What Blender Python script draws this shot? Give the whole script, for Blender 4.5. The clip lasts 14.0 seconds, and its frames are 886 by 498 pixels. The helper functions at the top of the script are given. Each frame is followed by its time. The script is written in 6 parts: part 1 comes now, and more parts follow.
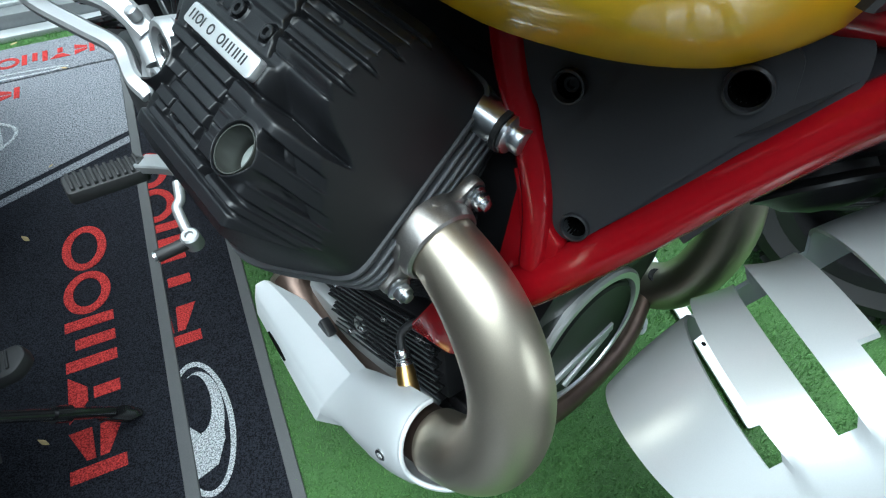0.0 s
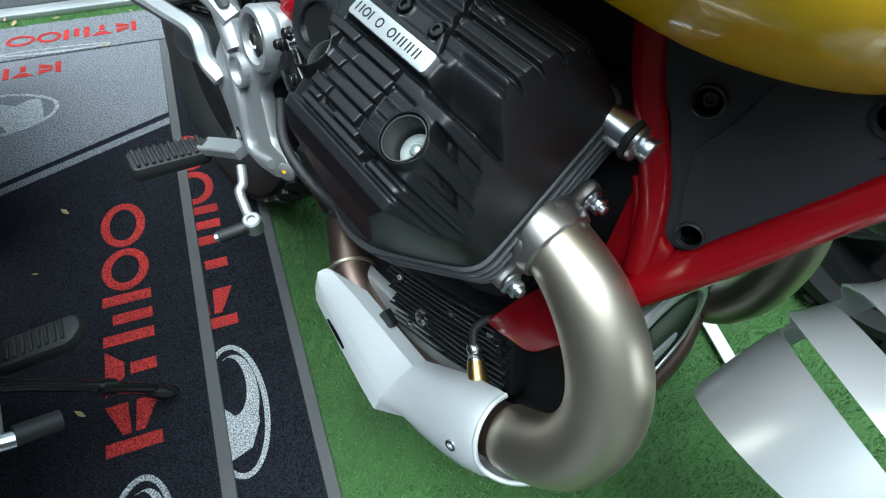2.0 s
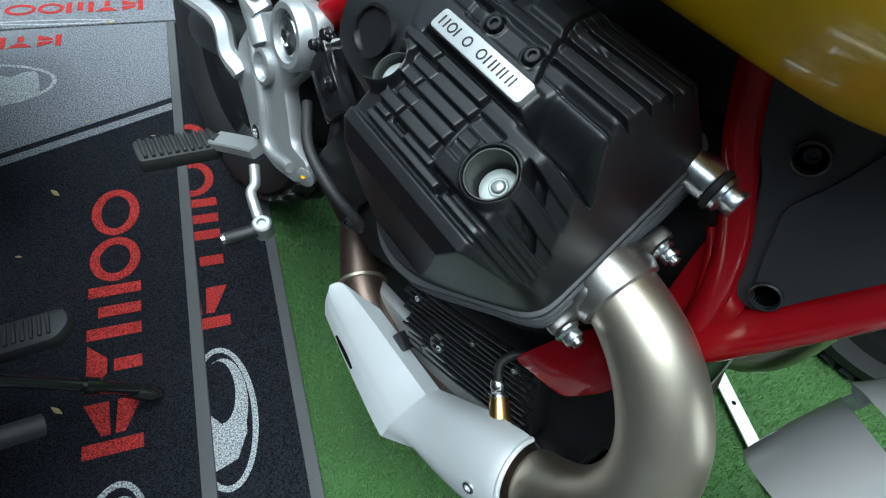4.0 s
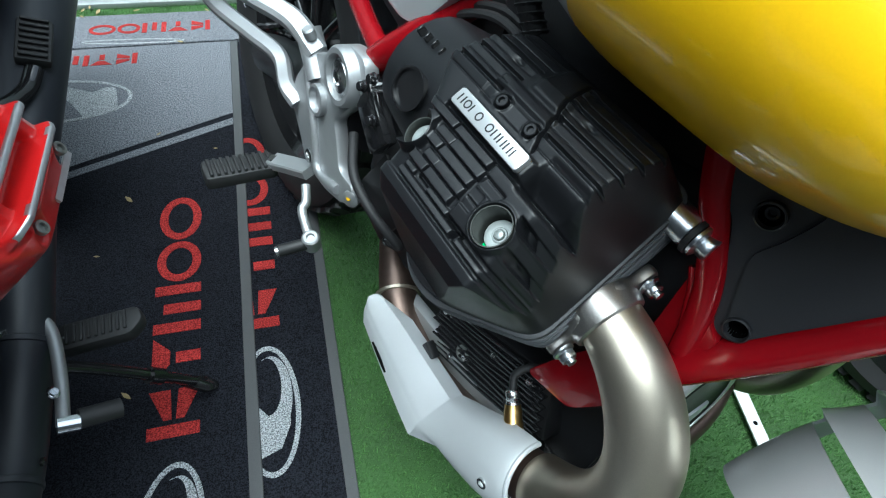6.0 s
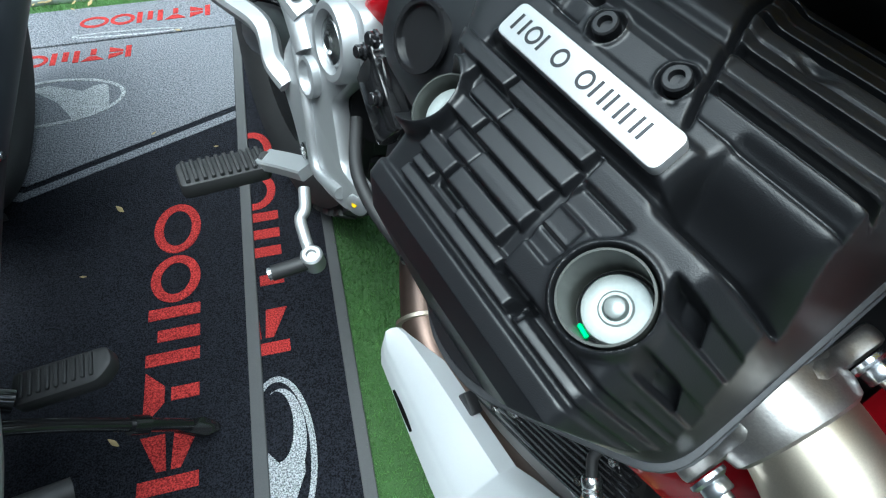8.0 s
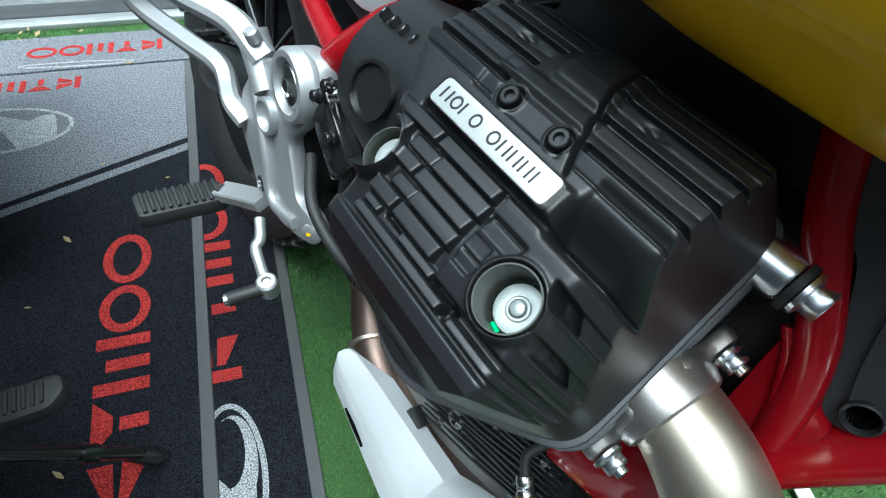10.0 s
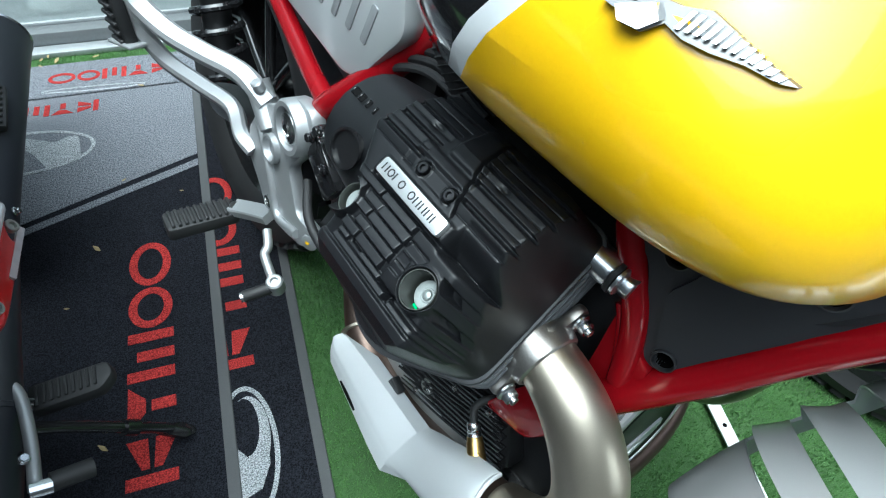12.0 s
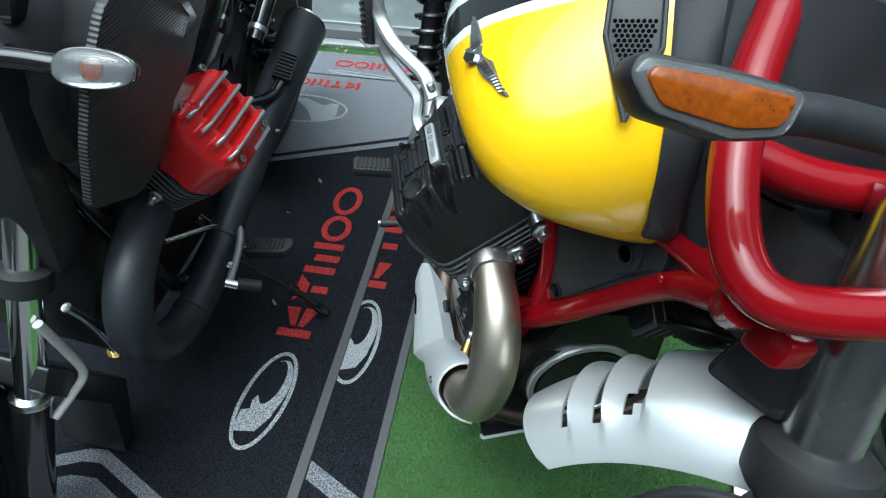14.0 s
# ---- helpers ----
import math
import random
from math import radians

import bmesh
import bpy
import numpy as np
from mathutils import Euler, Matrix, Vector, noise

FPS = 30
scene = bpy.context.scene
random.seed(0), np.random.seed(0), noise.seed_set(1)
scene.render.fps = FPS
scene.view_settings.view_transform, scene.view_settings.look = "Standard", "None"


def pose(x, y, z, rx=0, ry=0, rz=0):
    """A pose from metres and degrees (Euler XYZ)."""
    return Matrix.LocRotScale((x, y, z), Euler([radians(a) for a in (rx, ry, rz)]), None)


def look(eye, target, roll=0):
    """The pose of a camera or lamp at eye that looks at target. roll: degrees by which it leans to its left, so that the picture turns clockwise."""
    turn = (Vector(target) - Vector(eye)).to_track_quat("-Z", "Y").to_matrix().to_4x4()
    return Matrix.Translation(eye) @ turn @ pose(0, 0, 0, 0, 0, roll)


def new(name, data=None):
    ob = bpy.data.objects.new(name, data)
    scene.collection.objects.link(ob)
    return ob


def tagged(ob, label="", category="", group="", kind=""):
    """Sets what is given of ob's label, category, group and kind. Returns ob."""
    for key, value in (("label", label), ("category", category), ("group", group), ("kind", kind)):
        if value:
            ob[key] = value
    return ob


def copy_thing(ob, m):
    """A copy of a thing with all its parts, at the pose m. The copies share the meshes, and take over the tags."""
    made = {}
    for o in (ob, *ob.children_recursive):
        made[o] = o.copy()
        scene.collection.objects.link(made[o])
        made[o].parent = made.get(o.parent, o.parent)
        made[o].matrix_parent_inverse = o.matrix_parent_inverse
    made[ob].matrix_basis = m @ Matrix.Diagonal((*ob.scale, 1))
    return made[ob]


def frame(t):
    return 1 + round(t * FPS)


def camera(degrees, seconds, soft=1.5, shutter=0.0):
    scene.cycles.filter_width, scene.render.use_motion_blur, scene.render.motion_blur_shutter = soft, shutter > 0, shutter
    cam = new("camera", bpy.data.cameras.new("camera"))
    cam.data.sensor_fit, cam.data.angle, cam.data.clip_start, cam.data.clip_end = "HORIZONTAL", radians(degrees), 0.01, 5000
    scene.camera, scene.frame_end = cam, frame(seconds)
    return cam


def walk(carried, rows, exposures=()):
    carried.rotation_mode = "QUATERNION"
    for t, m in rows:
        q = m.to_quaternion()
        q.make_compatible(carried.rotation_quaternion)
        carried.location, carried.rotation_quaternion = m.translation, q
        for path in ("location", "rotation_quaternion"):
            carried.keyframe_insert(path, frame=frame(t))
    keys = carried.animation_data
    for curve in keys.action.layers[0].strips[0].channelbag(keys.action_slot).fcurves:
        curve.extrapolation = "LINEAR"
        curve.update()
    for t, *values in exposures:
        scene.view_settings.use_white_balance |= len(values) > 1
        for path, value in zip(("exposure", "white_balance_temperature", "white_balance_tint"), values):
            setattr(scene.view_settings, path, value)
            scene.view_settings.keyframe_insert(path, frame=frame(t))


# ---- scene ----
cam = camera(74.9, 14.0, soft=1.2)
PATH = [
    (0, (-0.124, -0.222, 0.938), (0.367, 0.904, -0.64), 0.1),
    (0.5, (-0.095, -0.241, 0.929), (0.391, 0.858, -0.669), 0.6),
    (1, (-0.111, -0.249, 0.911), (0.365, 0.802, -0.722), 1.3),
    (1.5, (-0.15, -0.234, 0.928), (0.325, 0.82, -0.704), 2.9),
    (2, (-0.203, -0.204, 0.944), (0.304, 0.925, -0.627), 4.6),
    (2.5, (-0.244, -0.164, 0.949), (0.292, 0.996, -0.59), 6.5),
    (3, (-0.25, -0.138, 0.943), (0.326, 1.033, -0.573), 8.9),
    (3.5, (-0.243, -0.145, 0.933), (0.344, 0.997, -0.6), 10.1),
    (3.7, (-0.239, -0.149, 0.927), (0.343, 0.966, -0.628), 11.0),
    (5.8, (-0.224, -0.184, 0.983), (0.22, 0.977, -0.584), 8.8),
    (6, (-0.232, -0.185, 0.994), (0.195, 0.986, -0.57), 7.9),
    (6.5, (-0.23, -0.165, 0.962), (0.147, 1.029, -0.598), 5.5),
    (7, (-0.213, -0.126, 0.93), (0.129, 1.064, -0.641), 3.3),
    (7.5, (-0.203, -0.082, 0.888), (0.112, 1.094, -0.699), 1.6),
    (8, (-0.194, -0.055, 0.871), (0.119, 1.108, -0.726), 1.7),
    (8.5, (-0.173, -0.046, 0.867), (0.182, 1.118, -0.72), 3.4),
    (10.8, (-0.211, -0.131, 0.968), (0.307, 1.079, -0.538), 7.4),
    (11, (-0.211, -0.141, 0.986), (0.301, 1.069, -0.523), 7.1),
    (11.5, (-0.21, -0.158, 1.008), (0.304, 1.034, -0.513), 6.7),
    (12, (-0.199, -0.184, 1.034), (0.287, 1.002, -0.502), 5.6),
    (12.5, (-0.176, -0.204, 1.066), (0.214, 1.004, -0.479), 3.2),
    (13, (-0.123, -0.274, 1.103), (0.025, 0.992, -0.438), 2.0),
    (13.5, (-0.083, -0.357, 1.125), (-0.161, 0.939, -0.397), 0.2),
    (13.8, (-0.066, -0.425, 1.153), (-0.205, 0.893, -0.345), 0.9),
    (14, (-0.019, -0.475, 1.189), (-0.235, 0.857, -0.286), 0.5),
]
EXPOSURES = [(t, e, 5500, -5) for t, e in ((0.0, 1.38), (3.0, 1.16), (6.5, 1.1), (8.5, 1.55), (11.0, 1.3), (12.5, 1.2), (14.0, 0.98))]
walk(cam, [(t, look(eye, target, roll)) for t, eye, target, roll in PATH], EXPOSURES)

# ---- world and sun ----
world = bpy.data.worlds.new("sky")
scene.world = world
world.use_nodes = True
wn, wl = world.node_tree.nodes, world.node_tree.links
sky = wn.new("ShaderNodeTexSky")
sky.sky_type = 'NISHITA'
sky.sun_disc = False
sky.sun_elevation, sky.sun_rotation = radians(77), radians(216)
sky.air_density, sky.dust_density, sky.ozone_density = 1.0, 6.0, 1.0
grey = wn.new("ShaderNodeHueSaturation")
grey.inputs["Saturation"].default_value = 0.5
wl.new(sky.outputs["Color"], grey.inputs["Color"])
wl.new(grey.outputs["Color"], wn["Background"].inputs["Color"])
wn["Background"].inputs["Strength"].default_value = 0.15
lamp = bpy.data.lights.new("sun", 'SUN')
lamp.energy, lamp.angle, lamp.color = 1.45, radians(66), (1.0, 0.99, 0.97)
sun = new("sun", lamp)
sun.matrix_world = look((0, 0, 5), (0.40, 0.55, 2.0))


# ---- materials ----
def material(name, colour, rough=0.5, metal=0.0, vary=0.12, scale=8.0, bump=0.0, fine=120.0, coat=0.0, spec=0.5, other=None, aniso=0.0, depth=0.002, contrast=0.0):
    """A principled surface whose colour drifts at two scales and whose grain is a fine bump."""
    m = bpy.data.materials.new(name)
    m.use_nodes = True
    n, l = m.node_tree.nodes, m.node_tree.links
    p = n["Principled BSDF"]
    p.inputs["Metallic"].default_value = metal
    p.inputs["Specular IOR Level"].default_value = spec
    p.inputs["Coat Weight"].default_value = coat
    p.inputs["Coat Roughness"].default_value = 0.05
    p.inputs["Anisotropic"].default_value = aniso
    at = n.new("ShaderNodeTexCoord")
    big, small = n.new("ShaderNodeTexNoise"), n.new("ShaderNodeTexNoise")
    big.inputs["Scale"].default_value, small.inputs["Scale"].default_value = scale, fine
    big.inputs["Detail"].default_value, small.inputs["Detail"].default_value = 4, 3
    for t in (big, small):
        l.new(at.outputs["Object"], t.inputs["Vector"])
    mix = n.new("ShaderNodeMix")
    mix.data_type = 'RGBA'
    dark = [c * (1 - vary) for c in colour]
    mix.inputs["A"].default_value = (*(other or dark), 1)
    mix.inputs["B"].default_value = (*[min(1, c * (1 + vary)) for c in colour], 1)
    add = n.new("ShaderNodeMath")
    add.operation = 'ADD'
    half = n.new("ShaderNodeMath")
    half.operation = 'MULTIPLY'
    half.inputs[1].default_value = 0.5
    l.new(big.outputs["Fac"], add.inputs[0])
    l.new(small.outputs["Fac"], add.inputs[1])
    l.new(add.outputs[0], half.inputs[0])
    spread = n.new("ShaderNodeMapRange")
    spread.inputs["From Min"].default_value, spread.inputs["From Max"].default_value = (0.5 - 0.2 * (1 - contrast), 0.5 + 0.2 * (1 - contrast))
    l.new((small if contrast else half).outputs[0], spread.inputs["Value"])
    l.new(spread.outputs["Result"], mix.inputs["Factor"])
    l.new(mix.outputs["Result"], p.inputs["Base Color"])
    rr = n.new("ShaderNodeMapRange")
    rr.inputs["From Min"].default_value, rr.inputs["From Max"].default_value = 0.3, 0.7
    rr.inputs["To Min"].default_value, rr.inputs["To Max"].default_value = max(0.02, rough * 0.85), min(1, rough * 1.15)
    l.new(big.outputs["Fac"], rr.inputs["Value"])
    l.new(rr.outputs["Result"], p.inputs["Roughness"])
    if bump:
        b = n.new("ShaderNodeBump")
        b.inputs["Strength"].default_value, b.inputs["Distance"].default_value = bump, depth
        l.new(small.outputs["Fac"], b.inputs["Height"])
        l.new(b.outputs["Normal"], p.inputs["Normal"])
    return m


BLACK_PLASTIC = material("black_plastic", (0.0075, 0.008, 0.0095), 0.40, bump=0.22, fine=2400, depth=0.0004, vary=0.25)
DARK_PLASTIC = material("dark_grey_plastic", (0.019, 0.020, 0.0235), 0.5, bump=0.3, fine=1200, depth=0.0005)
GLOSS_BLACK = material("gloss_black", (0.012, 0.012, 0.013), 0.12, coat=0.5)
RUBBER = material("rubber", (0.014, 0.014, 0.015), 0.6, bump=0.2, fine=600, depth=0.0008)
RED = material("red_paint", (0.215, 0.002, 0.006), 0.25, coat=0.45, spec=0.15, vary=0.06, scale=5, bump=0.03, fine=300, depth=0.0005)
YELLOW = material("yellow_paint", (0.93, 0.55, 0.0), 0.30, coat=0.45, spec=0.35, vary=0.03, scale=3, fine=900)
YELLOW.node_tree.nodes["Principled BSDF"].inputs["Coat IOR"].default_value = 1.6
YELLOW.node_tree.nodes["Principled BSDF"].inputs["Coat Roughness"].default_value = 0.03
WHITE_PAINT = material("white_paint", (0.8, 0.82, 0.83), 0.25, coat=0.6, vary=0.03)
SILVER_PAINT = material("silver_paint", (0.56, 0.58, 0.59), 0.34, metal=0.45, coat=0.3, vary=0.04, fine=1500)
GUARD = material("heat_shield_aluminium", (0.58, 0.60, 0.62), 0.42, metal=0.35, vary=0.05, bump=0.06, fine=1500, depth=0.0004)
CAST = material("cast_aluminium", (0.43, 0.44, 0.45), 0.5, metal=0.75, vary=0.08, bump=0.15, fine=1400, depth=0.0005)
PIPE = material("brushed_header_steel", (0.60, 0.54, 0.44), 0.40, metal=1.0, vary=0.1, scale=6, bump=0.05, fine=1500, depth=0.0004)
PIPE_DARK = material("heated_steel", (0.16, 0.115, 0.095), 0.38, metal=0.9, vary=0.15)
STEEL = material("bright_steel", (0.6, 0.6, 0.6), 0.25, metal=1.0, vary=0.08)
PLUG_ZINC = material("matt_zinc", (0.36, 0.39, 0.38), 0.48, metal=0.6, vary=0.12, scale=160, fine=900)
GREEN_MARK = material("green_paint_mark", (0.02, 0.62, 0.16), 0.5, vary=0.1)
CHROME = material("chrome", (0.85, 0.86, 0.87), 0.10, metal=1.0, vary=0.02)
FIN_EDGE = material("machined_fin", (0.55, 0.56, 0.58), 0.35, metal=0.9)
ENGINE = material("engine_black", (0.008, 0.008, 0.009), 0.42, bump=0.2, fine=700, depth=0.0006)
BRASS = material("brass", (0.5, 0.33, 0.12), 0.3, metal=1.0)
BADGE = material("badge_aluminium", (0.72, 0.73, 0.74), 0.35, metal=0.7, vary=0.03, fine=1500)
CARPET_BLACK = material("black_mat_pile", (0.0165, 0.0175, 0.023), 0.95, bump=1.0, fine=420, depth=0.006, vary=0.8, spec=0.1, contrast=0.35, other=(0.0050, 0.0053, 0.0075))
CARPET_GREY = material("grey_mat_pile", (0.205, 0.213, 0.234), 0.95, bump=1.0, fine=330, depth=0.005, vary=0.45, spec=0.1, contrast=0.45, other=(0.085, 0.09, 0.105))
CARPET_RED = material("red_mat_pile", (0.50, 0.05, 0.045), 0.95, bump=1.0, fine=420, depth=0.006, vary=0.35, spec=0.1, contrast=0.4, other=(0.20, 0.018, 0.02))
CARPET_WHITE = material("white_mat_pile", (0.50, 0.52, 0.54), 0.95, bump=1.0, fine=420, depth=0.006, vary=0.4, spec=0.1, contrast=0.4, other=(0.16, 0.17, 0.18))
MAT_EDGE = material("mat_rubber_edge", (0.075, 0.077, 0.08), 0.8, bump=0.3, fine=500)
TURF_BASE = material("turf_base", (0.050, 0.115, 0.030), 0.9, bump=0.8, fine=400, depth=0.004, vary=0.4)
TURF = material("turf_blades", (0.115, 0.235, 0.07), 0.55, vary=0.3, scale=10, fine=500, spec=0.3, contrast=0.1, other=(0.065, 0.15, 0.04))
SILL = material("anodised_sill", (0.45, 0.47, 0.48), 0.45, metal=0.6, vary=0.08)

PALE_HOSE = material("pale_hose", (0.5, 0.5, 0.48), 0.5, vary=0.1)
# kept dark so that little light bounces up to the undersides
DARK_GROUND = material("low_bounce_ground", (0.075, 0.075, 0.076), 0.85, vary=0.2, scale=1.2, bump=0.3, fine=90)
PLASTER = material("weathered_render", (0.13, 0.13, 0.128), 0.9, vary=0.2, scale=1.5, bump=0.3, fine=60)
SILL_DARK = material("dark_sill", (0.16, 0.17, 0.175), 0.5, metal=0.3, vary=0.1)
WHITE_PAPER = material("white_paper", (0.72, 0.73, 0.70), 0.7, vary=0.15, scale=20)
LEAF = material("dry_leaf", (0.35, 0.27, 0.13), 0.8, vary=0.4, scale=30)
WELL = material("plug_well_wall", (0.042, 0.045, 0.040), 0.45, metal=0.2, vary=0.1)
# near-black without gloss: the shade inside holes and gaps is put into the colour
GAP_SHADE = material("gap_shade_black", (0.003, 0.003, 0.003), 0.9, spec=0.0)
PEG_RUBBER = material("dusty_peg_rubber", (0.020, 0.020, 0.021), 0.55, bump=0.2, fine=600, depth=0.0008)
ALLOY_GREY = material("grey_alloy", (0.28, 0.29, 0.27), 0.4, metal=0.8, vary=0.1)
JOINT = material("dark_joint_casting", (0.05, 0.052, 0.056), 0.55, metal=0.35, vary=0.15, bump=0.15, fine=900, depth=0.0005)
GREY_EDGE = material("grey_fin_edge", (0.15, 0.155, 0.165), 0.5, metal=0.6, vary=0.1, bump=0.1, fine=900, depth=0.0005)
WORN_STEEL = material("worn_cast_steel", (0.42, 0.40, 0.38), 0.36, metal=0.95, vary=0.15, bump=0.15, fine=900, depth=0.0005)
ZINC = material("zinc_plated_steel", (0.62, 0.64, 0.67), 0.28, metal=1.0, vary=0.1)
GLOSS_DARK = material("smooth_dark_plastic", (0.016, 0.0165, 0.019), 0.35)
GREY_PAINT = material("grey_paint", (0.30, 0.31, 0.32), 0.35, metal=0.3, vary=0.05)
EMBLEM = material("emblem_silver_relief", (0.16, 0.16, 0.16), 0.3, metal=0.6)
CARBON = material("matt_black_weave", (0.02, 0.021, 0.022), 0.42, vary=0.2)
HEADER_BLACK = material("matt_black_pipe", (0.018, 0.02, 0.026), 0.45, vary=0.15, bump=0.08, fine=900, depth=0.0005)
RED_COVER = material("red_wrinkle_paint", (0.62, 0.012, 0.014), 0.3, coat=0.5, vary=0.08, bump=0.15, fine=700, depth=0.0006)


def weave(m, size):
    """Adds a diagonal ribbed weave to a material's relief."""
    n, l = m.node_tree.nodes, m.node_tree.links
    at, w, b = n.new("ShaderNodeTexCoord"), n.new("ShaderNodeTexWave"), n.new("ShaderNodeBump")
    w.wave_type, w.bands_direction = 'BANDS', 'Z'
    w.inputs["Scale"].default_value = size
    w.inputs["Distortion"].default_value = 0.3
    b.inputs["Strength"].default_value, b.inputs["Distance"].default_value = 0.7, 0.0008
    l.new(at.outputs["Object"], w.inputs["Vector"])
    l.new(w.outputs["Color"], b.inputs["Height"])
    l.new(b.outputs["Normal"], n["Principled BSDF"].inputs["Normal"])


weave(CARBON, 70.0)
_n, _l = CARBON.node_tree.nodes, CARBON.node_tree.links
_band = _n.new("ShaderNodeMix")
_band.data_type = 'RGBA'
_band.inputs["A"].default_value, _band.inputs["B"].default_value = (0.010, 0.010, 0.011, 1), (0.036, 0.036, 0.038, 1)
_l.new(_n["Wave Texture"].outputs["Fac"], _band.inputs["Factor"])
_l.new(_band.outputs["Result"], _n["Principled BSDF"].inputs["Base Color"])


def lens_material(name, colour, rough=0.08, other=None):
    m = material(name, colour, rough, vary=0.1, scale=45, bump=0.25, fine=260, depth=0.001, other=other)
    p = m.node_tree.nodes["Principled BSDF"]
    p.inputs["Transmission Weight"].default_value = 0.55
    p.inputs["IOR"].default_value = 1.49
    return m


AMBER = lens_material("amber_lens", (0.62, 0.15, 0.008), 0.12, (0.34, 0.07, 0.005))
CLEAR = lens_material("clear_lens", (0.85, 0.87, 0.88), 0.08)
CLEAR.node_tree.nodes["Principled BSDF"].inputs["Transmission Weight"].default_value = 0.92
GLASS = lens_material("window_glass", (0.55, 0.60, 0.60), 0.05)


# ---- mesh helpers ----
def part(name, bm, mat, parent=None, label="", smooth=True):
    me = bpy.data.meshes.new(name)
    bm.to_mesh(me)
    bm.free()
    for m in mat if isinstance(mat, (list, tuple)) else [mat]:
        me.materials.append(m)
    if smooth:
        me.shade_smooth()
        me.set_sharp_from_angle(angle=radians(38))
    ob = new(name, me)
    ob.parent = parent
    if label:
        ob["label"] = label
    return ob


def thing(name, m, label, category, group=""):
    ob = new(name)
    ob.empty_display_size = 0.05
    ob.matrix_world = m
    return tagged(ob, label, category, group)


def smooth_path(points, step=6):
    """Catmull-Rom through the points; each may carry a radius as its fourth number."""
    p = [Vector(q) for q in points]
    p = [2 * p[0] - p[1]] + p + [2 * p[-1] - p[-2]]
    out = []
    for a, b, c, d in zip(p, p[1:], p[2:], p[3:]):
        for i in range(step):
            t = i / step
            out.append(0.5 * (2 * b + (c - a) * t + (2 * a - 5 * b + 4 * c - d) * t * t + (3 * b - a - 3 * c + d) * t ** 3))
    return out + [p[-2]]


def tube(points, r, seg=20, step=6, flat=1.0, cap=True, bm=None, up=None):
    bm = bm or bmesh.new()
    path = smooth_path([(*q, r) if len(q) == 3 else q for q in points], step) if step > 1 else [Vector((*q, r)) if len(q) == 3 else Vector(q) for q in points]
    pos, rad = [q.to_3d() for q in path], [q[3] for q in path]
    rings, side = [], None
    for i, q in enumerate(pos):
        d = (pos[min(i + 1, len(pos) - 1)] - pos[max(i - 1, 0)]).normalized()
        side = (side or up or (Vector((0, 0, 1)) if abs(d.z) < 0.9 else Vector((1, 0, 0))))
        side = (side - d * side.dot(d)).normalized()
        over = d.cross(side)
        rings.append([bm.verts.new(q + rad[i] * (math.cos(a) * side * flat + math.sin(a) * over)) for a in (2 * math.pi * k / seg for k in range(seg))])
    for a, b in zip(rings, rings[1:]):
        for k in range(seg):
            bm.faces.new((a[k], a[(k + 1) % seg], b[(k + 1) % seg], b[k]))
    if cap:
        bm.faces.new(rings[0][::-1])
        bm.faces.new(rings[-1])
    return bm


def eased(points, step=8, rounds=24):
    """The path through the points, with its unevenness rubbed out between fixed ends."""
    path = [Vector(q) for q in smooth_path(points, step)]
    for _ in range(rounds):
        path = path[:2] + [0.25 * a + 0.5 * b + 0.25 * c for a, b, c in zip(path[1:], path[2:], path[3:])] + path[-1:]
    return path


def bar(points, w, h, up, step=6, c=0.25):
    """A bar of chamfered rectangular section along the points; up is the way its width h stands."""
    path = [q.to_3d() for q in smooth_path([(*q, 0.0) for q in points], step)]
    rows = []
    for i, q in enumerate(path):
        d = (path[min(i + 1, len(path) - 1)] - path[max(i - 1, 0)]).normalized()
        v = (Vector(up) - d * d.dot(Vector(up))).normalized()
        u = d.cross(v)
        k = c * min(w, h)
        rows.append([q + u * a + v * b for a, b in ((w / 2 - k, h / 2), (w / 2, h / 2 - k), (w / 2, k - h / 2), (w / 2 - k, -h / 2), (k - w / 2, -h / 2), (-w / 2, k - h / 2), (-w / 2, h / 2 - k), (k - w / 2, h / 2))])
    return loft(rows)


def frame_of(origin, axis, up=(0, 0, 1)):
    """A matrix at origin whose z runs along axis."""
    z = Vector(axis).normalized()
    x = Vector(up).cross(z)
    x = x.normalized() if x.length > 1e-4 else z.orthogonal().normalized()
    m = Matrix((x, z.cross(x), z)).transposed().to_4x4()
    m.translation = Vector(origin)
    return m


def lathe(profile, m=None, seg=28, bm=None, cap=True):
    """Turns a profile of (radius, height) round z of m."""
    bm = bm or bmesh.new()
    m = m or Matrix()
    rings = []
    for r, h in profile:
        rings.append([bm.verts.new(m @ Vector((max(r, 1e-5) * math.cos(2 * math.pi * k / seg), max(r, 1e-5) * math.sin(2 * math.pi * k / seg), h))) for k in range(seg)])
    for a, b in zip(rings, rings[1:]):
        for k in range(seg):
            bm.faces.new((a[k], a[(k + 1) % seg], b[(k + 1) % seg], b[k]))
    if cap:
        bm.faces.new(rings[0][::-1])
        bm.faces.new(rings[-1])
    return bm


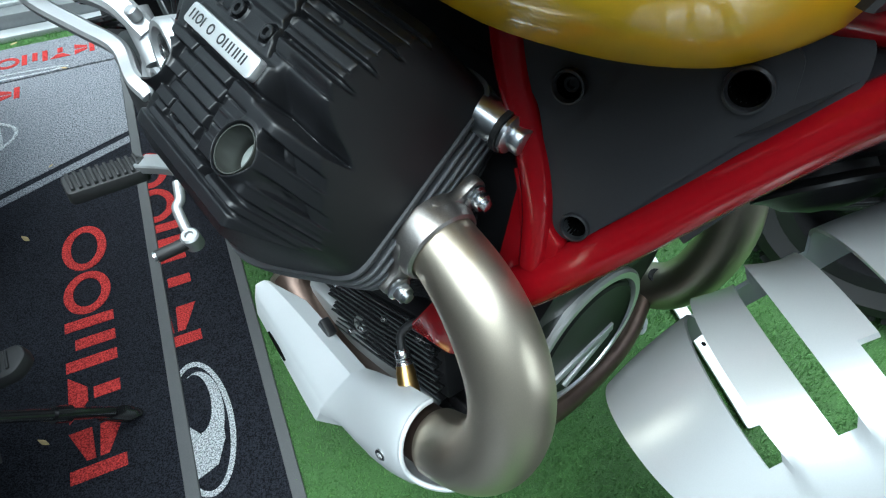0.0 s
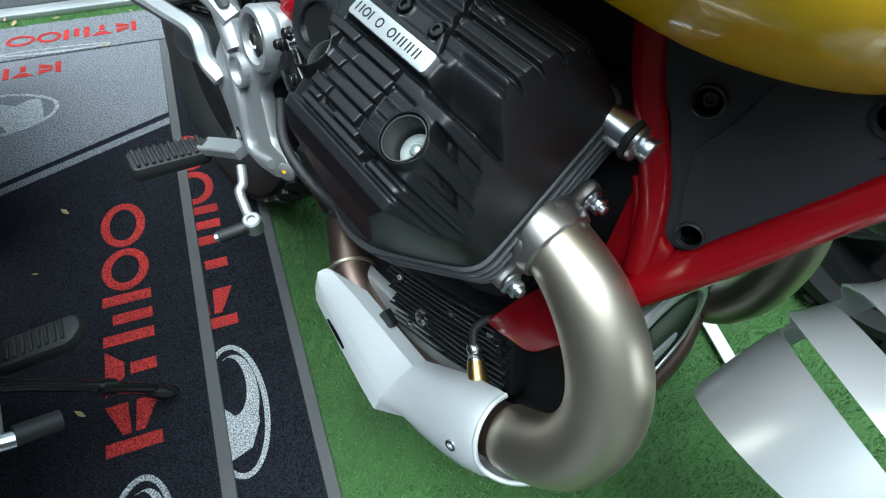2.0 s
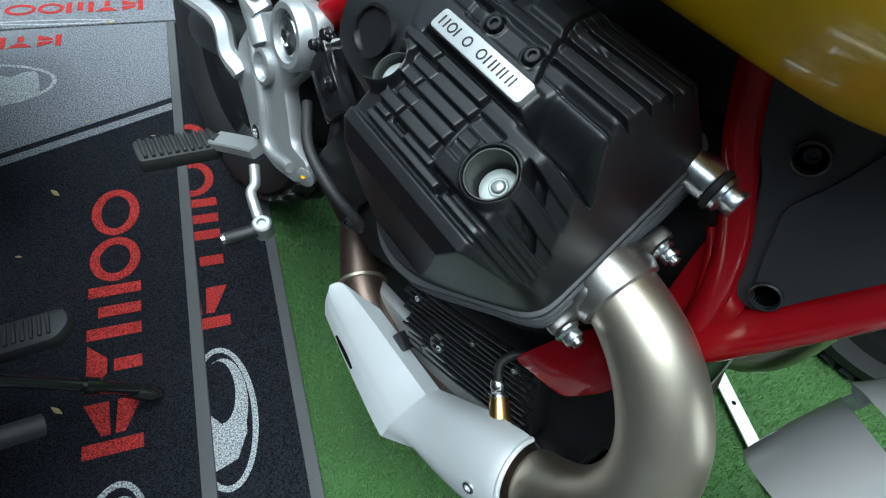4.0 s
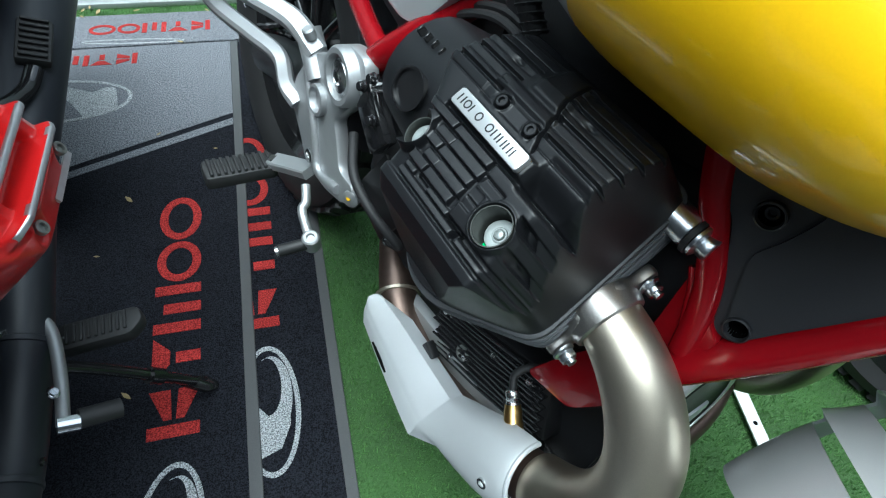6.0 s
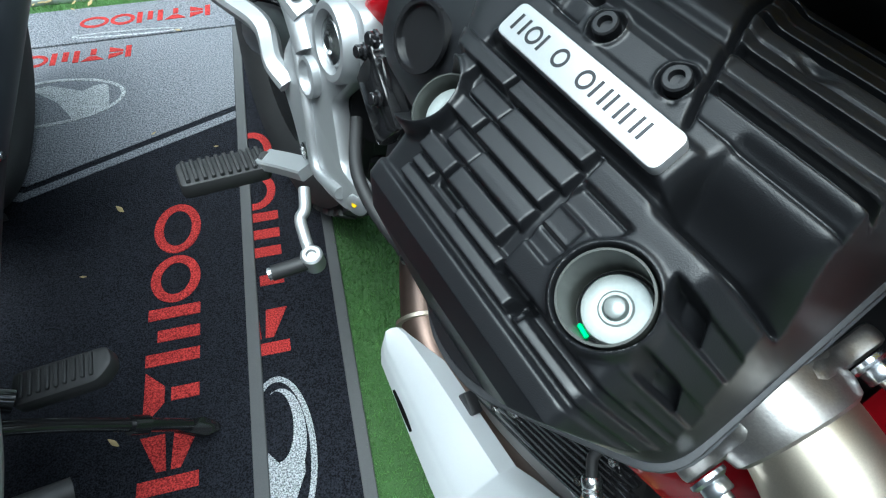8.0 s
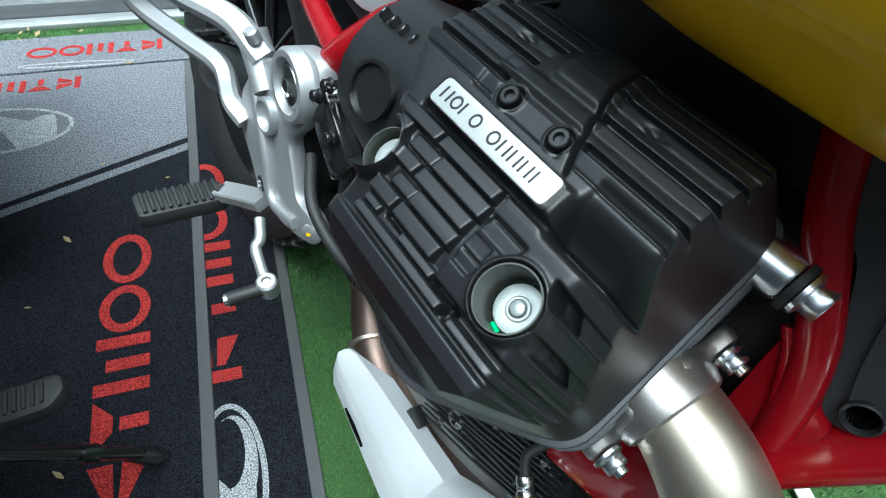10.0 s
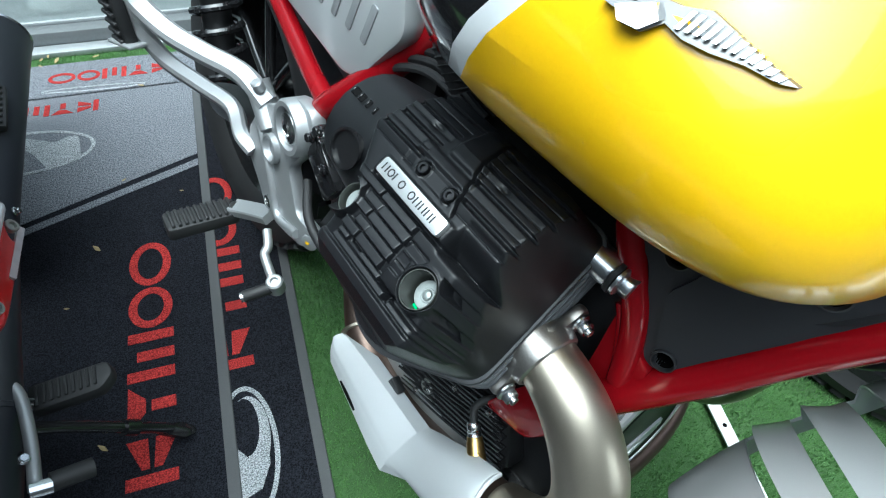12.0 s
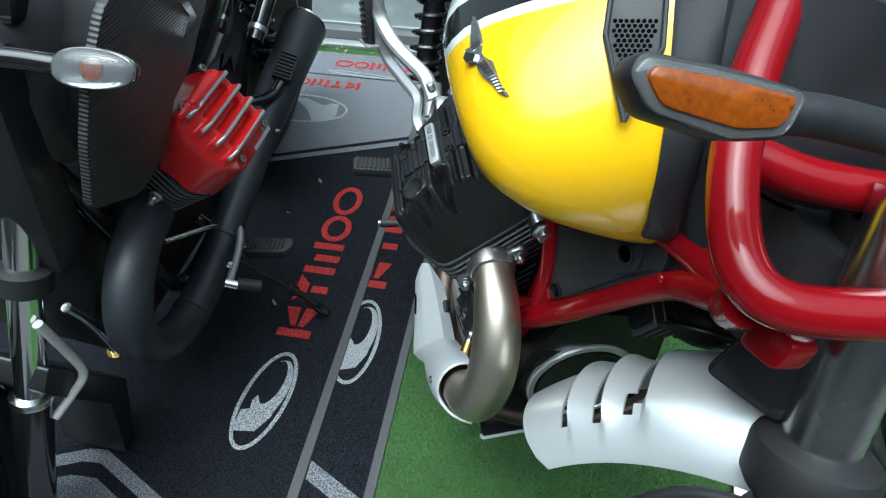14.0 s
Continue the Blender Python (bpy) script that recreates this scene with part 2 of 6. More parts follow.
def prism(outline, h0, h1, m=None, bevel=0.0, seg=2, bm=None):
    """An outline of (x, y) carried from height h0 to h1 in the frame m, its edges rounded."""
    one = bmesh.new()
    m = m or Matrix()
    low = [one.verts.new((x, y, h0)) for x, y in outline]
    top = [one.verts.new((x, y, h1)) for x, y in outline]
    n = len(outline)
    for k in range(n):
        one.faces.new((low[k], low[(k + 1) % n], top[(k + 1) % n], top[k]))
    one.faces.new(low[::-1])
    one.faces.new(top)
    bmesh.ops.recalc_face_normals(one, faces=one.faces)
    if bevel:
        edges = [e for e in one.edges if e.calc_face_angle(0) > radians(30)]
        bmesh.ops.bevel(one, geom=edges, offset=bevel, segments=seg, affect='EDGES', profile=0.5, clamp_overlap=True)
    one.transform(m)
    if bm is None:
        return one
    me = bpy.data.meshes.new("x")
    one.to_mesh(me)
    one.free()
    bm.from_mesh(me)
    bpy.data.meshes.remove(me)
    return bm


def box(size, m=None, bevel=0.0, seg=2, bm=None):
    x, y, z = (s / 2 for s in size)
    return prism([(-x, -y), (x, -y), (x, y), (-x, y)], -z, z, m, bevel, seg, bm)


def loft(sections, cap=True, closed=True, bm=None):
    bm = bm or bmesh.new()
    rings = [[bm.verts.new(q) for q in s] for s in sections]
    n = len(rings[0])
    for a, b in zip(rings, rings[1:]):
        for k in range(n if closed else n - 1):
            bm.faces.new((a[k], a[(k + 1) % n], b[(k + 1) % n], b[k]))
    if cap and closed:
        bm.faces.new(rings[0][::-1])
        bm.faces.new(rings[-1])
    bmesh.ops.recalc_face_normals(bm, faces=bm.faces)
    return bm


def round_poly(corners, r, n=5):
    """A polygon with rounded corners."""
    out = []
    for i, c in enumerate(corners):
        a, b, d = Vector(corners[i - 1]), Vector(c), Vector(corners[(i + 1) % len(corners)])
        u, v = (a - b), (d - b)
        k = min(r, u.length * 0.45, v.length * 0.45)
        s, e = b + u.normalized() * k, b + v.normalized() * k
        for j in range(n + 1):
            t = j / n
            out.append(tuple((1 - t) ** 2 * s + 2 * t * (1 - t) * b + t * t * e))
    return out


def hexbolt(at, axis, across, height, bm=None, washer=1.25, stud=0.0):
    """A hexagon head on a round flange, with a stud's end."""
    m = frame_of(at, axis)
    bm = bm or bmesh.new()
    r = across / 2 / math.cos(math.pi / 6)
    lathe([(r * washer, 0), (r * washer, height * 0.2), (r * 1.0, height * 0.35)], m, 24, bm)
    prism([(r * math.cos(k * math.pi / 3), r * math.sin(k * math.pi / 3)) for k in range(6)], height * 0.2, height, m, across * 0.06, 1, bm)
    if stud:
        lathe([(r * 0.55, height * 0.9), (r * 0.55, height + stud), (r * 0.4, height + stud * 1.15)], m, 14, bm)
    return bm


def capscrew(at, axis, r, h, bm=None):
    """A socket-head screw with its hexagon recess."""
    m = frame_of(at, axis)
    return lathe([(r, 0), (r, h * 0.85), (r * 0.88, h), (r * 0.55, h), (r * 0.5, h * 0.4), (0, h * 0.35)], m, 20, bm)


# ---- ground ----
def sheet(x0, y0, x1, y1, z):
    bm = bmesh.new()
    bm.faces.new([bm.verts.new(q) for q in ((x0, y0, z), (x1, y0, z), (x1, y1, z), (x0, y1, z))])
    return bm


# added ground, unseen beyond the turf; its dark colour cuts bounce light
tagged(part("ground", sheet(-60, -60, 60, 60, -0.004), DARK_GROUND, smooth=False), "plain unseen ground added dark to cut bounce light", "pavement", kind="structure")
tagged(part("turf", sheet(-1.9, -0.95, 1.7, 1.63, 0.0), TURF_BASE, smooth=False), "green artificial turf laid over the pavement", "turf", kind="structure")

# ---- motorcycle with yellow tank: X ahead, Y to its left, Z up from the ground ----
YAW, LEAN = radians(-73.5), radians(12.3)
BIKE = Matrix.Translation((0.0059, 0.0018, 0)) @ Matrix.Rotation(YAW, 4, 'Z') @ Matrix.Rotation(-LEAN, 4, 'X')
bike = thing("motorcycle", BIKE, "yellow and red adventure motorcycle leaning on its side stand", "motorcycle")
R2 = math.sqrt(0.5)
CYL = Matrix(((1, 0, 0, 0), (0, R2, -R2, 0), (0, R2, R2, 0), (0, 0, 0, 1)))  # its x, y, z: ahead, towards the spine, along the cylinder


def cyl(u, s, a):
    return CYL @ Vector((u, s, a))


OUT = [(-0.012, 0.266), (-0.024, 0.408), (-0.185, 0.408), (-0.195, 0.266), (-0.122, 0.219), (-0.088, 0.219)]
MID = (-0.10, 0.32)


def scaled(outline, k):
    return [(MID[0] + (x - MID[0]) * k, MID[1] + (y - MID[1]) * k) for x, y in outline]


# -- rocker cover: a relief over its outline
def edge_distance(U, S, poly):
    """Distance inside a convex outline, with soft corners."""
    d = np.full(U.shape, 9.0)
    n = len(poly)
    area = sum(poly[i][0] * poly[(i + 1) % n][1] - poly[(i + 1) % n][0] * poly[i][1] for i in range(n))
    for i in range(n):
        (x0, y0), (x1, y1) = poly[i], poly[(i + 1) % n]
        l = math.hypot(x1 - x0, y1 - y0)
        e = ((x1 - x0) * (S - y0) - (y1 - y0) * (U - x0)) / l * (1 if area > 0 else -1)
        d = -0.006 * np.log(np.exp(-np.minimum(d, 0.3) / 0.006) + np.exp(-np.minimum(e, 0.3) / 0.006))
    return d


def soft_min(a, b, k):
    return -k * np.log(np.exp(-a / k) + np.exp(-b / k))


def pad(U, S, u0, u1, s0, s1, w=0.0009, skew=0.0):
    """One inside a rectangle, nought outside, with a short slope; skew leans its ends."""
    V = U + skew * (S - (s0 + s1) / 2)
    f = lambda x: 1 / (1 + np.exp(-np.clip(x / w, -40, 40)))
    return f(V - u0) * f(u1 - V) * f(S - s0) * f(s1 - S)


def relief(U, S):
    d = edge_distance(U, S, OUT)
    U, S = U - 0.0020, S - 0.0005
    top = np.interp(S - 0.0012, [0.20, 0.226, 0.236, 0.247, 0.257, 0.29, 0.314, 0.348, 0.375, 0.395, 0.41, 0.43], [0.600, 0.606, 0.634, 0.668, 0.683, 0.691, 0.694, 0.6945, 0.681, 0.661, 0.640, 0.60])
    # the face bends down towards the front, and is chamfered at the rear
    soft = lambda x, k: k * np.log1p(np.exp(np.clip(x / k, -40, 40)))
    start = np.interp(S, [0.25, 0.278, 0.300, 0.318, 0.330, 0.340, 0.375, 0.40], [-0.036, -0.0355, -0.0385, -0.0385, -0.031, -0.0275, -0.0275, -0.030])
    slope = np.interp(S, [0.27, 0.285, 0.302, 0.318, 0.333, 0.345], [3.2, 2.9, 2.0, 1.5, 1.9, 3.0])
    drop = slope * soft(U - start, 0.0013)
    drop = drop + 2.2 * soft(np.interp(S, [0.308, 0.345], [-0.1500, -0.176]) - U, 0.0022)
    top = top - drop
    # plinth of the badge, and the smooth scoop ahead of it
    top = top + 0.0030 * pad(U, S, -0.1430, -0.0630, 0.3222, 0.3352, 0.0006)
    top = top - 0.0045 * pad(U, S, -0.1430, -0.0240, 0.3188, 0.3212, 0.0004)
    dip = np.clip((0.3405 - S) / 0.0210, 0, 1)
    top = top - (0.0025 + 0.0190 * dip * dip * (3 - 2 * dip)) * pad(U, S, -0.0605, 0.0, 0.3186, 0.3450, 0.0007)
    # floor between the tiles, then the tiles of the outer face, row by row
    top = top - 0.0030 * pad(U, S, -0.156, 0.0, 0.2655, 0.3180, 0.0004)
    tiles = ((-0.1560, -0.1226, 0.3120, 0.3182, 5), (-0.1212, -0.0838, 0.3120, 0.3182, 5),
             (-0.1470, -0.1380, 0.3036, 0.3120, 5), (-0.1345, -0.1170, 0.3037, 0.3104, 2.4), (-0.1160, -0.0829, 0.3036, 0.3113, 4.4),
             (-0.1400, -0.1202, 0.2958, 0.3028, 4.8), (-0.1192, -0.0845, 0.2958, 0.3029, 4.5),
             (-0.1285, -0.1140, 0.2877, 0.2941, 2.2), (-0.1132, -0.0843, 0.2876, 0.2951, 4.4),
             (-0.1350, -0.1172, 0.2795, 0.2867, 4.8), (-0.1160, -0.0866, 0.2794, 0.2868, 4.5),
             (-0.1345, -0.1225, 0.2742, 0.2786, 3.2), (-0.1060, -0.0815, 0.2742, 0.2786, 3.6),
             (-0.1345, -0.0698, 0.2686, 0.2735, 5), (-0.0672, -0.0120, 0.2686, 0.2728, 5))
    for u0, u1, s0, s1, h in tiles:
        inside = pad(U, S, u0, u1, s0, s1, 0.00022)
        top = top + 0.001 * inside * (h + 2.0 * np.clip((s1 - S) / (s1 - s0), 0, 1) - 1.1)
    # the solid plate round the front plug, with its shallow fields
    plate = pad(U, S, -0.0808, 0.0, 0.2768, 0.3180, 0.00025)
    top = top + 0.0048 * plate - 0.0016 * pad(U, S, -0.0640, 0.0, 0.2728, 0.2766, 0.0003)
    top = top - 0.0022 * pad(U, S, -0.0800, -0.0612, 0.3016, 0.3096, 0.0003, -0.35) - 0.0014 * pad(U, S, -0.0800, -0.0612, 0.3084, 0.3100, 0.00025)
    top = top - 0.0022 * pad(U, S, -0.0808, -0.0690, 0.2868, 0.2936, 0.0003, -0.2) - 0.0014 * pad(U, S, -0.0808, -0.0690, 0.2926, 0.2940, 0.00025)
    top = top - 0.0012 * pad(U, S, -0.0808, -0.0690, 0.2944, 0.3008, 0.0003)
    # a hooked slot beside the seam
    top = top - 0.0050 * pad(U, S, -0.0800, -0.0640, 0.2742, 0.2764, 0.0003) - 0.0040 * pad(U, S, -0.0690, -0.0640, 0.2690, 0.2764, 0.0003)
    top = top - 0.0040 * pad(U, S, -0.1200, -0.1075, 0.2764, 0.2784, 0.0003)
    # two scoops on the front chamfer, deepest at their rear walls
    for u0, s0, s1, d0 in ((-0.0420, 0.3020, 0.3094, 0.0110), (-0.0355, 0.2852, 0.2920, 0.0110)):
        top = top - 0.0042 * pad(U, S, u0 + 0.002, 0.0, s0, s1, 0.00022, 0.45)
        top = top - d0 * pad(U, S, u0, u0 + 0.0095, s0 + 0.0004, s1, 0.00028, 0.45)
        top = top + 0.0012 * pad(U, S, u0 - 0.001, 0.0, s0 - 0.0018, s0 - 0.0003, 0.0003, 0.45)
    top = top - 0.0030 * pad(U, S, -0.0300, 0.0, 0.2776, 0.2800, 0.00025)
    top = top + 0.0030 * np.exp(-((U + 0.0325) ** 2 / 0.0014 ** 2 + (S - 0.2902) ** 2 / 0.0011 ** 2))
    # ribs on the slope towards the spine: they run over the bend and end in rounded tips
    slant = lambda s: -0.0760 - 0.48 * (s - 0.345)
    rows = ((0.3415, 0.3422, 0.0012), (0.3492, 0.3522, 0.0062), (0.3562, 0.3569, 0.0012), (0.3632, 0.3664, 0.0062), (0.3712, 0.3719, 0.0011), (0.3770, 0.3802, 0.0058), (0.3862, 0.3869, 0.0012), (0.3930, 0.3956, 0.0045))
    for k, (s0, s1, h) in enumerate(rows):
        steep = 1 + 1.6 / (1 + np.exp(-np.clip((U - start) / 0.0025, -40, 40)))
        tip = np.interp(s0, [0.34, 0.365, 0.395], [-0.0200, -0.0185, -0.0200])
        top = top - h * steep * pad(U, S, slant(s0) + 0.0010, tip - (0.002 if h < 0.002 else 0.0), s0, s1, 0.00022)
        top = top - h * pad(U, S, -0.180, -0.1240, s0, s1, 0.00022)
    for (a0, a1, _), (b0, b1, _) in zip(rows[0::2], rows[1::2]):
        steep = 1.8 / (1 + np.exp(-np.clip((U - start) / 0.0025, -40, 40)))
        top = top + 0.0012 * steep * pad(U, S, -0.05, -0.0195, a0, b0, 0.0005)
        lean = np.clip((S - a0) / (b0 - a0), 0, 1)
        top = top + 0.0016 * (lean - 0.5) * (pad(U, S, slant(a0), -0.020, a0, b0, 0.0004) + pad(U, S, -0.178, -0.1240, a0, b0, 0.0004))
    # the strap across them, with its seam, and the screw field beside the badge
    seam = U - slant(S)
    top = top - 0.0048 * np.exp(-(seam / 0.0010) ** 2) / (1 + np.exp(-np.clip((S - 0.3385) / 0.0006, -40, 40)))
    top = top + 0.0042 * pad(U, S, -0.1180, -0.0880, 0.3655, 0.4000, 0.0010, 0.25)
    top = top - 0.0016 * pad(U, S, -0.1330, -0.0800, 0.3402, 0.3530, 0.0004)
    top = top + 0.0022 * pad(U, S, -0.1330, -0.0800, 0.3545, 0.3620, 0.0005)
    for u in (-0.140, -0.0665):
        top = top - 0.0036 * np.exp(-((U - u) ** 2 / 0.0045 ** 2 + (S - 0.3738) ** 2 / 0.0028 ** 2))
    for u in (-0.1150, -0.0850):
        r = np.hypot(U - u, S - 0.3462)
        top = top + 0.0016 / (1 + np.exp((r - 0.0066) / 0.0003)) - 0.0046 / (1 + np.exp((r - 0.0054) / 0.0003))
    for u, s in PLUGS:
        r = np.hypot(U - u, S - s)
        k = 1 / (1 + np.exp(np.clip((r - 0.0156) / 0.0004, -40, 40)))
        top = top * (1 - k) + k * (0.6962 - 0.9 * drop)
        top = top - 0.022 / (1 + np.exp(np.clip((r - 0.0132) / 0.00025, -40, 40)))
    return soft_min(top + 0.0035, 0.602 + 14.0 * d, 0.0011), d


COVER = CYL @ Matrix.Translation((0.0020, 0.0005, 0.0035))
PLUGS = ((-0.0512, 0.2930), (-0.1485, 0.2945))


def cover_mesh():
    nu, ns = 620, 620
    u, s = np.linspace(-0.201, -0.006, nu), np.linspace(0.213, 0.414, ns)
    U, S = np.meshgrid(u, s, indexing="ij")
    H, d = relief(U, S)
    H = np.maximum(H, 0.5940)
    inside = d > -0.0016
    number = np.full((nu, ns), -1)
    number[inside] = np.arange(inside.sum())
    place = np.stack([U[inside], (S[inside] - H[inside]) * R2, (S[inside] + H[inside]) * R2], 1)
    quad = np.stack([number[:-1, :-1], number[1:, :-1], number[1:, 1:], number[:-1, 1:]], -1).reshape(-1, 4)
    quad = quad[(quad >= 0).all(1)]
    me = bpy.data.meshes.new("x")
    me.from_pydata(place.tolist(), [], quad.tolist())
    bm = bmesh.new()
    bm.from_mesh(me)
    bpy.data.meshes.remove(me)
    return bm


cover = part("rocker_cover", cover_mesh(), BLACK_PLASTIC, bike, "ribbed matt black plastic rocker cover")
badge = part("badge", prism(round_poly([(-0.1375, 0.3224), (-0.0657, 0.3224), (-0.0657, 0.3347), (-0.1375, 0.3347)], 0.0030), 0.6965, 0.7018, COVER, 0.0006), BADGE, cover, "satin aluminium badge with dark lettering bars")
for k, u0 in enumerate((-0.1335, -0.1270, -0.1205, -0.1140, -0.1025, -0.0957, -0.0892, -0.0828, -0.0762)):
    v0 = 0.32855
    if k in (1, 3, 4):
        ring = [[(u0 + 0.0026 + r * math.cos(2 * math.pi * i / 28), v0 + 1.1 * r * math.sin(2 * math.pi * i / 28)) for i in range(28)] for r in (0.0028, 0.0019)]
        part("marking", loft([[COVER @ Vector((*p, 0.7017)) for p in ring[0]], [COVER @ Vector((*p, 0.70205)) for p in ring[0]], [COVER @ Vector((*p, 0.70205)) for p in ring[1]], [COVER @ Vector((*p, 0.7017)) for p in ring[1]]], cap=False), GLOSS_DARK, badge, smooth=False)
    else:
        for v in (u0, u0 + 0.0038)[:1 if k in (2, 8) else 2]:
            part("marking", prism([(v, v0 - 0.0029), (v + 0.0010, v0 - 0.0029), (v + 0.0010, v0 + 0.0029), (v, v0 + 0.0029)], 0.7013, 0.70205, COVER), GLOSS_DARK, badge, smooth=False)
for u in (-0.1150, -0.0850):
    part("screw", capscrew(COVER @ Vector((u, 0.3462, 0.6915)), cyl(0, 0, 1), 0.0042, 0.0040), BLACK_PLASTIC, cover)
for (u, s), a in zip(PLUGS, (0.6742, 0.6698)):
    m = frame_of(COVER @ Vector((u, s, a)), cyl(0, 0, 1))
    h = 0.0205 if u > -0.1 else 0.0105
    part("plug_well", lathe([(0.0131, 0.001), (0.0131, h), (0.0124, h), (0.0122, 0.001), (0.0115, 0.0005)], m, 48), WELL, cover)
    part("seal_ring", lathe([(0.0118, 0.000), (0.0116, 0.0026), (0.0108, 0.0030), (0.0106, 0.0005)], m, 40), GLOSS_BLACK, cover)
    part("plug_cap", lathe([(0.0104, 0), (0.0104, 0.0040), (0.0099, 0.0050), (0.0078, 0.0054), (0.0052, 0.0052), (0.0046, 0.0058), (0.0038, 0.0058), (0.0033, 0.0048), (0.0030, 0.0070), (0.0022, 0.0076), (0, 0.0078)], m, 40), PLUG_ZINC, cover, "bright zinc plug cap")
    if u > -0.1:
        part("paint_mark", box((0.0016, 0.0048, 0.0032), m @ Matrix.Rotation(radians(262), 4, 'Z') @ Matrix.Translation((0.0113, 0, 0.0022)), 0.0004, 1), GREEN_MARK, cover, "bright green paint mark")

# -- cylinder head with its fins
head = part("cylinder_head", loft([[cyl(x, y, a) for x, y in round_poly(scaled(OUT, k), 0.02)] for a, k in ((0.42, 0.60), (0.54, 0.62), (0.55, 0.86), (0.592, 0.90))]), ENGINE, bike)
part("joint_plate", prism(round_poly(scaled(OUT, 1.03), 0.016), 0.5945, 0.5985, CYL, 0.0012), JOINT, head)
for k, (a, w) in enumerate(((0.5860, 1.035), (0.5775, 1.035), (0.5690, 1.03), (0.5605, 1.02), (0.5515, 0.98), (0.540, 0.92), (0.530, 0.86), (0.520, 0.82), (0.510, 0.79))):
    part("cooling_fin", prism(round_poly(scaled(OUT, w), 0.016), a, a + 0.0034, CYL, 0.001, 1), GREY_EDGE if k < 4 else ENGINE, head)
barrel = part("cylinder", loft([[cyl(x, y, a) for x, y in round_poly(scaled(OUT, k), 0.03)] for a, k in ((0.26, 0.62), (0.52, 0.62))]), ENGINE, bike)
for k in range(11):
    part("cooling_fin", prism(round_poly(scaled(OUT, 0.84), 0.03), 0.40 + 0.0098 * k, 0.403 + 0.0098 * k, CYL, 0.001, 1), ENGINE, barrel)
# finned block below the cylinder
block = part("crankcase", prism(round_poly([(-0.30, 0.25), (0.045, 0.25), (0.05, 0.52), (-0.02, 0.60), (-0.30, 0.60)], 0.03), -0.085, 0.085, Matrix(((1, 0, 0, 0), (0, 0, -1, 0), (0, 1, 0, 0), (0, 0, 0, 1))), 0.006), ENGINE, bike)
BLOCK = pose(-0.110, -0.098, 0.372, 0, -22, 0)
lower = part("oil_cover", box((0.205, 0.03, 0.088), BLOCK, 0.006), ENGINE, block)
for k in range(12):
    z = (k - 5.5) * 0.0074
    run = [(-0.102 + 0.006 * (k % 3), -0.018, z), (-0.05, -0.019, z + 0.0012 * math.sin(k)), (0.0, -0.0195, z - 0.0016 * math.sin(1.3 * k)), (0.05, -0.019, z + 0.002 * math.cos(k)), (0.098 - 0.005 * (k % 2), -0.018, z)]
    part("cooling_fin", tube([BLOCK @ Vector(q) for q in run], 0.0052, 8, 3, flat=0.32), GLOSS_BLACK, lower)
for x, z in ((-0.072, 0.030), (-0.030, -0.012), (0.020, 0.024), (0.050, -0.020), (0.078, 0.028), (-0.06, -0.03)):
    part("bolt", capscrew(BLOCK @ Vector((x, -0.022, z)), (0, -1, 0.1), 0.0036, 0.005), STEEL, lower)
part("sight_glass", lathe([(0.0105, 0), (0.0105, 0.008), (0.0085, 0.009), (0.0075, 0.005), (0, 0.005)], frame_of((-0.141, -0.113, 0.346), (0, -1, 0.1))), ALLOY_GREY, lower)
part("side_casting", box((0.30, 0.02, 0.05), pose(-0.16, -0.110, 0.302, 0, -10, 0), 0.006), CAST, block)
# dark bodywork between the cylinders and the tank
part("airbox", loft([[(x, -w, 0.720), (x, -w - 0.006, 0.76), (x, -w, 0.800), (x, w, 0.800), (x, w, 0.720)] for x, w in ((-0.30, 0.10), (-0.27, 0.122), (-0.06, 0.124), (-0.032, 0.112))]), ENGINE, bike)
part("rear_engine", loft([[(x, -w, 0.46), (x, -w, 0.735), (x, w, 0.735), (x, w, 0.46)] for x, w in ((-0.50, 0.075), (-0.44, 0.095), (-0.28, 0.105))]), ENGINE, bike)
part("engine_top", loft([[(x, -w, 0.54), (x, -w, 0.735), (x, w, 0.735), (x, w, 0.54)] for x, w in ((-0.30, 0.09), (-0.02, 0.105), (0.012, 0.098), (0.030, 0.085))]), ENGINE, bike)
HORN = frame_of((0.134, 0.016, 0.694), (0.72, -0.25, -0.62))
horn = part("horn", lathe([(0.030, -0.020), (0.036, -0.018), (0.038, -0.010), (0.030, -0.008), (0.031, -0.002), (0.040, 0.000), (0.0425, 0.003), (0.0425, 0.0055), (0.034, 0.008), (0.026, 0.014), (0.010, 0.018), (0, 0.018)], HORN, 40), ENGINE, bike, "round black horn under the frame rail")
part("bracket", bar([HORN @ Vector((0.0, -0.046, 0.002)), HORN @ Vector((0.03, -0.030, 0.003)), HORN @ Vector((0.05, 0.01, 0.003))], 0.008, 0.003, HORN.to_3x3() @ Vector((0, 0, 1))), GLOSS_BLACK, horn)
part("inner_duct", loft([[(x, -w, z), (x, -w, 0.80), (x, w, 0.80), (x, w, z)] for x, w, z in ((-0.05, 0.092, 0.66), (0.05, 0.075, 0.66), (0.10, 0.062, 0.735))]), ENGINE, bike)

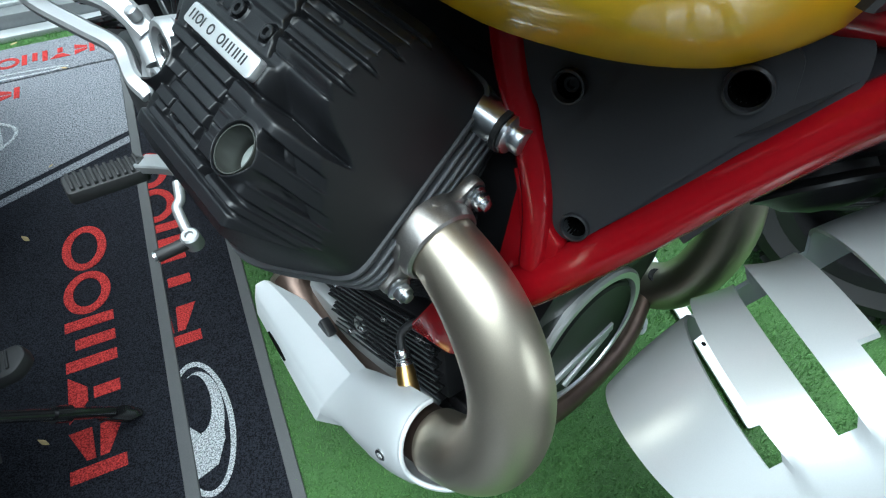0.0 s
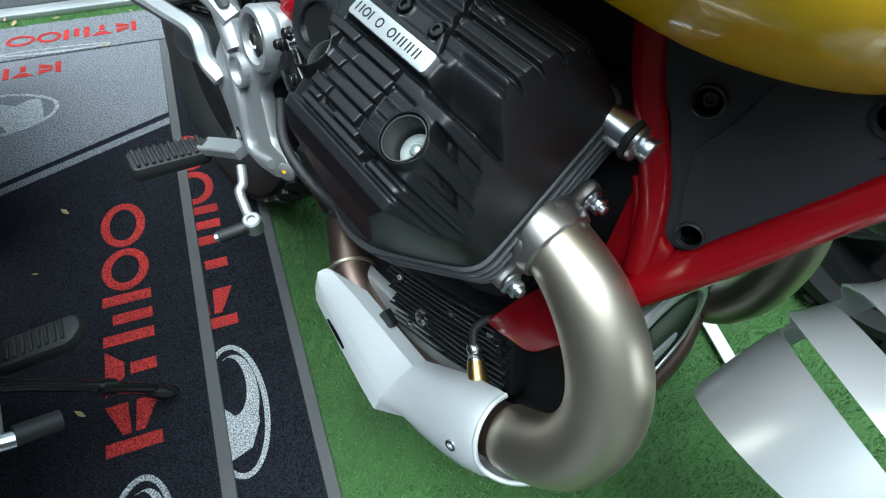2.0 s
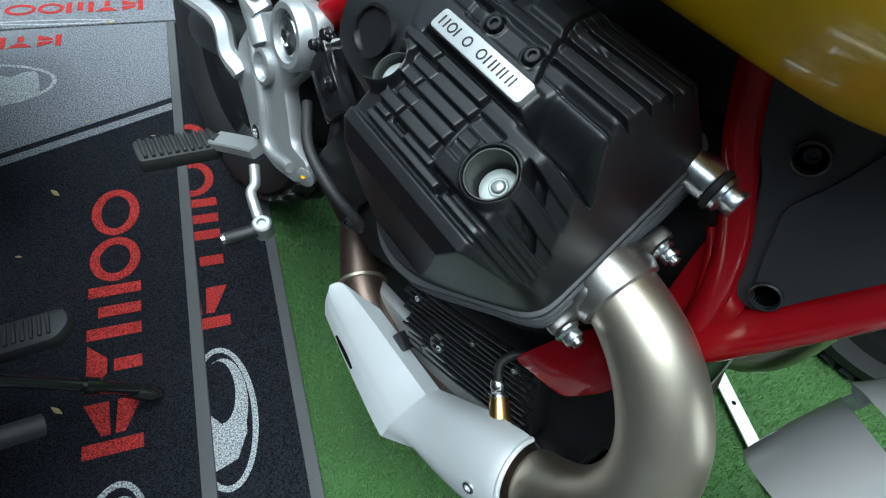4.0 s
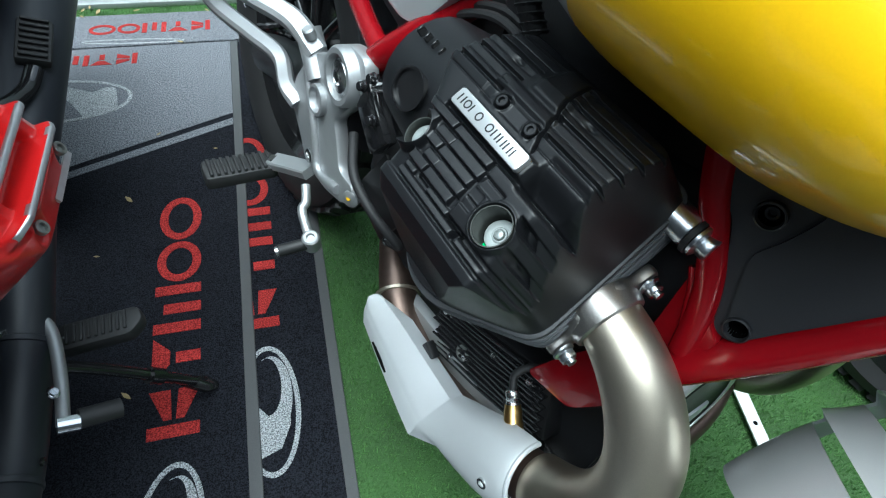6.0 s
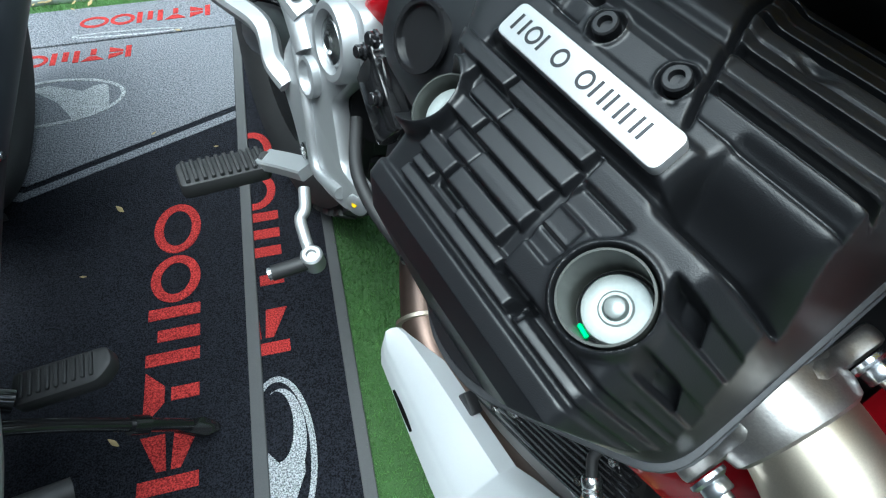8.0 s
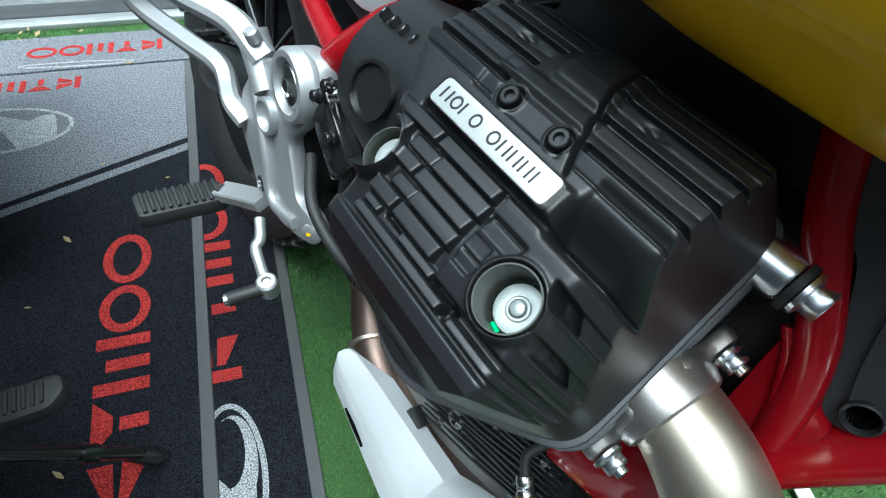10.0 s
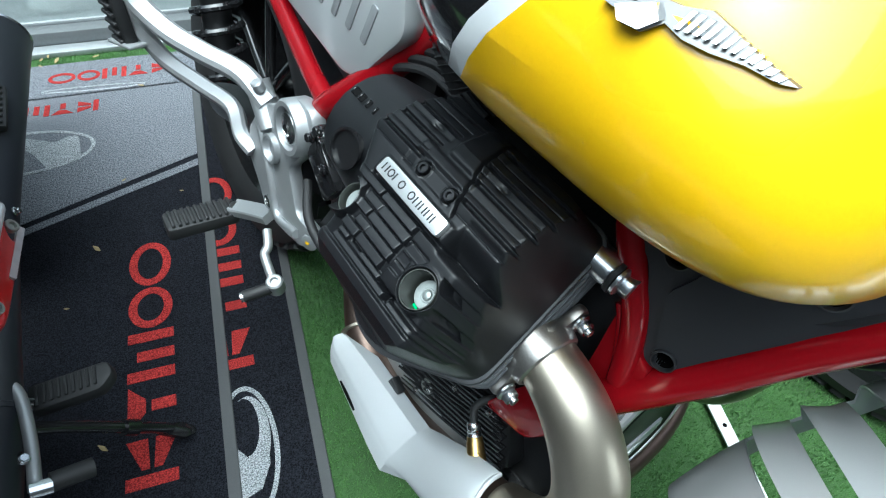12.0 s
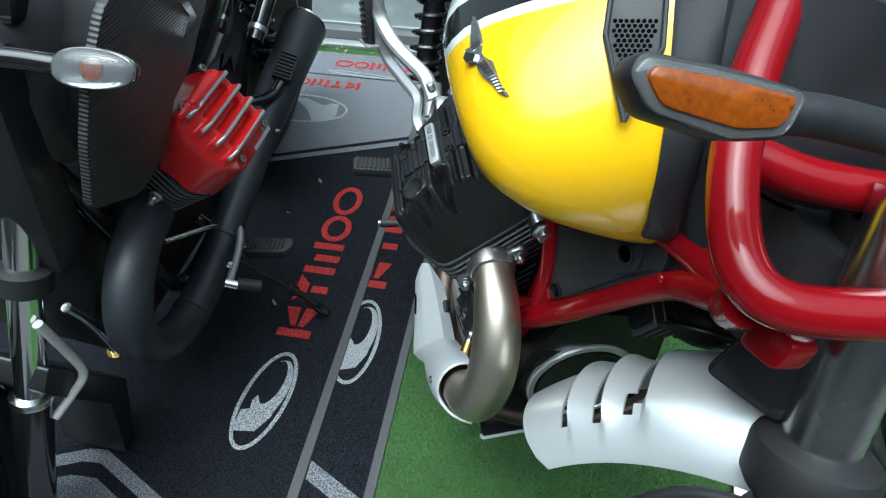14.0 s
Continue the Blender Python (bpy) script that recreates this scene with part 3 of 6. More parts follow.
# -- exhaust, right side
flange = part("exhaust_flange", prism(round_poly([(-0.049, -0.008), (-0.030, -0.010), (-0.020, -0.026), (0.020, -0.026), (0.030, -0.010), (0.049, -0.008), (0.049, 0.008), (0.030, 0.010), (0.020, 0.026), (-0.020, 0.026), (-0.030, 0.010), (-0.049, 0.008)], 0.007), -0.010, 0.000, frame_of((-0.006, -0.1757, 0.6205), (1, 0, 0), (0, -R2, R2)), 0.003), WORN_STEEL, bike, "cast steel exhaust flange with two nuts")
part("collar", lathe([(0.0300, -0.012), (0.0300, 0.002), (0.0285, 0.007), (0.0262, 0.0085), (0.0250, 0.006)], frame_of((-0.006, -0.1757, 0.6205), (0.99, 0.0, -0.10)), 40), WORN_STEEL, flange)
for y, z in ((-0.204, 0.592), (-0.149, 0.6475)):
    part("nut", hexbolt((-0.005, y, z), (1, 0, 0), 0.0120, 0.009, stud=0.003), ZINC, flange)
HEADER = [(-0.015, -0.1757, 0.6225, 0.0245), (0.006, -0.1752, 0.6195, 0.0247), (0.045, -0.172, 0.600, 0.0285), (0.083, -0.168, 0.553, 0.0305), (0.094, -0.167, 0.498, 0.0305), (0.079, -0.166, 0.440, 0.0305), (0.040, -0.164, 0.404, 0.0305)]
part("exhaust_header", tube(eased(HEADER), 0.0305, 40, 1), PIPE, bike, "brushed bronze-tinted steel exhaust header")
part("exhaust_pipe", tube([(0.046, -0.164, 0.406), (-0.02, -0.157, 0.358), (-0.08, -0.142, 0.304), (-0.15, -0.134, 0.274), (-0.22, -0.130, 0.276), (-0.275, -0.122, 0.290), (-0.34, -0.095, 0.31), (-0.43, -0.05, 0.34)], 0.0272, 28, 8), PIPE_DARK, bike)
part("seam", lathe([(0.0305, -0.003), (0.0325, -0.002), (0.0325, 0.002), (0.0305, 0.003)], frame_of((-0.285, -0.119, 0.289), (-0.9, 0.35, 0.25))), PIPE, bike)


SHIELD = [(-0.2700, -0.1745, 0.3300, -0.179, 0.323, -0.178, 0.315), (-0.2660, -0.1715, 0.3345, -0.1845, 0.309, -0.181, 0.298), (-0.2560, -0.1690, 0.3360, -0.1880, 0.299, -0.183, 0.285),
          (-0.215, -0.1655, 0.3355, -0.1905, 0.290, -0.185, 0.270), (-0.174, -0.1635, 0.3345, -0.1945, 0.286, -0.186, 0.266), (-0.130, -0.1620, 0.3340, -0.1995, 0.285, -0.187, 0.266), (-0.100, -0.1610, 0.3340, -0.2030, 0.287, -0.188, 0.267), (-0.097, -0.1615, 0.3352, -0.2032, 0.2885, -0.188, 0.268)]


def shield_section(x):
    """Top edge, corner and lower edge of the heat shield's rear trough at x."""
    v = [float(np.interp(x, [r[0] for r in SHIELD], [r[k] for r in SHIELD])) for k in range(1, 7)]
    t, edge = Vector((x, v[0], v[1])), Vector((x, v[2], v[3]))
    return t, t.lerp(edge, 0.74) + Vector((0, -0.0045, 0.0025)), edge + Vector((0, -0.001, -0.005))


def guard_mesh():
    """Heat shield: a flat-sided trough behind, folded at a crease into a half shell round the pipe in front."""
    rows = []
    rim = RIM
    for x, *_ in SHIELD:
        t, c, l = shield_section(x)
        row = [t + Vector((0, 0.020 if x > -0.25 else 0.006, -0.004))] + [t.lerp(c, k / 7) + Vector((0, -0.0016 * math.sin(math.pi * k / 7), 0.0008)) for k in range(7)]
        for k in range(1, 5):
            f = k / 5
            a, b = t.lerp(c, 6 / 7), c.lerp(l, 0.5)
            row.append((1 - f) ** 2 * a + 2 * f * (1 - f) * c + f * f * b)
        row += [c.lerp(l, 0.5), c.lerp(l, 0.75), l]
        rows.append(row)
    n = len(rows[0])
    last = rows[-1]
    axis = [(-0.070, -0.160, 0.3405), (-0.044, -0.161, 0.354), (-0.018, -0.162, 0.370), (0.004, -0.163, 0.382), (0.022, -0.164, 0.393), (0.030, -0.164, 0.398), (0.033, -0.164, 0.400)]
    for i, q in enumerate(axis):
        f = min(1.0, (0.30, 0.58, 0.82, 0.96, 1.0, 1.0, 1.0)[i])
        r = (0.0400, 0.0400, 0.0400, 0.0400, 0.0405, 0.0400, 0.0380)[i]
        row = []
        for k in range(n):
            g = k / (n - 1)
            a = radians(100 - 205 * g)
            flare = max(0.0, g - 0.62) / 0.38
            p = Vector(q) + Vector((0.030, 0, 0.018)) * flare * (i / 6) ** 2 + r * (math.cos(a) * Vector((0, -1, 0)) + math.sin(a) * Vector((-0.55, 0, 0.835)))
            swell = 0.011 * (0.8, 1.0, 1.0, 0.75, 0.35, 0.0, 0.0)[i] * math.exp(-((math.degrees(a) + 48) / 36) ** 2)
            p += swell / r * (p - Vector(q))
            s_ = last[k] + Vector(q) - Vector((-0.097, -0.161, 0.327))
            row.append(s_.lerp(p, f))
        rows.append(row)
    rim.extend(rows[-1])
    bm = loft(rows, cap=False, closed=False)
    bmesh.ops.solidify(bm, geom=bm.faces[:], thickness=0.0022)
    bmesh.ops.recalc_face_normals(bm, faces=bm.faces)
    return bm


RIM = []
guard = part("heat_shield", guard_mesh(), GUARD, bike, "satin aluminium heat shield over the pipe")
part("rolled_rim", tube([tuple(q) for q in RIM], 0.0026, 10, 2), GUARD, guard)
for x0, x1 in ((-0.2240, -0.1800),):
    lo, hi = [], []
    for k in range(9):
        t, c, l = shield_section(x0 + (x1 - x0) * k / 8)
        w = math.sin(math.pi * (k + 0.25) / 8.5) * 0.16
        mid = c.lerp(l, 0.66) + Vector((0, -0.0026, 0.0006))
        lo.append(mid.lerp(l + Vector((0, -0.0026, 0)), w))
        hi.append(mid.lerp(c + Vector((0, -0.0020, 0.001)), w))
    # solid near-black strip; its colour stands in for the shade in an open slot
    part("slot", loft([[a, b, b + Vector((0, 0.006, 0)), a + Vector((0, 0.006, 0))] for a, b in zip(lo, hi)]), GAP_SHADE, guard)
part("screw", capscrew((0.0085, -0.2022, 0.3785), (0.15, -0.98, 0.05), 0.0060, 0.004), STEEL, guard)
part("screw", capscrew((-0.150, -0.1895, 0.2800), (-0.1, -0.9, -0.3), 0.0030, 0.003), STEEL, guard)
part("bracket", box((0.022, 0.012, 0.016), pose(-0.165, -0.148, 0.334, 0, 20, 0), 0.002), ENGINE, guard)
# oxygen sensor standing on the pipe
SENSOR = frame_of((-0.0105, -0.1560, 0.3930), (-0.74, 0.26, 0.60))
sensor = part("oxygen_sensor", lathe([(0.0122, -0.010), (0.0122, 0.004), (0.0106, 0.006), (0.0104, 0.018), (0.0096, 0.0195), (0.0094, 0.030), (0.0086, 0.032), (0.0084, 0.036)], SENSOR, 30), BRASS, bike, "brass oxygen sensor with a cable")
part("ferrule", lathe([(0.0074, 0.034), (0.0076, 0.038), (0.0068, 0.0395), (0.0076, 0.041), (0.0068, 0.0425), (0.0076, 0.044), (0.0076, 0.049), (0.0066, 0.051)], SENSOR, 26), STEEL, sensor)
tip = SENSOR @ Vector((0, 0, 0.050))
part("cable", tube([tip, tip + Vector((-0.010, 0.006, 0.012)), tip + Vector((-0.004, 0.020, 0.026)), tip + Vector((0.020, 0.032, 0.032)), tip + Vector((0.050, 0.040, 0.040))], 0.0042, 12), RUBBER, sensor)
# spacer and long bolt between head and frame
spacer = part("frame_spacer", lathe([(0.0135, -0.05), (0.0135, -0.004), (0.0125, -0.002)], frame_of((-0.006, -0.135, 0.6935), (1, 0.08, -0.05))), ZINC, bike)
part("washer", lathe([(0.0145, -0.004), (0.0145, 0.0), (0.010, 0.001)], frame_of((-0.003, -0.135, 0.6935), (1, 0.08, -0.05))), RUBBER, spacer)
part("bolt", hexbolt((-0.002, -0.135, 0.6935), (1, 0.08, -0.05), 0.0165, 0.012, washer=1.4), ZINC, spacer)

# -- frame
frame_part = part("frame", tube([(0.018, -0.122, 0.555, 0.0175), (0.036, -0.118, 0.582, 0.0170), (0.057, -0.110, 0.617, 0.0158), (0.081, -0.102, 0.659, 0.0142), (0.1135, -0.089, 0.722, 0.0132), (0.148, -0.079, 0.782, 0.0140), (0.185, -0.078, 0.818, 0.0160), (0.212, -0.078, 0.842, 0.0165)], 0.0165, 28), RED, bike, "glossy red tubular steel frame")
part("upright", tube([(0.036, -0.119, 0.606), (0.027, -0.121, 0.644), (0.016, -0.123, 0.672), (-0.002, -0.126, 0.702), (-0.020, -0.130, 0.732), (-0.045, -0.136, 0.790)], 0.0105, 20), RED, frame_part)
part("gusset", prism(round_poly([(0.004, 0.668), (0.005, 0.642), (0.007, 0.612), (0.008, 0.586), (0.026, 0.572), (0.052, 0.600), (0.050, 0.636), (0.040, 0.640), (0.024, 0.672), (0.014, 0.684)], 0.005), 0.111, 0.1215, Matrix(((1, 0, 0, 0), (0, 0, -1, 0), (0, 1, 0, 0), (0, 0, 0, 1))), 0.0025), RED, frame_part)
part("bead", tube([(0.004, -0.1225, 0.668), (0.013, -0.1235, 0.656), (0.026, -0.1235, 0.628), (0.034, -0.1225, 0.606)], 0.0048, 10), RED, frame_part)
# gusset slot: a raised plate coloured like the shade of an opening
part("slot", prism(round_poly([(0.0275, 0.592), (0.033, 0.594), (0.036, 0.605), (0.031, 0.603)], 0.002), 0.1212, 0.1222, Matrix(((1, 0, 0, 0), (0, 0, -1, 0), (0, 1, 0, 0), (0, 0, 0, 1)))), GAP_SHADE, frame_part)
part("engine_lug", prism(round_poly([(-0.052, 0.452), (0.004, 0.470), (0.028, 0.515), (0.034, 0.575), (0.008, 0.590), (-0.030, 0.510)], 0.012), 0.108, 0.136, Matrix(((1, 0, 0, 0), (0, 0, -1, 0), (0, 1, 0, 0), (0, 0, 0, 1))), 0.005), RED, frame_part)
part("upper_tube", tube([(0.055, -0.112, 0.806), (0.095, -0.092, 0.812), (0.130, -0.074, 0.815), (0.170, -0.072, 0.825), (0.206, -0.078, 0.838)], 0.0165, 20), RED, frame_part)
part("head_tube_stay", tube([(0.040, -0.079, 1.064), (0.075, -0.091, 1.025), (0.128, -0.119, 0.981), (0.174, -0.136, 0.945), (0.214, -0.141, 0.918), (0.243, -0.138, 0.904), (0.262, -0.124, 0.901), (0.272, -0.094, 0.906), (0.280, -0.044, 0.917), (0.285, 0.02, 0.928)], 0.0162, 22), RED, frame_part)
part("stay_foot", tube([(0.212, -0.080, 0.842), (0.232, -0.110, 0.858), (0.246, -0.122, 0.880)], 0.0165, 18), RED, frame_part)
part("lower_bracket", prism(round_poly([(0.245, 0.835), (0.280, 0.850), (0.278, 0.876), (0.240, 0.874)], 0.008), 0.078, 0.100, Matrix(((1, 0, 0, 0), (0, 0, -1, 0), (0, 1, 0, 0), (0, 0, 0, 1))), 0.003), RED, frame_part)
part("cross_tube", tube([(0.150, -0.122, 0.935), (0.175, -0.075, 0.934), (0.190, -0.02, 0.938), (0.195, 0.06, 0.94)], 0.0155, 20), RED, frame_part)
part("steering_head", lathe([(0.030, -0.035), (0.030, 0.06), (0.026, 0.065)], frame_of((0.215, 0.0, 0.86), (-0.42, 0, 0.91))), ENGINE, frame_part)
for q in ((0.152, -0.100, 0.795),):
    part("boss", lathe([(0.0036, 0), (0.0036, 0.001), (0.0024, 0.002)], frame_of(q, (0.3, -0.9, 0.1)), 16), RED, frame_part)
# left lower rail, mirrored and mostly hidden
part("left_rail", tube([(0.034, 0.119, 0.585), (0.112, 0.091, 0.722), (0.212, 0.078, 0.842)], 0.0195, 18), RED, frame_part)

# -- dark side panel under the tank, with three holes
PN = Vector((0.275, -0.961, 0.03)).normalized()
PANEL = frame_of((0.048, -0.115, 0.653), PN)


def to_panel(x, z):
    """Panel coordinates of the point with that X and Z."""
    y = -0.115 + (0.275 * (x - 0.048) + 0.03 * (z - 0.653)) / 0.961
    q = PANEL.inverted() @ Vector((x, y, z))
    return (q.x, q.y)


def pierced(outline, holes, h0, h1, m):
    """A plate with round holes right through it; holes are (x, y, radius)."""
    bm = bmesh.new()
    loops = [outline] + [[(x + r * math.cos(2 * math.pi * k / 28), y + r * math.sin(2 * math.pi * k / 28)) for k in range(28)] for x, y, r in holes]
    low, top = ([[bm.verts.new((x, y, h)) for x, y in loop] for loop in loops] for h in (h0, h1))
    for ring in (low, top):
        edges = [bm.edges.new((l[k], l[(k + 1) % len(l)])) for l in ring for k in range(len(l))]
        bmesh.ops.triangle_fill(bm, use_beauty=True, use_dissolve=False, edges=edges)
    inner = [set(loop) for ring in (low, top) for loop in ring[1:]]
    bmesh.ops.delete(bm, geom=[f for f in bm.faces if any(all(v in loop for v in f.verts) for loop in inner)], context='FACES_ONLY')
    for a, b in zip(low, top):
        for k in range(len(a)):
            bm.faces.new((a[k], a[(k + 1) % len(a)], b[(k + 1) % len(a)], b[k]))
    bmesh.ops.recalc_face_normals(bm, faces=bm.faces)
    bm.transform(m)
    return bm


HOLES = [(*to_panel(x, z), r) for x, z, r in ((0.0515, 0.6525, 0.0076), (0.0965, 0.7675, 0.0092), (0.0185, 0.7335, 0.0078))]
side_panel = part("side_panel", pierced(round_poly([to_panel(*q) for q in ((-0.03, 0.740), (0.004, 0.716), (0.026, 0.672), (0.041, 0.637), (0.058, 0.638), (0.077, 0.672), (0.107, 0.734), (0.136, 0.784), (0.130, 0.804), (0.06, 0.82), (-0.04, 0.82))], 0.008), HOLES, -0.012, 0.0, PANEL), DARK_PLASTIC, bike, "dark grey moulded plastic side panel")
part("step", pierced(round_poly([to_panel(*q) for q in ((0.026, 0.704), (0.036, 0.672), (0.047, 0.645), (0.058, 0.645), (0.076, 0.680), (0.101, 0.732), (0.117, 0.764), (0.110, 0.790), (0.050, 0.800), (0.040, 0.742), (0.034, 0.722))], 0.006), HOLES[:2], -0.002, 0.0035, PANEL), DARK_PLASTIC, side_panel)
part("ramp", loft([[PANEL @ Vector((*to_panel(x, z), h)) for x, z, h in q] for q in (((0.100, 0.742, 0.003), (0.111, 0.755, 0.008), (0.116, 0.765, 0.002)), ((0.112, 0.760, 0.003), (0.122, 0.770, 0.006), (0.128, 0.780, 0.002)), ((0.128, 0.780, 0.001), (0.130, 0.783, 0.002), (0.133, 0.788, 0.001)))]), DARK_PLASTIC, side_panel)
for u, v, r in HOLES:
    m = PANEL @ Matrix.Translation((u, v, 0))
    part("grommet", lathe([(r * 1.28, 0.002), (r * 1.26, 0.0062), (r * 1.10, 0.0068), (r * 1.0, 0.0055), (r * 0.98, -0.004), (r * 1.1, -0.004)], m, 30, cap=False), GLOSS_DARK, side_panel)
    # cup behind the hole, its inside shade painted near-black
    part("hole", lathe([(r * 0.985, 0.003), (r * 0.97, -0.0125), (r * 0.92, -0.028), (0, -0.030)], m, 24, cap=False), GAP_SHADE, side_panel)
uv = to_panel(0.0185, 0.7335)
part("screw", capscrew(PANEL @ Vector((uv[0], uv[1], -0.006)), PN, 0.005, 0.006), ENGINE, side_panel)

# -- tank
def tank_mesh():
    rings = []
    zs = [0.764, 0.767, 0.772, 0.780, 0.79, 0.805, 0.82, 0.84, 0.86, 0.88, 0.90, 0.92, 0.94, 0.96, 0.98, 1.0, 1.02, 1.038, 1.052, 1.06, 1.063]
    for z in zs:
        w = float(np.interp(z, [0.764, 0.767, 0.777, 0.797, 0.823, 0.855, 0.893, 0.92, 0.947, 1.0, 1.04, 1.06, 1.063], [0.150, 0.168, 0.202, 0.236, 0.268, 0.283, 0.281, 0.265, 0.242, 0.19, 0.13, 0.06, 0.01]))
        front = float(np.interp(z, [0.758, 0.777, 0.802, 0.835, 0.88, 0.92, 0.96, 1.0, 1.063], [0.088, 0.102, 0.117, 0.127, 0.130, 0.124, 0.114, 0.100, 0.02]))
        rear = float(np.interp(z, [0.758, 0.80, 0.85, 0.92, 1.063], [-0.20, -0.23, -0.27, -0.30, -0.26]))
        xc = -0.06
        ring = []
        for k in range(72):
            a = 2 * math.pi * k / 72
            c, s = math.cos(a), math.sin(a)
            p = float(np.interp(z, [0.78, 0.825, 0.865, 0.91, 0.95, 1.0], [3.6, 4.8, 3.8, 2.8, 2.4, 2.2])) if c > 0 else 2.4
            lx = front - xc if c > 0 else xc - rear
            x = xc + lx * math.copysign(abs(c) ** (2 / p), c)
            rise = 0.22 * max(0.0, 0.805 - z) * min(1.0, max(0.0, (x - 0.02) / 0.08))
            ring.append((x, -w * math.copysign(abs(s) ** (2 / p), s), z + rise))
        rings.append(ring)
    bm = loft(rings)
    for cut in TANK_CUTS:
        bmesh.ops.bisect_plane(bm, geom=bm.verts[:] + bm.edges[:] + bm.faces[:], plane_co=(cut, 0, 0.84), plane_no=(1, 0, -0.72))
    for f in bm.faces:
        c = f.calc_center_median()
        x = c.x - 0.72 * (c.z - 0.84)
        f.material_index = 0 if x > TANK_CUTS[0] else 1 if x > TANK_CUTS[1] else 2 if x > TANK_CUTS[2] else 1 if x > TANK_CUTS[3] else 3
    return bm


TANK_CUTS = (-0.073, -0.087, -0.130, -0.146)
tank = part("fuel_tank", tank_mesh(), [YELLOW, WHITE_PAINT, GLOSS_BLACK, GREY_PAINT], bike, "glossy yellow fuel tank with white and black stripes")


def tank_y(x, z):
    w = float(np.interp(z, [0.764, 0.767, 0.777, 0.797, 0.823, 0.855, 0.893, 0.92, 0.947, 1.0], [0.150, 0.168, 0.202, 0.236, 0.268, 0.283, 0.281, 0.265, 0.242, 0.19]))
    f = float(np.interp(z, [0.758, 0.777, 0.802, 0.835, 0.88, 0.92, 0.96, 1.0], [0.088, 0.102, 0.117, 0.127, 0.130, 0.124, 0.114, 0.100]))
    t = max(0.0, x + 0.06) / (f + 0.06)
    p = float(np.interp(z, [0.78, 0.825, 0.865, 0.91, 0.95, 1.0], [3.6, 4.8, 3.8, 2.8, 2.4, 2.2]))
    return -w * (1 - min(0.999, t) ** p) ** (1 / p)


def on_tank(poly, lift):
    """A flat outline of (x, z), wrapped on the tank's side as a thin raised plate."""
    bm = bmesh.new()
    n = len(poly)
    top = [bm.verts.new((x, tank_y(x, z) - lift, z)) for x, z in poly]
    low = [bm.verts.new((x, tank_y(x, z) + 0.002, z)) for x, z in poly]
    for k in range(n):
        bm.faces.new((top[k], top[(k + 1) % n], low[(k + 1) % n], low[k]))
    bm.faces.new(top)
    bmesh.ops.recalc_face_normals(bm, faces=bm.faces)
    return bm


emblem = part("emblem", on_tank([(-0.0446, 0.9116), (-0.030, 0.9125), (-0.0152, 0.911), (-0.0022, 0.9089), (0.0059, 0.9042), (0.0143, 0.9046), (0.0229, 0.9067), (0.0333, 0.9041), (0.0428, 0.901), (0.058, 0.8973), (0.0531, 0.8965), (0.0419, 0.8974), (0.0313, 0.8966), (0.0217, 0.8967), (0.0135, 0.8985), (0.0088, 0.8934), (0.0005, 0.8931), (-0.0029, 0.8958), (-0.0110, 0.8964), (-0.0082, 0.9007), (-0.0219, 0.9042), (-0.0359, 0.9095)], 0.0022), EMBLEM, tank, "silver winged emblem shape")
for k in range(12):
    f = k / 11
    x, z = 0.0175 + 0.034 * f, 0.9050 - 0.0062 * f * f
    h = 0.0062 - 0.0046 * f
    part("feather_bar", on_tank([(x, z - h), (x + 0.0016, z - h), (x + 0.0024, z), (x + 0.0008, z)], 0.0036), CHROME, emblem)
for k in range(11):
    f = k / 10
    x, z = -0.036 + 0.034 * f, 0.9108 - 0.0018 * f
    h = 0.0012 + 0.0066 * f
    part("feather_bar", on_tank([(x, z - h), (x + 0.0018, z - h), (x + 0.0022, z), (x + 0.0004, z)], 0.0036), CHROME, emblem)
part("crest", on_tank([(0.0005, 0.8940), (0.0088, 0.8944), (0.0125, 0.8990), (0.0075, 0.9030), (0.0005, 0.9000), (-0.0040, 0.8975)], 0.0050), CHROME, emblem)


def grille_mesh():
    """Raised cells of a hexagonal mesh over a pointed outline, in the plane of the grille."""
    bm = bmesh.new()
    for i in range(-8, 9):
        for j in range(-16, 20):
            x, y = (i + 0.5 * (j % 2)) * 0.0046, j * 0.0040
            t = (y + 0.033) / 0.075
            if 0.02 < t < 0.97 and abs(x) < 0.0015 + 0.0155 * min(1.0, t * 1.25):
                prism([(x + 0.0019 * math.cos(a), y + 0.0019 * math.sin(a)) for a in (math.pi / 6 + math.pi / 3 * k for k in range(6))], 0.001, 0.0029, None, 0, 1, bm)
    return bm


GR = frame_of((0.0795, -0.1790, 0.9480), (0.62, -0.50, 0.60), (-0.55, 0.0, 0.65)) @ Matrix.Scale(0.90, 4)
grille = part("tank_grille", prism(round_poly([(0.0, -0.044), (0.0215, 0.014), (0.0195, 0.06), (-0.0195, 0.06), (-0.0205, 0.024)], 0.004), -0.008, 0.0025, GR, 0.0015), DARK_PLASTIC, tank, "black honeycomb vent on the tank")
cells = grille_mesh()
cells.transform(GR)
# raised hexes; the shade of the mesh openings is painted as their colour
part("mesh", cells, GAP_SHADE, grille)
lip = [(0.0, -0.046), (0.0235, 0.014), (0.0215, 0.062), (-0.0215, 0.062), (-0.0225, 0.024)]
for a, b in zip(lip, lip[1:] + lip[:1]):
    part("lip", tube([GR @ Vector((*a, 0.003)), GR @ Vector((*b, 0.003))], 0.0022, 8, 1), DARK_PLASTIC, grille)
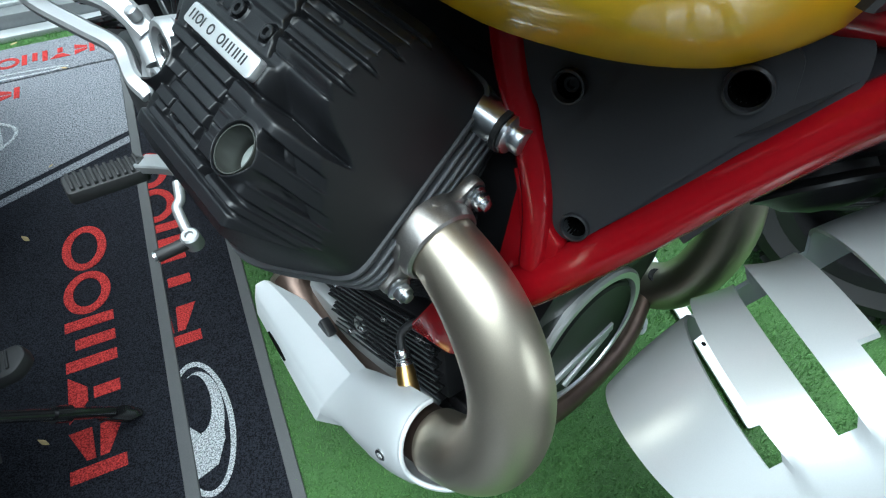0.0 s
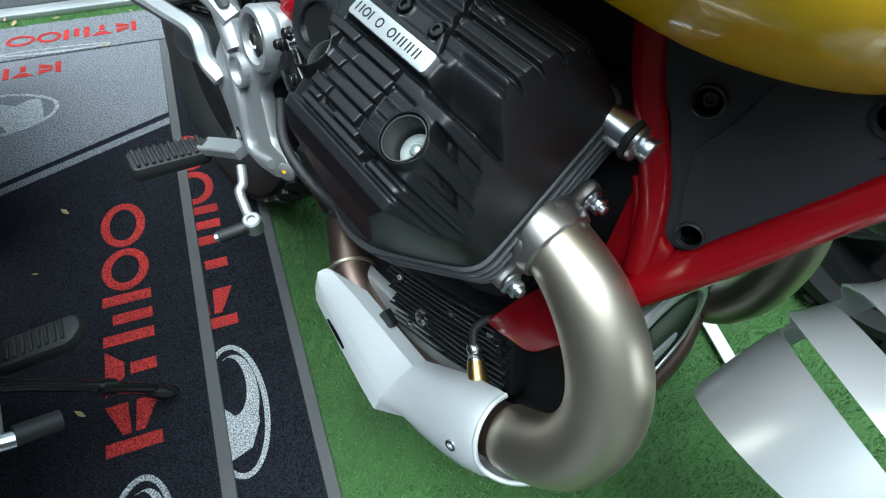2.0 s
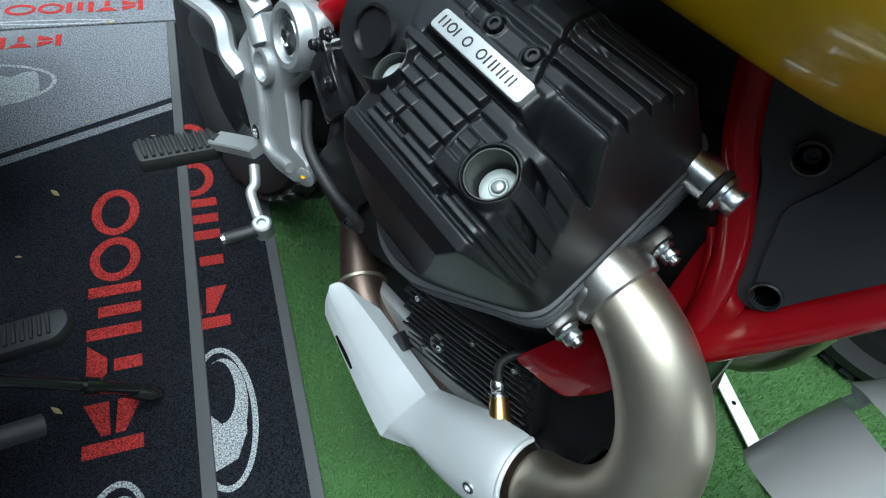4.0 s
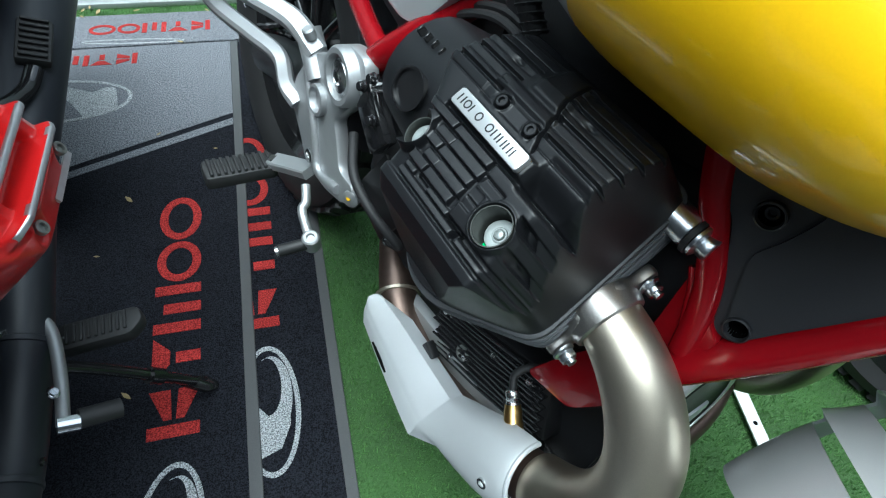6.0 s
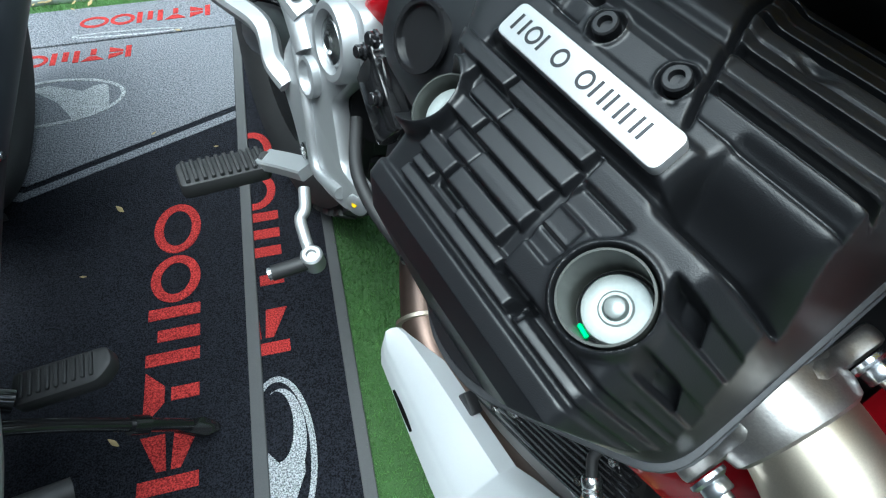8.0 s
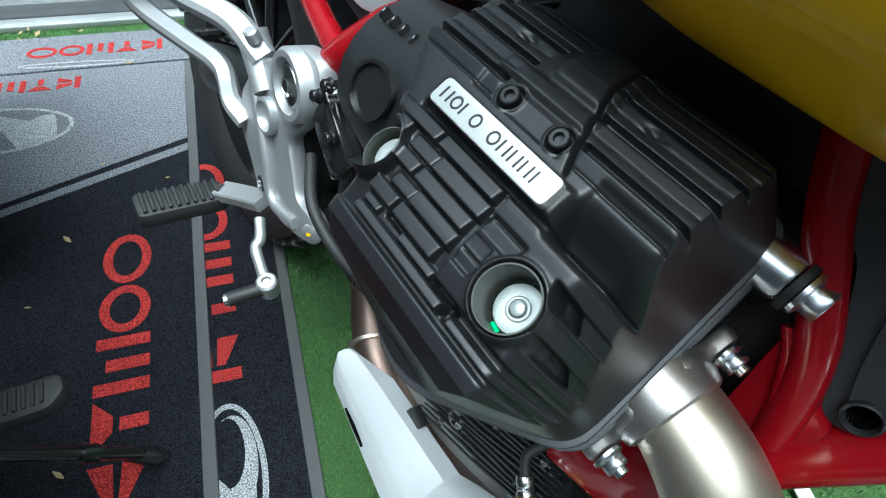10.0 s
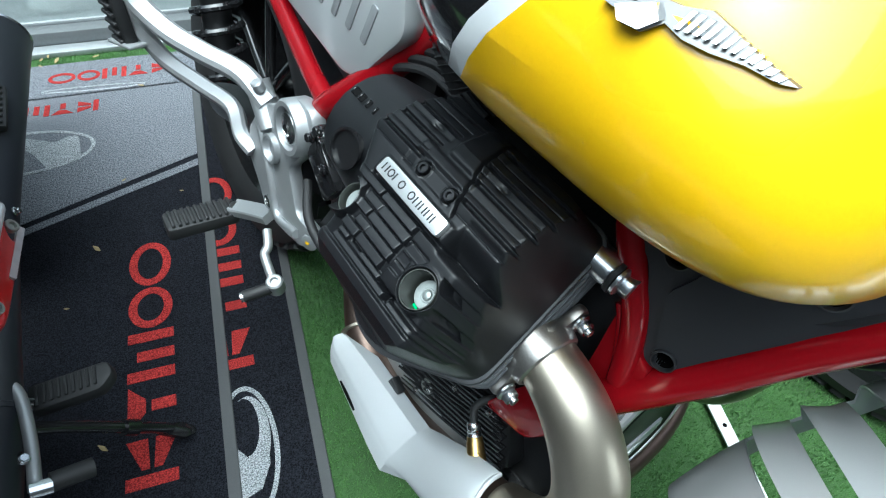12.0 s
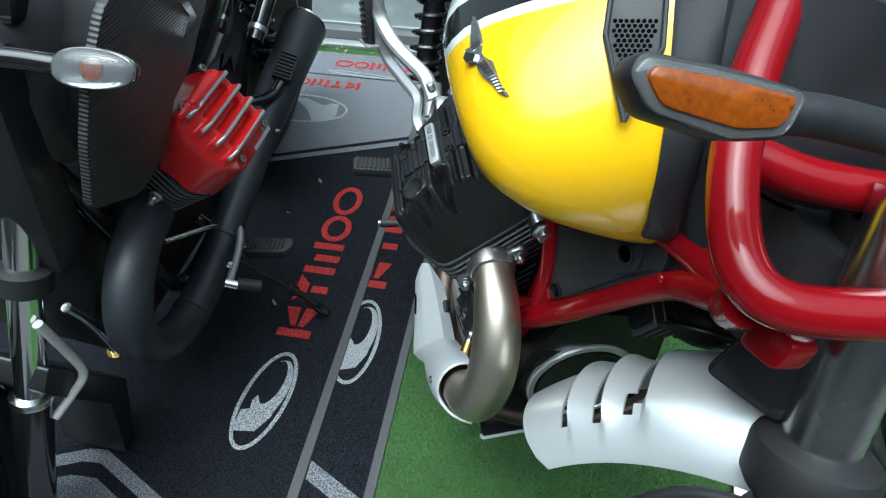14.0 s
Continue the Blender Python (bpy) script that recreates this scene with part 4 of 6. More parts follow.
# dark trim and inner fairing ahead of the tank
def beside_tank(z, back, lift):
    """A point over the tank's front at height z, back from its painted edge towards the spine and lifted off the surface."""
    edge = float(np.interp(z, [0.79, 0.821, 0.870, 0.915, 0.966, 1.04], [-0.108, -0.120, -0.138, -0.147, -0.153, -0.155]))
    y = edge + back
    w = float(np.interp(z, [0.764, 0.767, 0.777, 0.797, 0.823, 0.855, 0.893, 0.92, 0.947, 1.0, 1.04], [0.150, 0.168, 0.202, 0.236, 0.268, 0.283, 0.281, 0.265, 0.242, 0.19, 0.17]))
    f = float(np.interp(z, [0.758, 0.777, 0.802, 0.835, 0.88, 0.92, 0.96, 1.0, 1.04], [0.088, 0.102, 0.117, 0.127, 0.130, 0.124, 0.114, 0.100, 0.09]))
    p = float(np.interp(z, [0.78, 0.825, 0.865, 0.91, 0.95, 1.0], [3.6, 4.8, 3.8, 2.8, 2.4, 2.2]))
    x = -0.06 + (f + 0.06) * max(0.0, 1 - (abs(y) / w) ** p) ** (1 / p)
    return (x + lift, y - 0.3 * lift, z)


ZT = (0.818, 0.822, 0.835, 0.86, 0.89, 0.92, 0.95, 0.98, 1.01, 1.04)
trim = part("tank_trim", loft([[beside_tank(z, *q) for q in ((0.0, -0.006), (0.0, 0.004), (0.003, 0.0065), (0.020, 0.0075), (0.029, 0.0068), (0.033, 0.003), (0.034, -0.02), (0.015, -0.02))] for z in ZT]), DARK_PLASTIC, bike, "dark plastic trim edging the tank")
part("rivet", lathe([(0.003, 0), (0.003, 0.001), (0.002, 0.0016)], frame_of(beside_tank(0.835, 0.014, 0.0075), (0.8, -0.5, 0.1)), 14), GLOSS_DARK, trim)
fairing = part("inner_fairing", loft([[(0.06, beside_tank(z, 0.03, 0)[1], z), beside_tank(z, 0.031, 0.0015), beside_tank(z, 0.036, 0.001), (0.150 - 0.10 * max(0.0, z - 0.85), -0.080, z), (0.163 - 0.10 * max(0.0, z - 0.85), -0.062, z), (0.172 - 0.1 * max(0.0, z - 0.85), -0.03, z), (0.172 - 0.1 * max(0.0, z - 0.85), 0.06, z), (0.06, 0.06, z)] for z in (0.782, 0.80, 0.826, 0.85, 0.88, 0.91, 0.94, 0.97, 1.0, 1.04)]), DARK_PLASTIC, bike, "dark grey inner fairing beside the steering head")
part("seam", tube([beside_tank(0.905, 0.037, 0.003), (0.148, -0.083, 0.903), (0.164, -0.064, 0.900), (0.172, -0.03, 0.897)], 0.0016, 8), GAP_SHADE, fairing)
part("steering_cover", loft([[(x, y * w, z) for y, z in ((-1, 0.79), (-1.05, 0.86), (-0.9, 0.90), (0.9, 0.90), (1.05, 0.86), (1, 0.79))] for x, w in ((0.13, 0.058), (0.19, 0.056), (0.225, 0.045), (0.24, 0.03))]), GLOSS_DARK, bike)
part("seat", loft([[(x, y * w, z + h * (1 - (abs(y) ** 3))) for y in (-1, -0.9, -0.6, -0.2, 0.2, 0.6, 0.9, 1)] + [(x, w, z - 0.05), (x, -w, z - 0.05)] for x, w, z, h in ((-0.24, 0.13, 0.86, 0.05), (-0.35, 0.14, 0.83, 0.04), (-0.55, 0.15, 0.82, 0.04), (-0.8, 0.14, 0.86, 0.05))]), RUBBER, bike)

# -- rear frame, white side panel, shock and wheel
part("rear_tube", tube([(-0.30, -0.10, 0.735), (-0.356, -0.128, 0.655), (-0.400, -0.148, 0.600), (-0.425, -0.150, 0.565), (-0.45, -0.14, 0.52)], 0.0165, 20), RED, frame_part)
part("seat_tube", tube([(-0.405, -0.148, 0.592), (-0.46, -0.142, 0.600), (-0.53, -0.136, 0.620), (-0.62, -0.130, 0.650), (-0.75, -0.125, 0.70)], 0.0125, 18), RED, frame_part)
part("inner_panel", prism([(-0.60, 0.640), (-0.40, 0.600), (-0.33, 0.70), (-0.32, 0.80), (-0.6, 0.80)], 0.10, 0.115, Matrix(((1, 0, 0, 0), (0, 0, -1, 0), (0, 1, 0, 0), (0, 0, 0, 1))), 0.004), DARK_PLASTIC, bike)
white = part("rear_side_panel", prism(round_poly([(-0.60, 0.660), (-0.52, 0.652), (-0.400, 0.638), (-0.365, 0.650), (-0.300, 0.728), (-0.32, 0.80), (-0.62, 0.80)], 0.014), 0.115, 0.142, Matrix(((1, 0, 0, 0), (0, 0, -1, 0), (0, 1, 0, 0), (0, 0, 0, 1))), 0.006), SILVER_PAINT, bike, "pale silver side panel with slots")
for k in range(5):
    x = -0.50 + 0.032 * k
    part("slot", prism(round_poly([(x, 0.692), (x + 0.011, 0.690), (x + 0.026, 0.735), (x + 0.015, 0.737)], 0.004), 0.1415, 0.1435, Matrix(((1, 0, 0, 0), (0, 0, -1, 0), (0, 1, 0, 0), (0, 0, 0, 1))), 0.0008), GREY_PAINT, white)


def wheel(c, steer, radius, width, rim_r, parent_thing, spokes=7, blocks=46):
    """A tyre with tread blocks and a cast wheel; c is the axle."""
    m = Matrix.Translation(c) @ (steer.to_4x4() if steer else Matrix()) @ Matrix.Rotation(radians(90), 4, 'X')
    w = width / 2
    tread = radius - 0.012
    prof = [(rim_r, -w * 0.62), (rim_r + 0.02, -w * 0.85), (radius - 0.055, -w * 0.98), (radius - 0.03, -w * 0.86), (tread - 0.005, -w * 0.5), (tread, 0), (tread - 0.005, w * 0.5), (radius - 0.03, w * 0.86), (radius - 0.055, w * 0.98), (rim_r + 0.02, w * 0.85), (rim_r, w * 0.62)]
    hub = part("wheel", lathe([(0.025, -w * 0.7), (0.03, -w * 0.5), (0.028, 0), (0.03, w * 0.5), (0.025, w * 0.7)], m, 24), GLOSS_BLACK, parent_thing)
    part("tyre", lathe(prof + [prof[0]], m, 72), RUBBER, hub, "black rubber tyre with a block tread")
    part("rim", lathe([(rim_r - 0.022, -w * 0.5), (rim_r + 0.004, -w * 0.66), (rim_r + 0.004, -w * 0.58), (rim_r - 0.012, -w * 0.3), (rim_r - 0.012, w * 0.3), (rim_r + 0.004, w * 0.58), (rim_r + 0.004, w * 0.66), (rim_r - 0.022, w * 0.5), (rim_r - 0.022, -w * 0.5)], m, 60), GLOSS_BLACK, hub)
    for k in range(spokes):
        a = 2 * math.pi * k / spokes
        bm = tube([m @ Vector((0.02 * math.cos(a), 0.02 * math.sin(a), 0.01)), m @ Vector((0.1 * math.cos(a + 0.06), 0.1 * math.sin(a + 0.06), 0.004)), m @ Vector(((rim_r - 0.012) * math.cos(a), (rim_r - 0.012) * math.sin(a), 0))], 0.011, 10, 4)
        part("spoke", bm, GLOSS_BLACK, hub)
    base = None
    for k in range(blocks):
        for side, (h, z0, tilt) in enumerate(((0.0, -w * 0.52, 0.42), (0.5, 0.0, 0.0), (0.0, w * 0.52, -0.42))):
            a = 2 * math.pi * (k + h) / blocks
            r = tread - (0.006 if side != 1 else 0.001)
            mm = m @ Matrix.Rotation(a, 4, 'Z') @ Matrix.Translation((r, 0, z0)) @ Matrix.Rotation(tilt, 4, 'Y')
            l = 2 * math.pi * radius / blocks * 0.80
            if base is None:
                base = part("tread_block", prism(round_poly([(-l / 2, -w * 0.21), (l * 0.3, -w * 0.24), (l / 2, w * 0.05), (l * 0.3, w * 0.24), (-l / 2, w * 0.2), (-l * 0.32, 0)], 0.003, 1), -0.004, 0.010, Matrix(((0, 0, 1, 0), (1, 0, 0, 0), (0, 1, 0, 0), (0, 0, 0, 1)))), RUBBER, hub, smooth=False)
                base.matrix_basis = mm
            else:
                b = new("tread_block", base.data)
                b.parent = hub
                b.matrix_basis = mm
    return hub


wheel((-0.86, 0.0, 0.33), None, 0.33, 0.15, 0.215, bike, 7, 40)
part("swing_arm", tube([(-0.44, -0.12, 0.47), (-0.60, -0.105, 0.42), (-0.86, -0.10, 0.33)], 0.034, 18, flat=1.2), ENGINE, bike)
part("mudguard", loft([[(-0.86 + 0.37 * math.cos(a) , y, 0.33 + 0.37 * math.sin(a) - 0.3 * y * y * 10) for y in (-0.09, -0.05, 0, 0.05, 0.09)] + [(-0.86 + 0.366 * math.cos(a), y, 0.33 + 0.366 * math.sin(a) - 3 * y * y) for y in (0.09, 0, -0.09)] for a in (radians(d) for d in range(20, 150, 10))]), DARK_PLASTIC, bike)
shock = part("shock_absorber", tube([(-0.70, -0.165, 0.50), (-0.76, -0.165, 0.66)], 0.022, 18, 1), ENGINE, bike, "black coil shock absorber")
ax0, ax1 = Vector((-0.68, -0.168, 0.46)), Vector((-0.765, -0.165, 0.70))
axd = (ax1 - ax0).normalized()
sx = Vector((0, 1, 0))
sy = axd.cross(sx)
part("spring", tube([ax0 + (ax1 - ax0) * k / 96 + 0.034 * (math.cos(k * 2 * math.pi / 12) * sx + math.sin(k * 2 * math.pi / 12) * sy) for k in range(97)], 0.0058, 8, 1), GLOSS_BLACK, shock)

# -- footrest plate, passenger arm, pegs and brake pedal (right side)
XZ = Matrix(((1, 0, 0, 0), (0, 0, -1, 0), (0, 1, 0, 0), (0, 0, 0, 1)))
plate = part("footrest_plate", prism(round_poly([(-0.398, 0.592), (-0.438, 0.590), (-0.478, 0.556), (-0.535, 0.520), (-0.572, 0.462), (-0.574, 0.418), (-0.538, 0.392), (-0.505, 0.360), (-0.440, 0.366), (-0.388, 0.384), (-0.366, 0.412), (-0.372, 0.428), (-0.410, 0.424), (-0.432, 0.462), (-0.444, 0.480), (-0.415, 0.515), (-0.384, 0.560)], 0.012), 0.156, 0.176, XZ, 0.004), CAST, bike, "cast aluminium footrest plate")
part("rib", tube([(-0.53, -0.178, 0.50), (-0.49, -0.178, 0.44), (-0.46, -0.178, 0.385), (-0.40, -0.178, 0.40)], 0.007, 10), CAST, plate)
part("pivot_boss", lathe([(0.036, -0.02), (0.036, 0.008), (0.033, 0.012), (0.027, 0.012), (0.025, 0.003), (0.022, 0.003)], frame_of((-0.430, -0.178, 0.552), (0, -1, 0)), 36), CAST, plate)
part("pivot_cap", lathe([(0.022, -0.01), (0.022, 0.005), (0.019, 0.009), (0.010, 0.011), (0.0085, 0.008), (0.0065, 0.008), (0.006, 0.012), (0, 0.012)], frame_of((-0.430, -0.178, 0.552), (0, -1, 0)), 30), STEEL, plate)
part("eye", lathe([(0.021, -0.01), (0.021, 0.008), (0.017, 0.009), (0.015, 0.006), (0.0145, -0.008), (0, -0.009)], frame_of((-0.487, -0.176, 0.482), (0, -1, 0)), 30), CAST, plate)
part("screw", capscrew((-0.488, -0.177, 0.388), (0, -1, 0), 0.0105, 0.006), STEEL, plate)
part("tip_bush", lathe([(0.012, -0.01), (0.012, 0.012), (0.009, 0.014)], frame_of((-0.377, -0.165, 0.408), (0.5, -0.8, 0.0)), 20), CAST, plate)
part("paint_dot", lathe([(0.003, 0), (0.003, 0.001)], frame_of((-0.371, -0.177, 0.410), (0.5, -0.8, 0.3)), 10), YELLOW, plate)
arm = part("passenger_arm", bar([(-0.520, -0.172, 0.530), (-0.560, -0.190, 0.552), (-0.615, -0.222, 0.556), (-0.660, -0.250, 0.564), (-0.698, -0.275, 0.588), (-0.712, -0.287, 0.625), (-0.718, -0.290, 0.69)], 0.028, 0.020, (0, -0.5, 0.86)), CAST, bike, "forked cast aluminium passenger footrest arm")
part("lower_branch", bar([(-0.552, -0.176, 0.432), (-0.575, -0.184, 0.445), (-0.605, -0.186, 0.474), (-0.645, -0.213, 0.488), (-0.688, -0.250, 0.510), (-0.705, -0.276, 0.556), (-0.712, -0.286, 0.605)], 0.023, 0.017, (0, -0.5, 0.86)), CAST, arm)
part("root", tube([(-0.505, -0.17, 0.50), (-0.530, -0.172, 0.525), (-0.548, -0.176, 0.548)], 0.018, 16, flat=0.8), CAST, arm)
part("bolt", lathe([(0.008, 0), (0.008, 0.012), (0.006, 0.014)], frame_of((-0.527, -0.180, 0.548), (0, -0.5, 0.86)), 18), CAST, arm)
part("passenger_peg_bracket", box((0.05, 0.05, 0.006), pose(-0.712, -0.282, 0.528, 0, -10, 20), 0.003), CAST, bike)
peg2 = part("passenger_peg", box((0.040, 0.018, 0.105), pose(-0.718, -0.300, 0.574, 10, -8, 10), 0.005), RUBBER, bike, "folded black rubber passenger peg")
for k in range(8):
    part("rib", box((0.030, 0.006, 0.0065), pose(-0.718, -0.300, 0.574, 10, -8, 10) @ pose(0.0, -0.0105, -0.042 + 0.012 * k), 0.0015, 1), RUBBER, peg2)
hinge = part("peg_hinge", bar([(-0.480, -0.178, 0.366), (-0.520, -0.190, 0.346), (-0.556, -0.204, 0.328)], 0.030, 0.014, (-0.2, -0.3, 1.0), c=0.15), CAST, bike)
part("pin", lathe([(0.009, -0.012), (0.009, 0.012)], frame_of((-0.552, -0.205, 0.325), (0.2, 0.1, 1)), 18), STEEL, hinge)
PEG = Matrix.Translation((-0.560, -0.252, 0.318)) @ Matrix.Rotation(radians(-93), 4, 'Z') @ Matrix.Rotation(radians(5), 4, 'Y')
peg = part("footpeg", prism(round_poly([(-0.053, -0.020), (0.053, -0.022), (0.053, 0.022), (-0.053, 0.020)], 0.009), -0.013, 0.009, PEG, 0.004), PEG_RUBBER, bike, "ribbed black rubber rider footpeg")
for k in range(10):
    part("rib", box((0.0050, 0.036, 0.006), PEG @ pose(-0.043 + 0.0096 * k, 0, 0.0110), 0.0012, 1), PEG_RUBBER, peg)
pedal = part("brake_pedal", tube([(-0.475, -0.186, 0.345), (-0.452, -0.194, 0.335), (-0.445, -0.202, 0.328), (-0.425, -0.204, 0.318), (-0.402, -0.205, 0.308)], 0.0068, 12, flat=0.8), CAST, bike, "aluminium brake pedal with a rubber tip")
part("joint", lathe([(0.0125, -0.012), (0.0125, 0.010), (0.010, 0.012), (0.006, 0.012), (0.005, 0.008), (0, 0.008)], frame_of((-0.400, -0.204, 0.308), (0.1, -0.3, 0.95)), 22), CAST, pedal)
part("tip", tube([(-0.400, -0.208, 0.306), (-0.404, -0.228, 0.299), (-0.408, -0.248, 0.293)], 0.0088, 14, 3), RUBBER, pedal)
part("tip_end", lathe([(0.0075, 0), (0.0075, 0.004), (0.004, 0.005)], frame_of((-0.408, -0.248, 0.293), (-0.2, -0.95, -0.3)), 16), STEEL, pedal)
# master cylinder bracket and hoses between plate and engine
link = part("rear_brake_cylinder", box((0.085, 0.02, 0.046), pose(-0.372, -0.165, 0.538, 0, 35, 0), 0.006), GLOSS_BLACK, bike)
part("rod", tube([(-0.372, -0.172, 0.575), (-0.335, -0.176, 0.600), (-0.31, -0.176, 0.625)], 0.0055, 10), STEEL, link)
for q in ((-0.385, -0.178, 0.568), (-0.352, -0.178, 0.545), (-0.365, -0.18, 0.59)):
    part("bolt", hexbolt(q, (0, -1, 0.1), 0.01, 0.008), GLOSS_BLACK, link)
part("fluid_hose", tube([(-0.40, -0.17, 0.49), (-0.35, -0.19, 0.47), (-0.30, -0.185, 0.45), (-0.27, -0.16, 0.42), (-0.30, -0.15, 0.392)], 0.006, 10), RUBBER, bike)
part("gearbox", loft([[(x, y, z) for y, z in ((-w, 0.36), (-w, 0.50), (-w * 0.6, 0.58), (w * 0.6, 0.58), (w, 0.5), (w, 0.36))] for x, w in ((-0.48, 0.08), (-0.40, 0.12), (-0.28, 0.13), (-0.2, 0.10))]), ENGINE, bike)
part("pipe_clamp_bolt", capscrew((-0.302, -0.150, 0.392), (0.1, -0.9, 0.3), 0.006, 0.006), STEEL, bike)
part("hanger", box((0.08, 0.006, 0.10), pose(-0.34, -0.145, 0.43, 0, 25, 8), 0.002), ENGINE, bike)
# intake cover behind the cylinder
intake = part("intake_cover", loft([[(-0.29 + 0.10 * t + 0.0 * c, y + 0.0, z) for y, z in (((-0.165 - (0.055 + 0.012 * t) * math.cos(a)), 0.645 + 0.055 * math.sin(a) * (1.0 + 0.35 * t)) for a in (math.pi * 2 * k / 24 for k in range(24)))] for t, c in ((0, 0), (0.06, 0), (0.3, 0), (0.6, 0), (1.0, 0))]), BLACK_PLASTIC, bike, "black plastic cover over the intake")
for k in range(4):
    part("slot", box((0.003, 0.008, 0.022), pose(-0.276 + 0.012 * k, -0.196, 0.690, 45, 0, 0), 0.001, 1), GLOSS_BLACK, intake)
part("well", lathe([(0.0185, 0.001), (0.0185, 0.004), (0.016, 0.004), (0.015, -0.006), (0, -0.007)], frame_of((-0.232, -0.2295, 0.668), (0.1, -0.95, 0.3)), 30), GLOSS_BLACK, intake)
part("ribbed_hose", tube([(-0.20, -0.15, 0.735), (-0.215, -0.165, 0.765), (-0.245, -0.155, 0.79), (-0.29, -0.13, 0.80)], 0.0095, 12), RUBBER, bike)
for k, q in enumerate(smooth_path([(-0.20, -0.15, 0.735), (-0.215, -0.165, 0.765), (-0.245, -0.155, 0.79)], 5)):
    part("hose_ring", lathe([(0.0095, -0.002), (0.0115, 0), (0.0095, 0.002)], frame_of(q, (-0.4, 0, 0.6)), 14), RUBBER, bike)
for k in range(3):
    part("cable", tube([(-0.20, -0.12 + 0.012 * k, 0.70), (-0.27, -0.13 + 0.01 * k, 0.71 + 0.006 * k), (-0.36, -0.12 + 0.006 * k, 0.66 + 0.01 * k), (-0.42, -0.10, 0.60)], 0.0045, 8), RUBBER, bike)
# -- engine front, left exhaust, bash plate
front = part("alternator_cover", lathe([(0.090, -0.06), (0.090, -0.01), (0.085, 0.0), (0.082, 0.004), (0, 0.006)], frame_of((0.048, -0.004, 0.455), (1, 0, 0.12)), 56), ENGINE, bike, "black round engine cover with an alloy ring")
m_alt = frame_of((0.050, -0.004, 0.455), (1, 0, 0.12))
part("ring", lathe([(0.080, -0.004), (0.0805, 0.0075), (0.078, 0.010), (0.0715, 0.010), (0.070, 0.006), (0.069, 0.0)], m_alt, 56), BADGE, front, "plain alloy ring")
part("inset", lathe([(0.066, 0.0), (0.066, 0.0085), (0.063, 0.010), (0.060, 0.008), (0, 0.008)], m_alt, 48), ENGINE, front)
part("spoke_bar", box((0.09, 0.012, 0.004), m_alt @ pose(0.0, -0.02, 0.009, 0, 0, 18), 0.001), GUARD, front)
part("spoke_bar", box((0.07, 0.010, 0.004), m_alt @ pose(0.01, -0.034, 0.009, 0, 0, 38), 0.001), GUARD, front)
part("engine_front", loft([[(x, y, z) for y, z in ((-0.085, 0.34), (-0.10, 0.50), (-0.07, 0.60), (0.07, 0.60), (0.10, 0.50), (0.085, 0.34))] for x in (-0.02, 0.03, 0.045)]), ENGINE, bike)
lp = part("left_exhaust_header", tube([(-0.028, 0.185, 0.630), (0.032, 0.185, 0.604), (0.068, 0.183, 0.550), (0.076, 0.180, 0.490), (0.061, 0.176, 0.432), (0.022, 0.170, 0.400), (-0.048, 0.165, 0.36), (-0.2, 0.14, 0.29)], 0.0280, 30), PIPE, bike)
part("hole", lathe([(0.008, 0), (0.008, 0.0315), (0.006, 0.0312), (0, 0.030)], frame_of((0.034, 0.173, 0.412), (0.2, -0.5, 0.85)), 14), ENGINE, lp)
part("crossover_pipe", tube([(0.040, -0.150, 0.392), (0.062, -0.118, 0.386), (0.071, -0.06, 0.376), (0.071, 0.02, 0.370), (0.062, 0.10, 0.384), (0.036, 0.165, 0.408)], 0.0125, 18), PIPE_DARK, bike, "brown heat-tinted crossover pipe")
cooler = part("oil_cooler", box((0.045, 0.10, 0.045), pose(0.070, 0.03, 0.650, 0, 20, 0), 0.005), ENGINE, bike)
for k in range(7):
    part("fin", box((0.05, 0.003, 0.05), pose(0.074, -0.012 + 0.014 * k, 0.647, 0, 20, 0), 0.0008, 1), GREY_EDGE, cooler)
horn = part("horn", lathe([(0.05, -0.004), (0.052, 0.0), (0.048, 0.006), (0.03, 0.014), (0.012, 0.02), (0.012, 0.04)], frame_of((0.135, 0.06, 0.708), (-0.15, 0, 0.99)), 36), ENGINE, bike, "black horn disc")
for outline, z in (([(0.082, -0.125), (0.070, -0.05), (0.062, 0.02), (0.064, 0.141), (0.030, 0.105), (-0.03, 0.08), (-0.10, 0.07), (-0.10, -0.09), (-0.02, -0.115)], 0.331), ([(0.060, 0.176), (0.050, 0.197), (0.0, 0.200), (-0.03, 0.19), (-0.03, 0.10), (0.036, 0.112)], 0.336)):
    edge = round_poly(outline, 0.006)
    bash = part("bash_plate", prism(edge, z, z + 0.004, None, 0.0008), GLOSS_BLACK, bike, "black bash plate with a bare metal edge")
    part("edge", tube([(x, y, z + 0.0025) for x, y in edge[:10 if z < 0.334 else 14]], 0.0028, 8, 1), GUARD, bash)
part("left_oxygen_sensor", lathe([(0.0085, 0), (0.0085, 0.012), (0.007, 0.014), (0.007, 0.03)], frame_of((-0.030, 0.150, 0.385), (-0.5, -0.2, 0.75))), BRASS, bike)

# -- front end, turned to the left about the raked steering axis
STEER, RAKE = radians(40), radians(27)
AXIS = Vector((-math.sin(RAKE), 0, math.cos(RAKE)))
TURN = Matrix.Rotation(STEER, 3, AXIS)
FV, LV, UV = (TURN @ Vector(q) for q in ((1, 0, 0), (0, 1, 0), (0, 0, 1)))
ARCH = Vector((0.452, 0.028, 0.4425))
AXLE = ARCH - 0.09 * UV
LEG = AXLE - 0.10 * LV + 0.51 * AXIS + Vector((-0.009, 0.050, -0.0045))


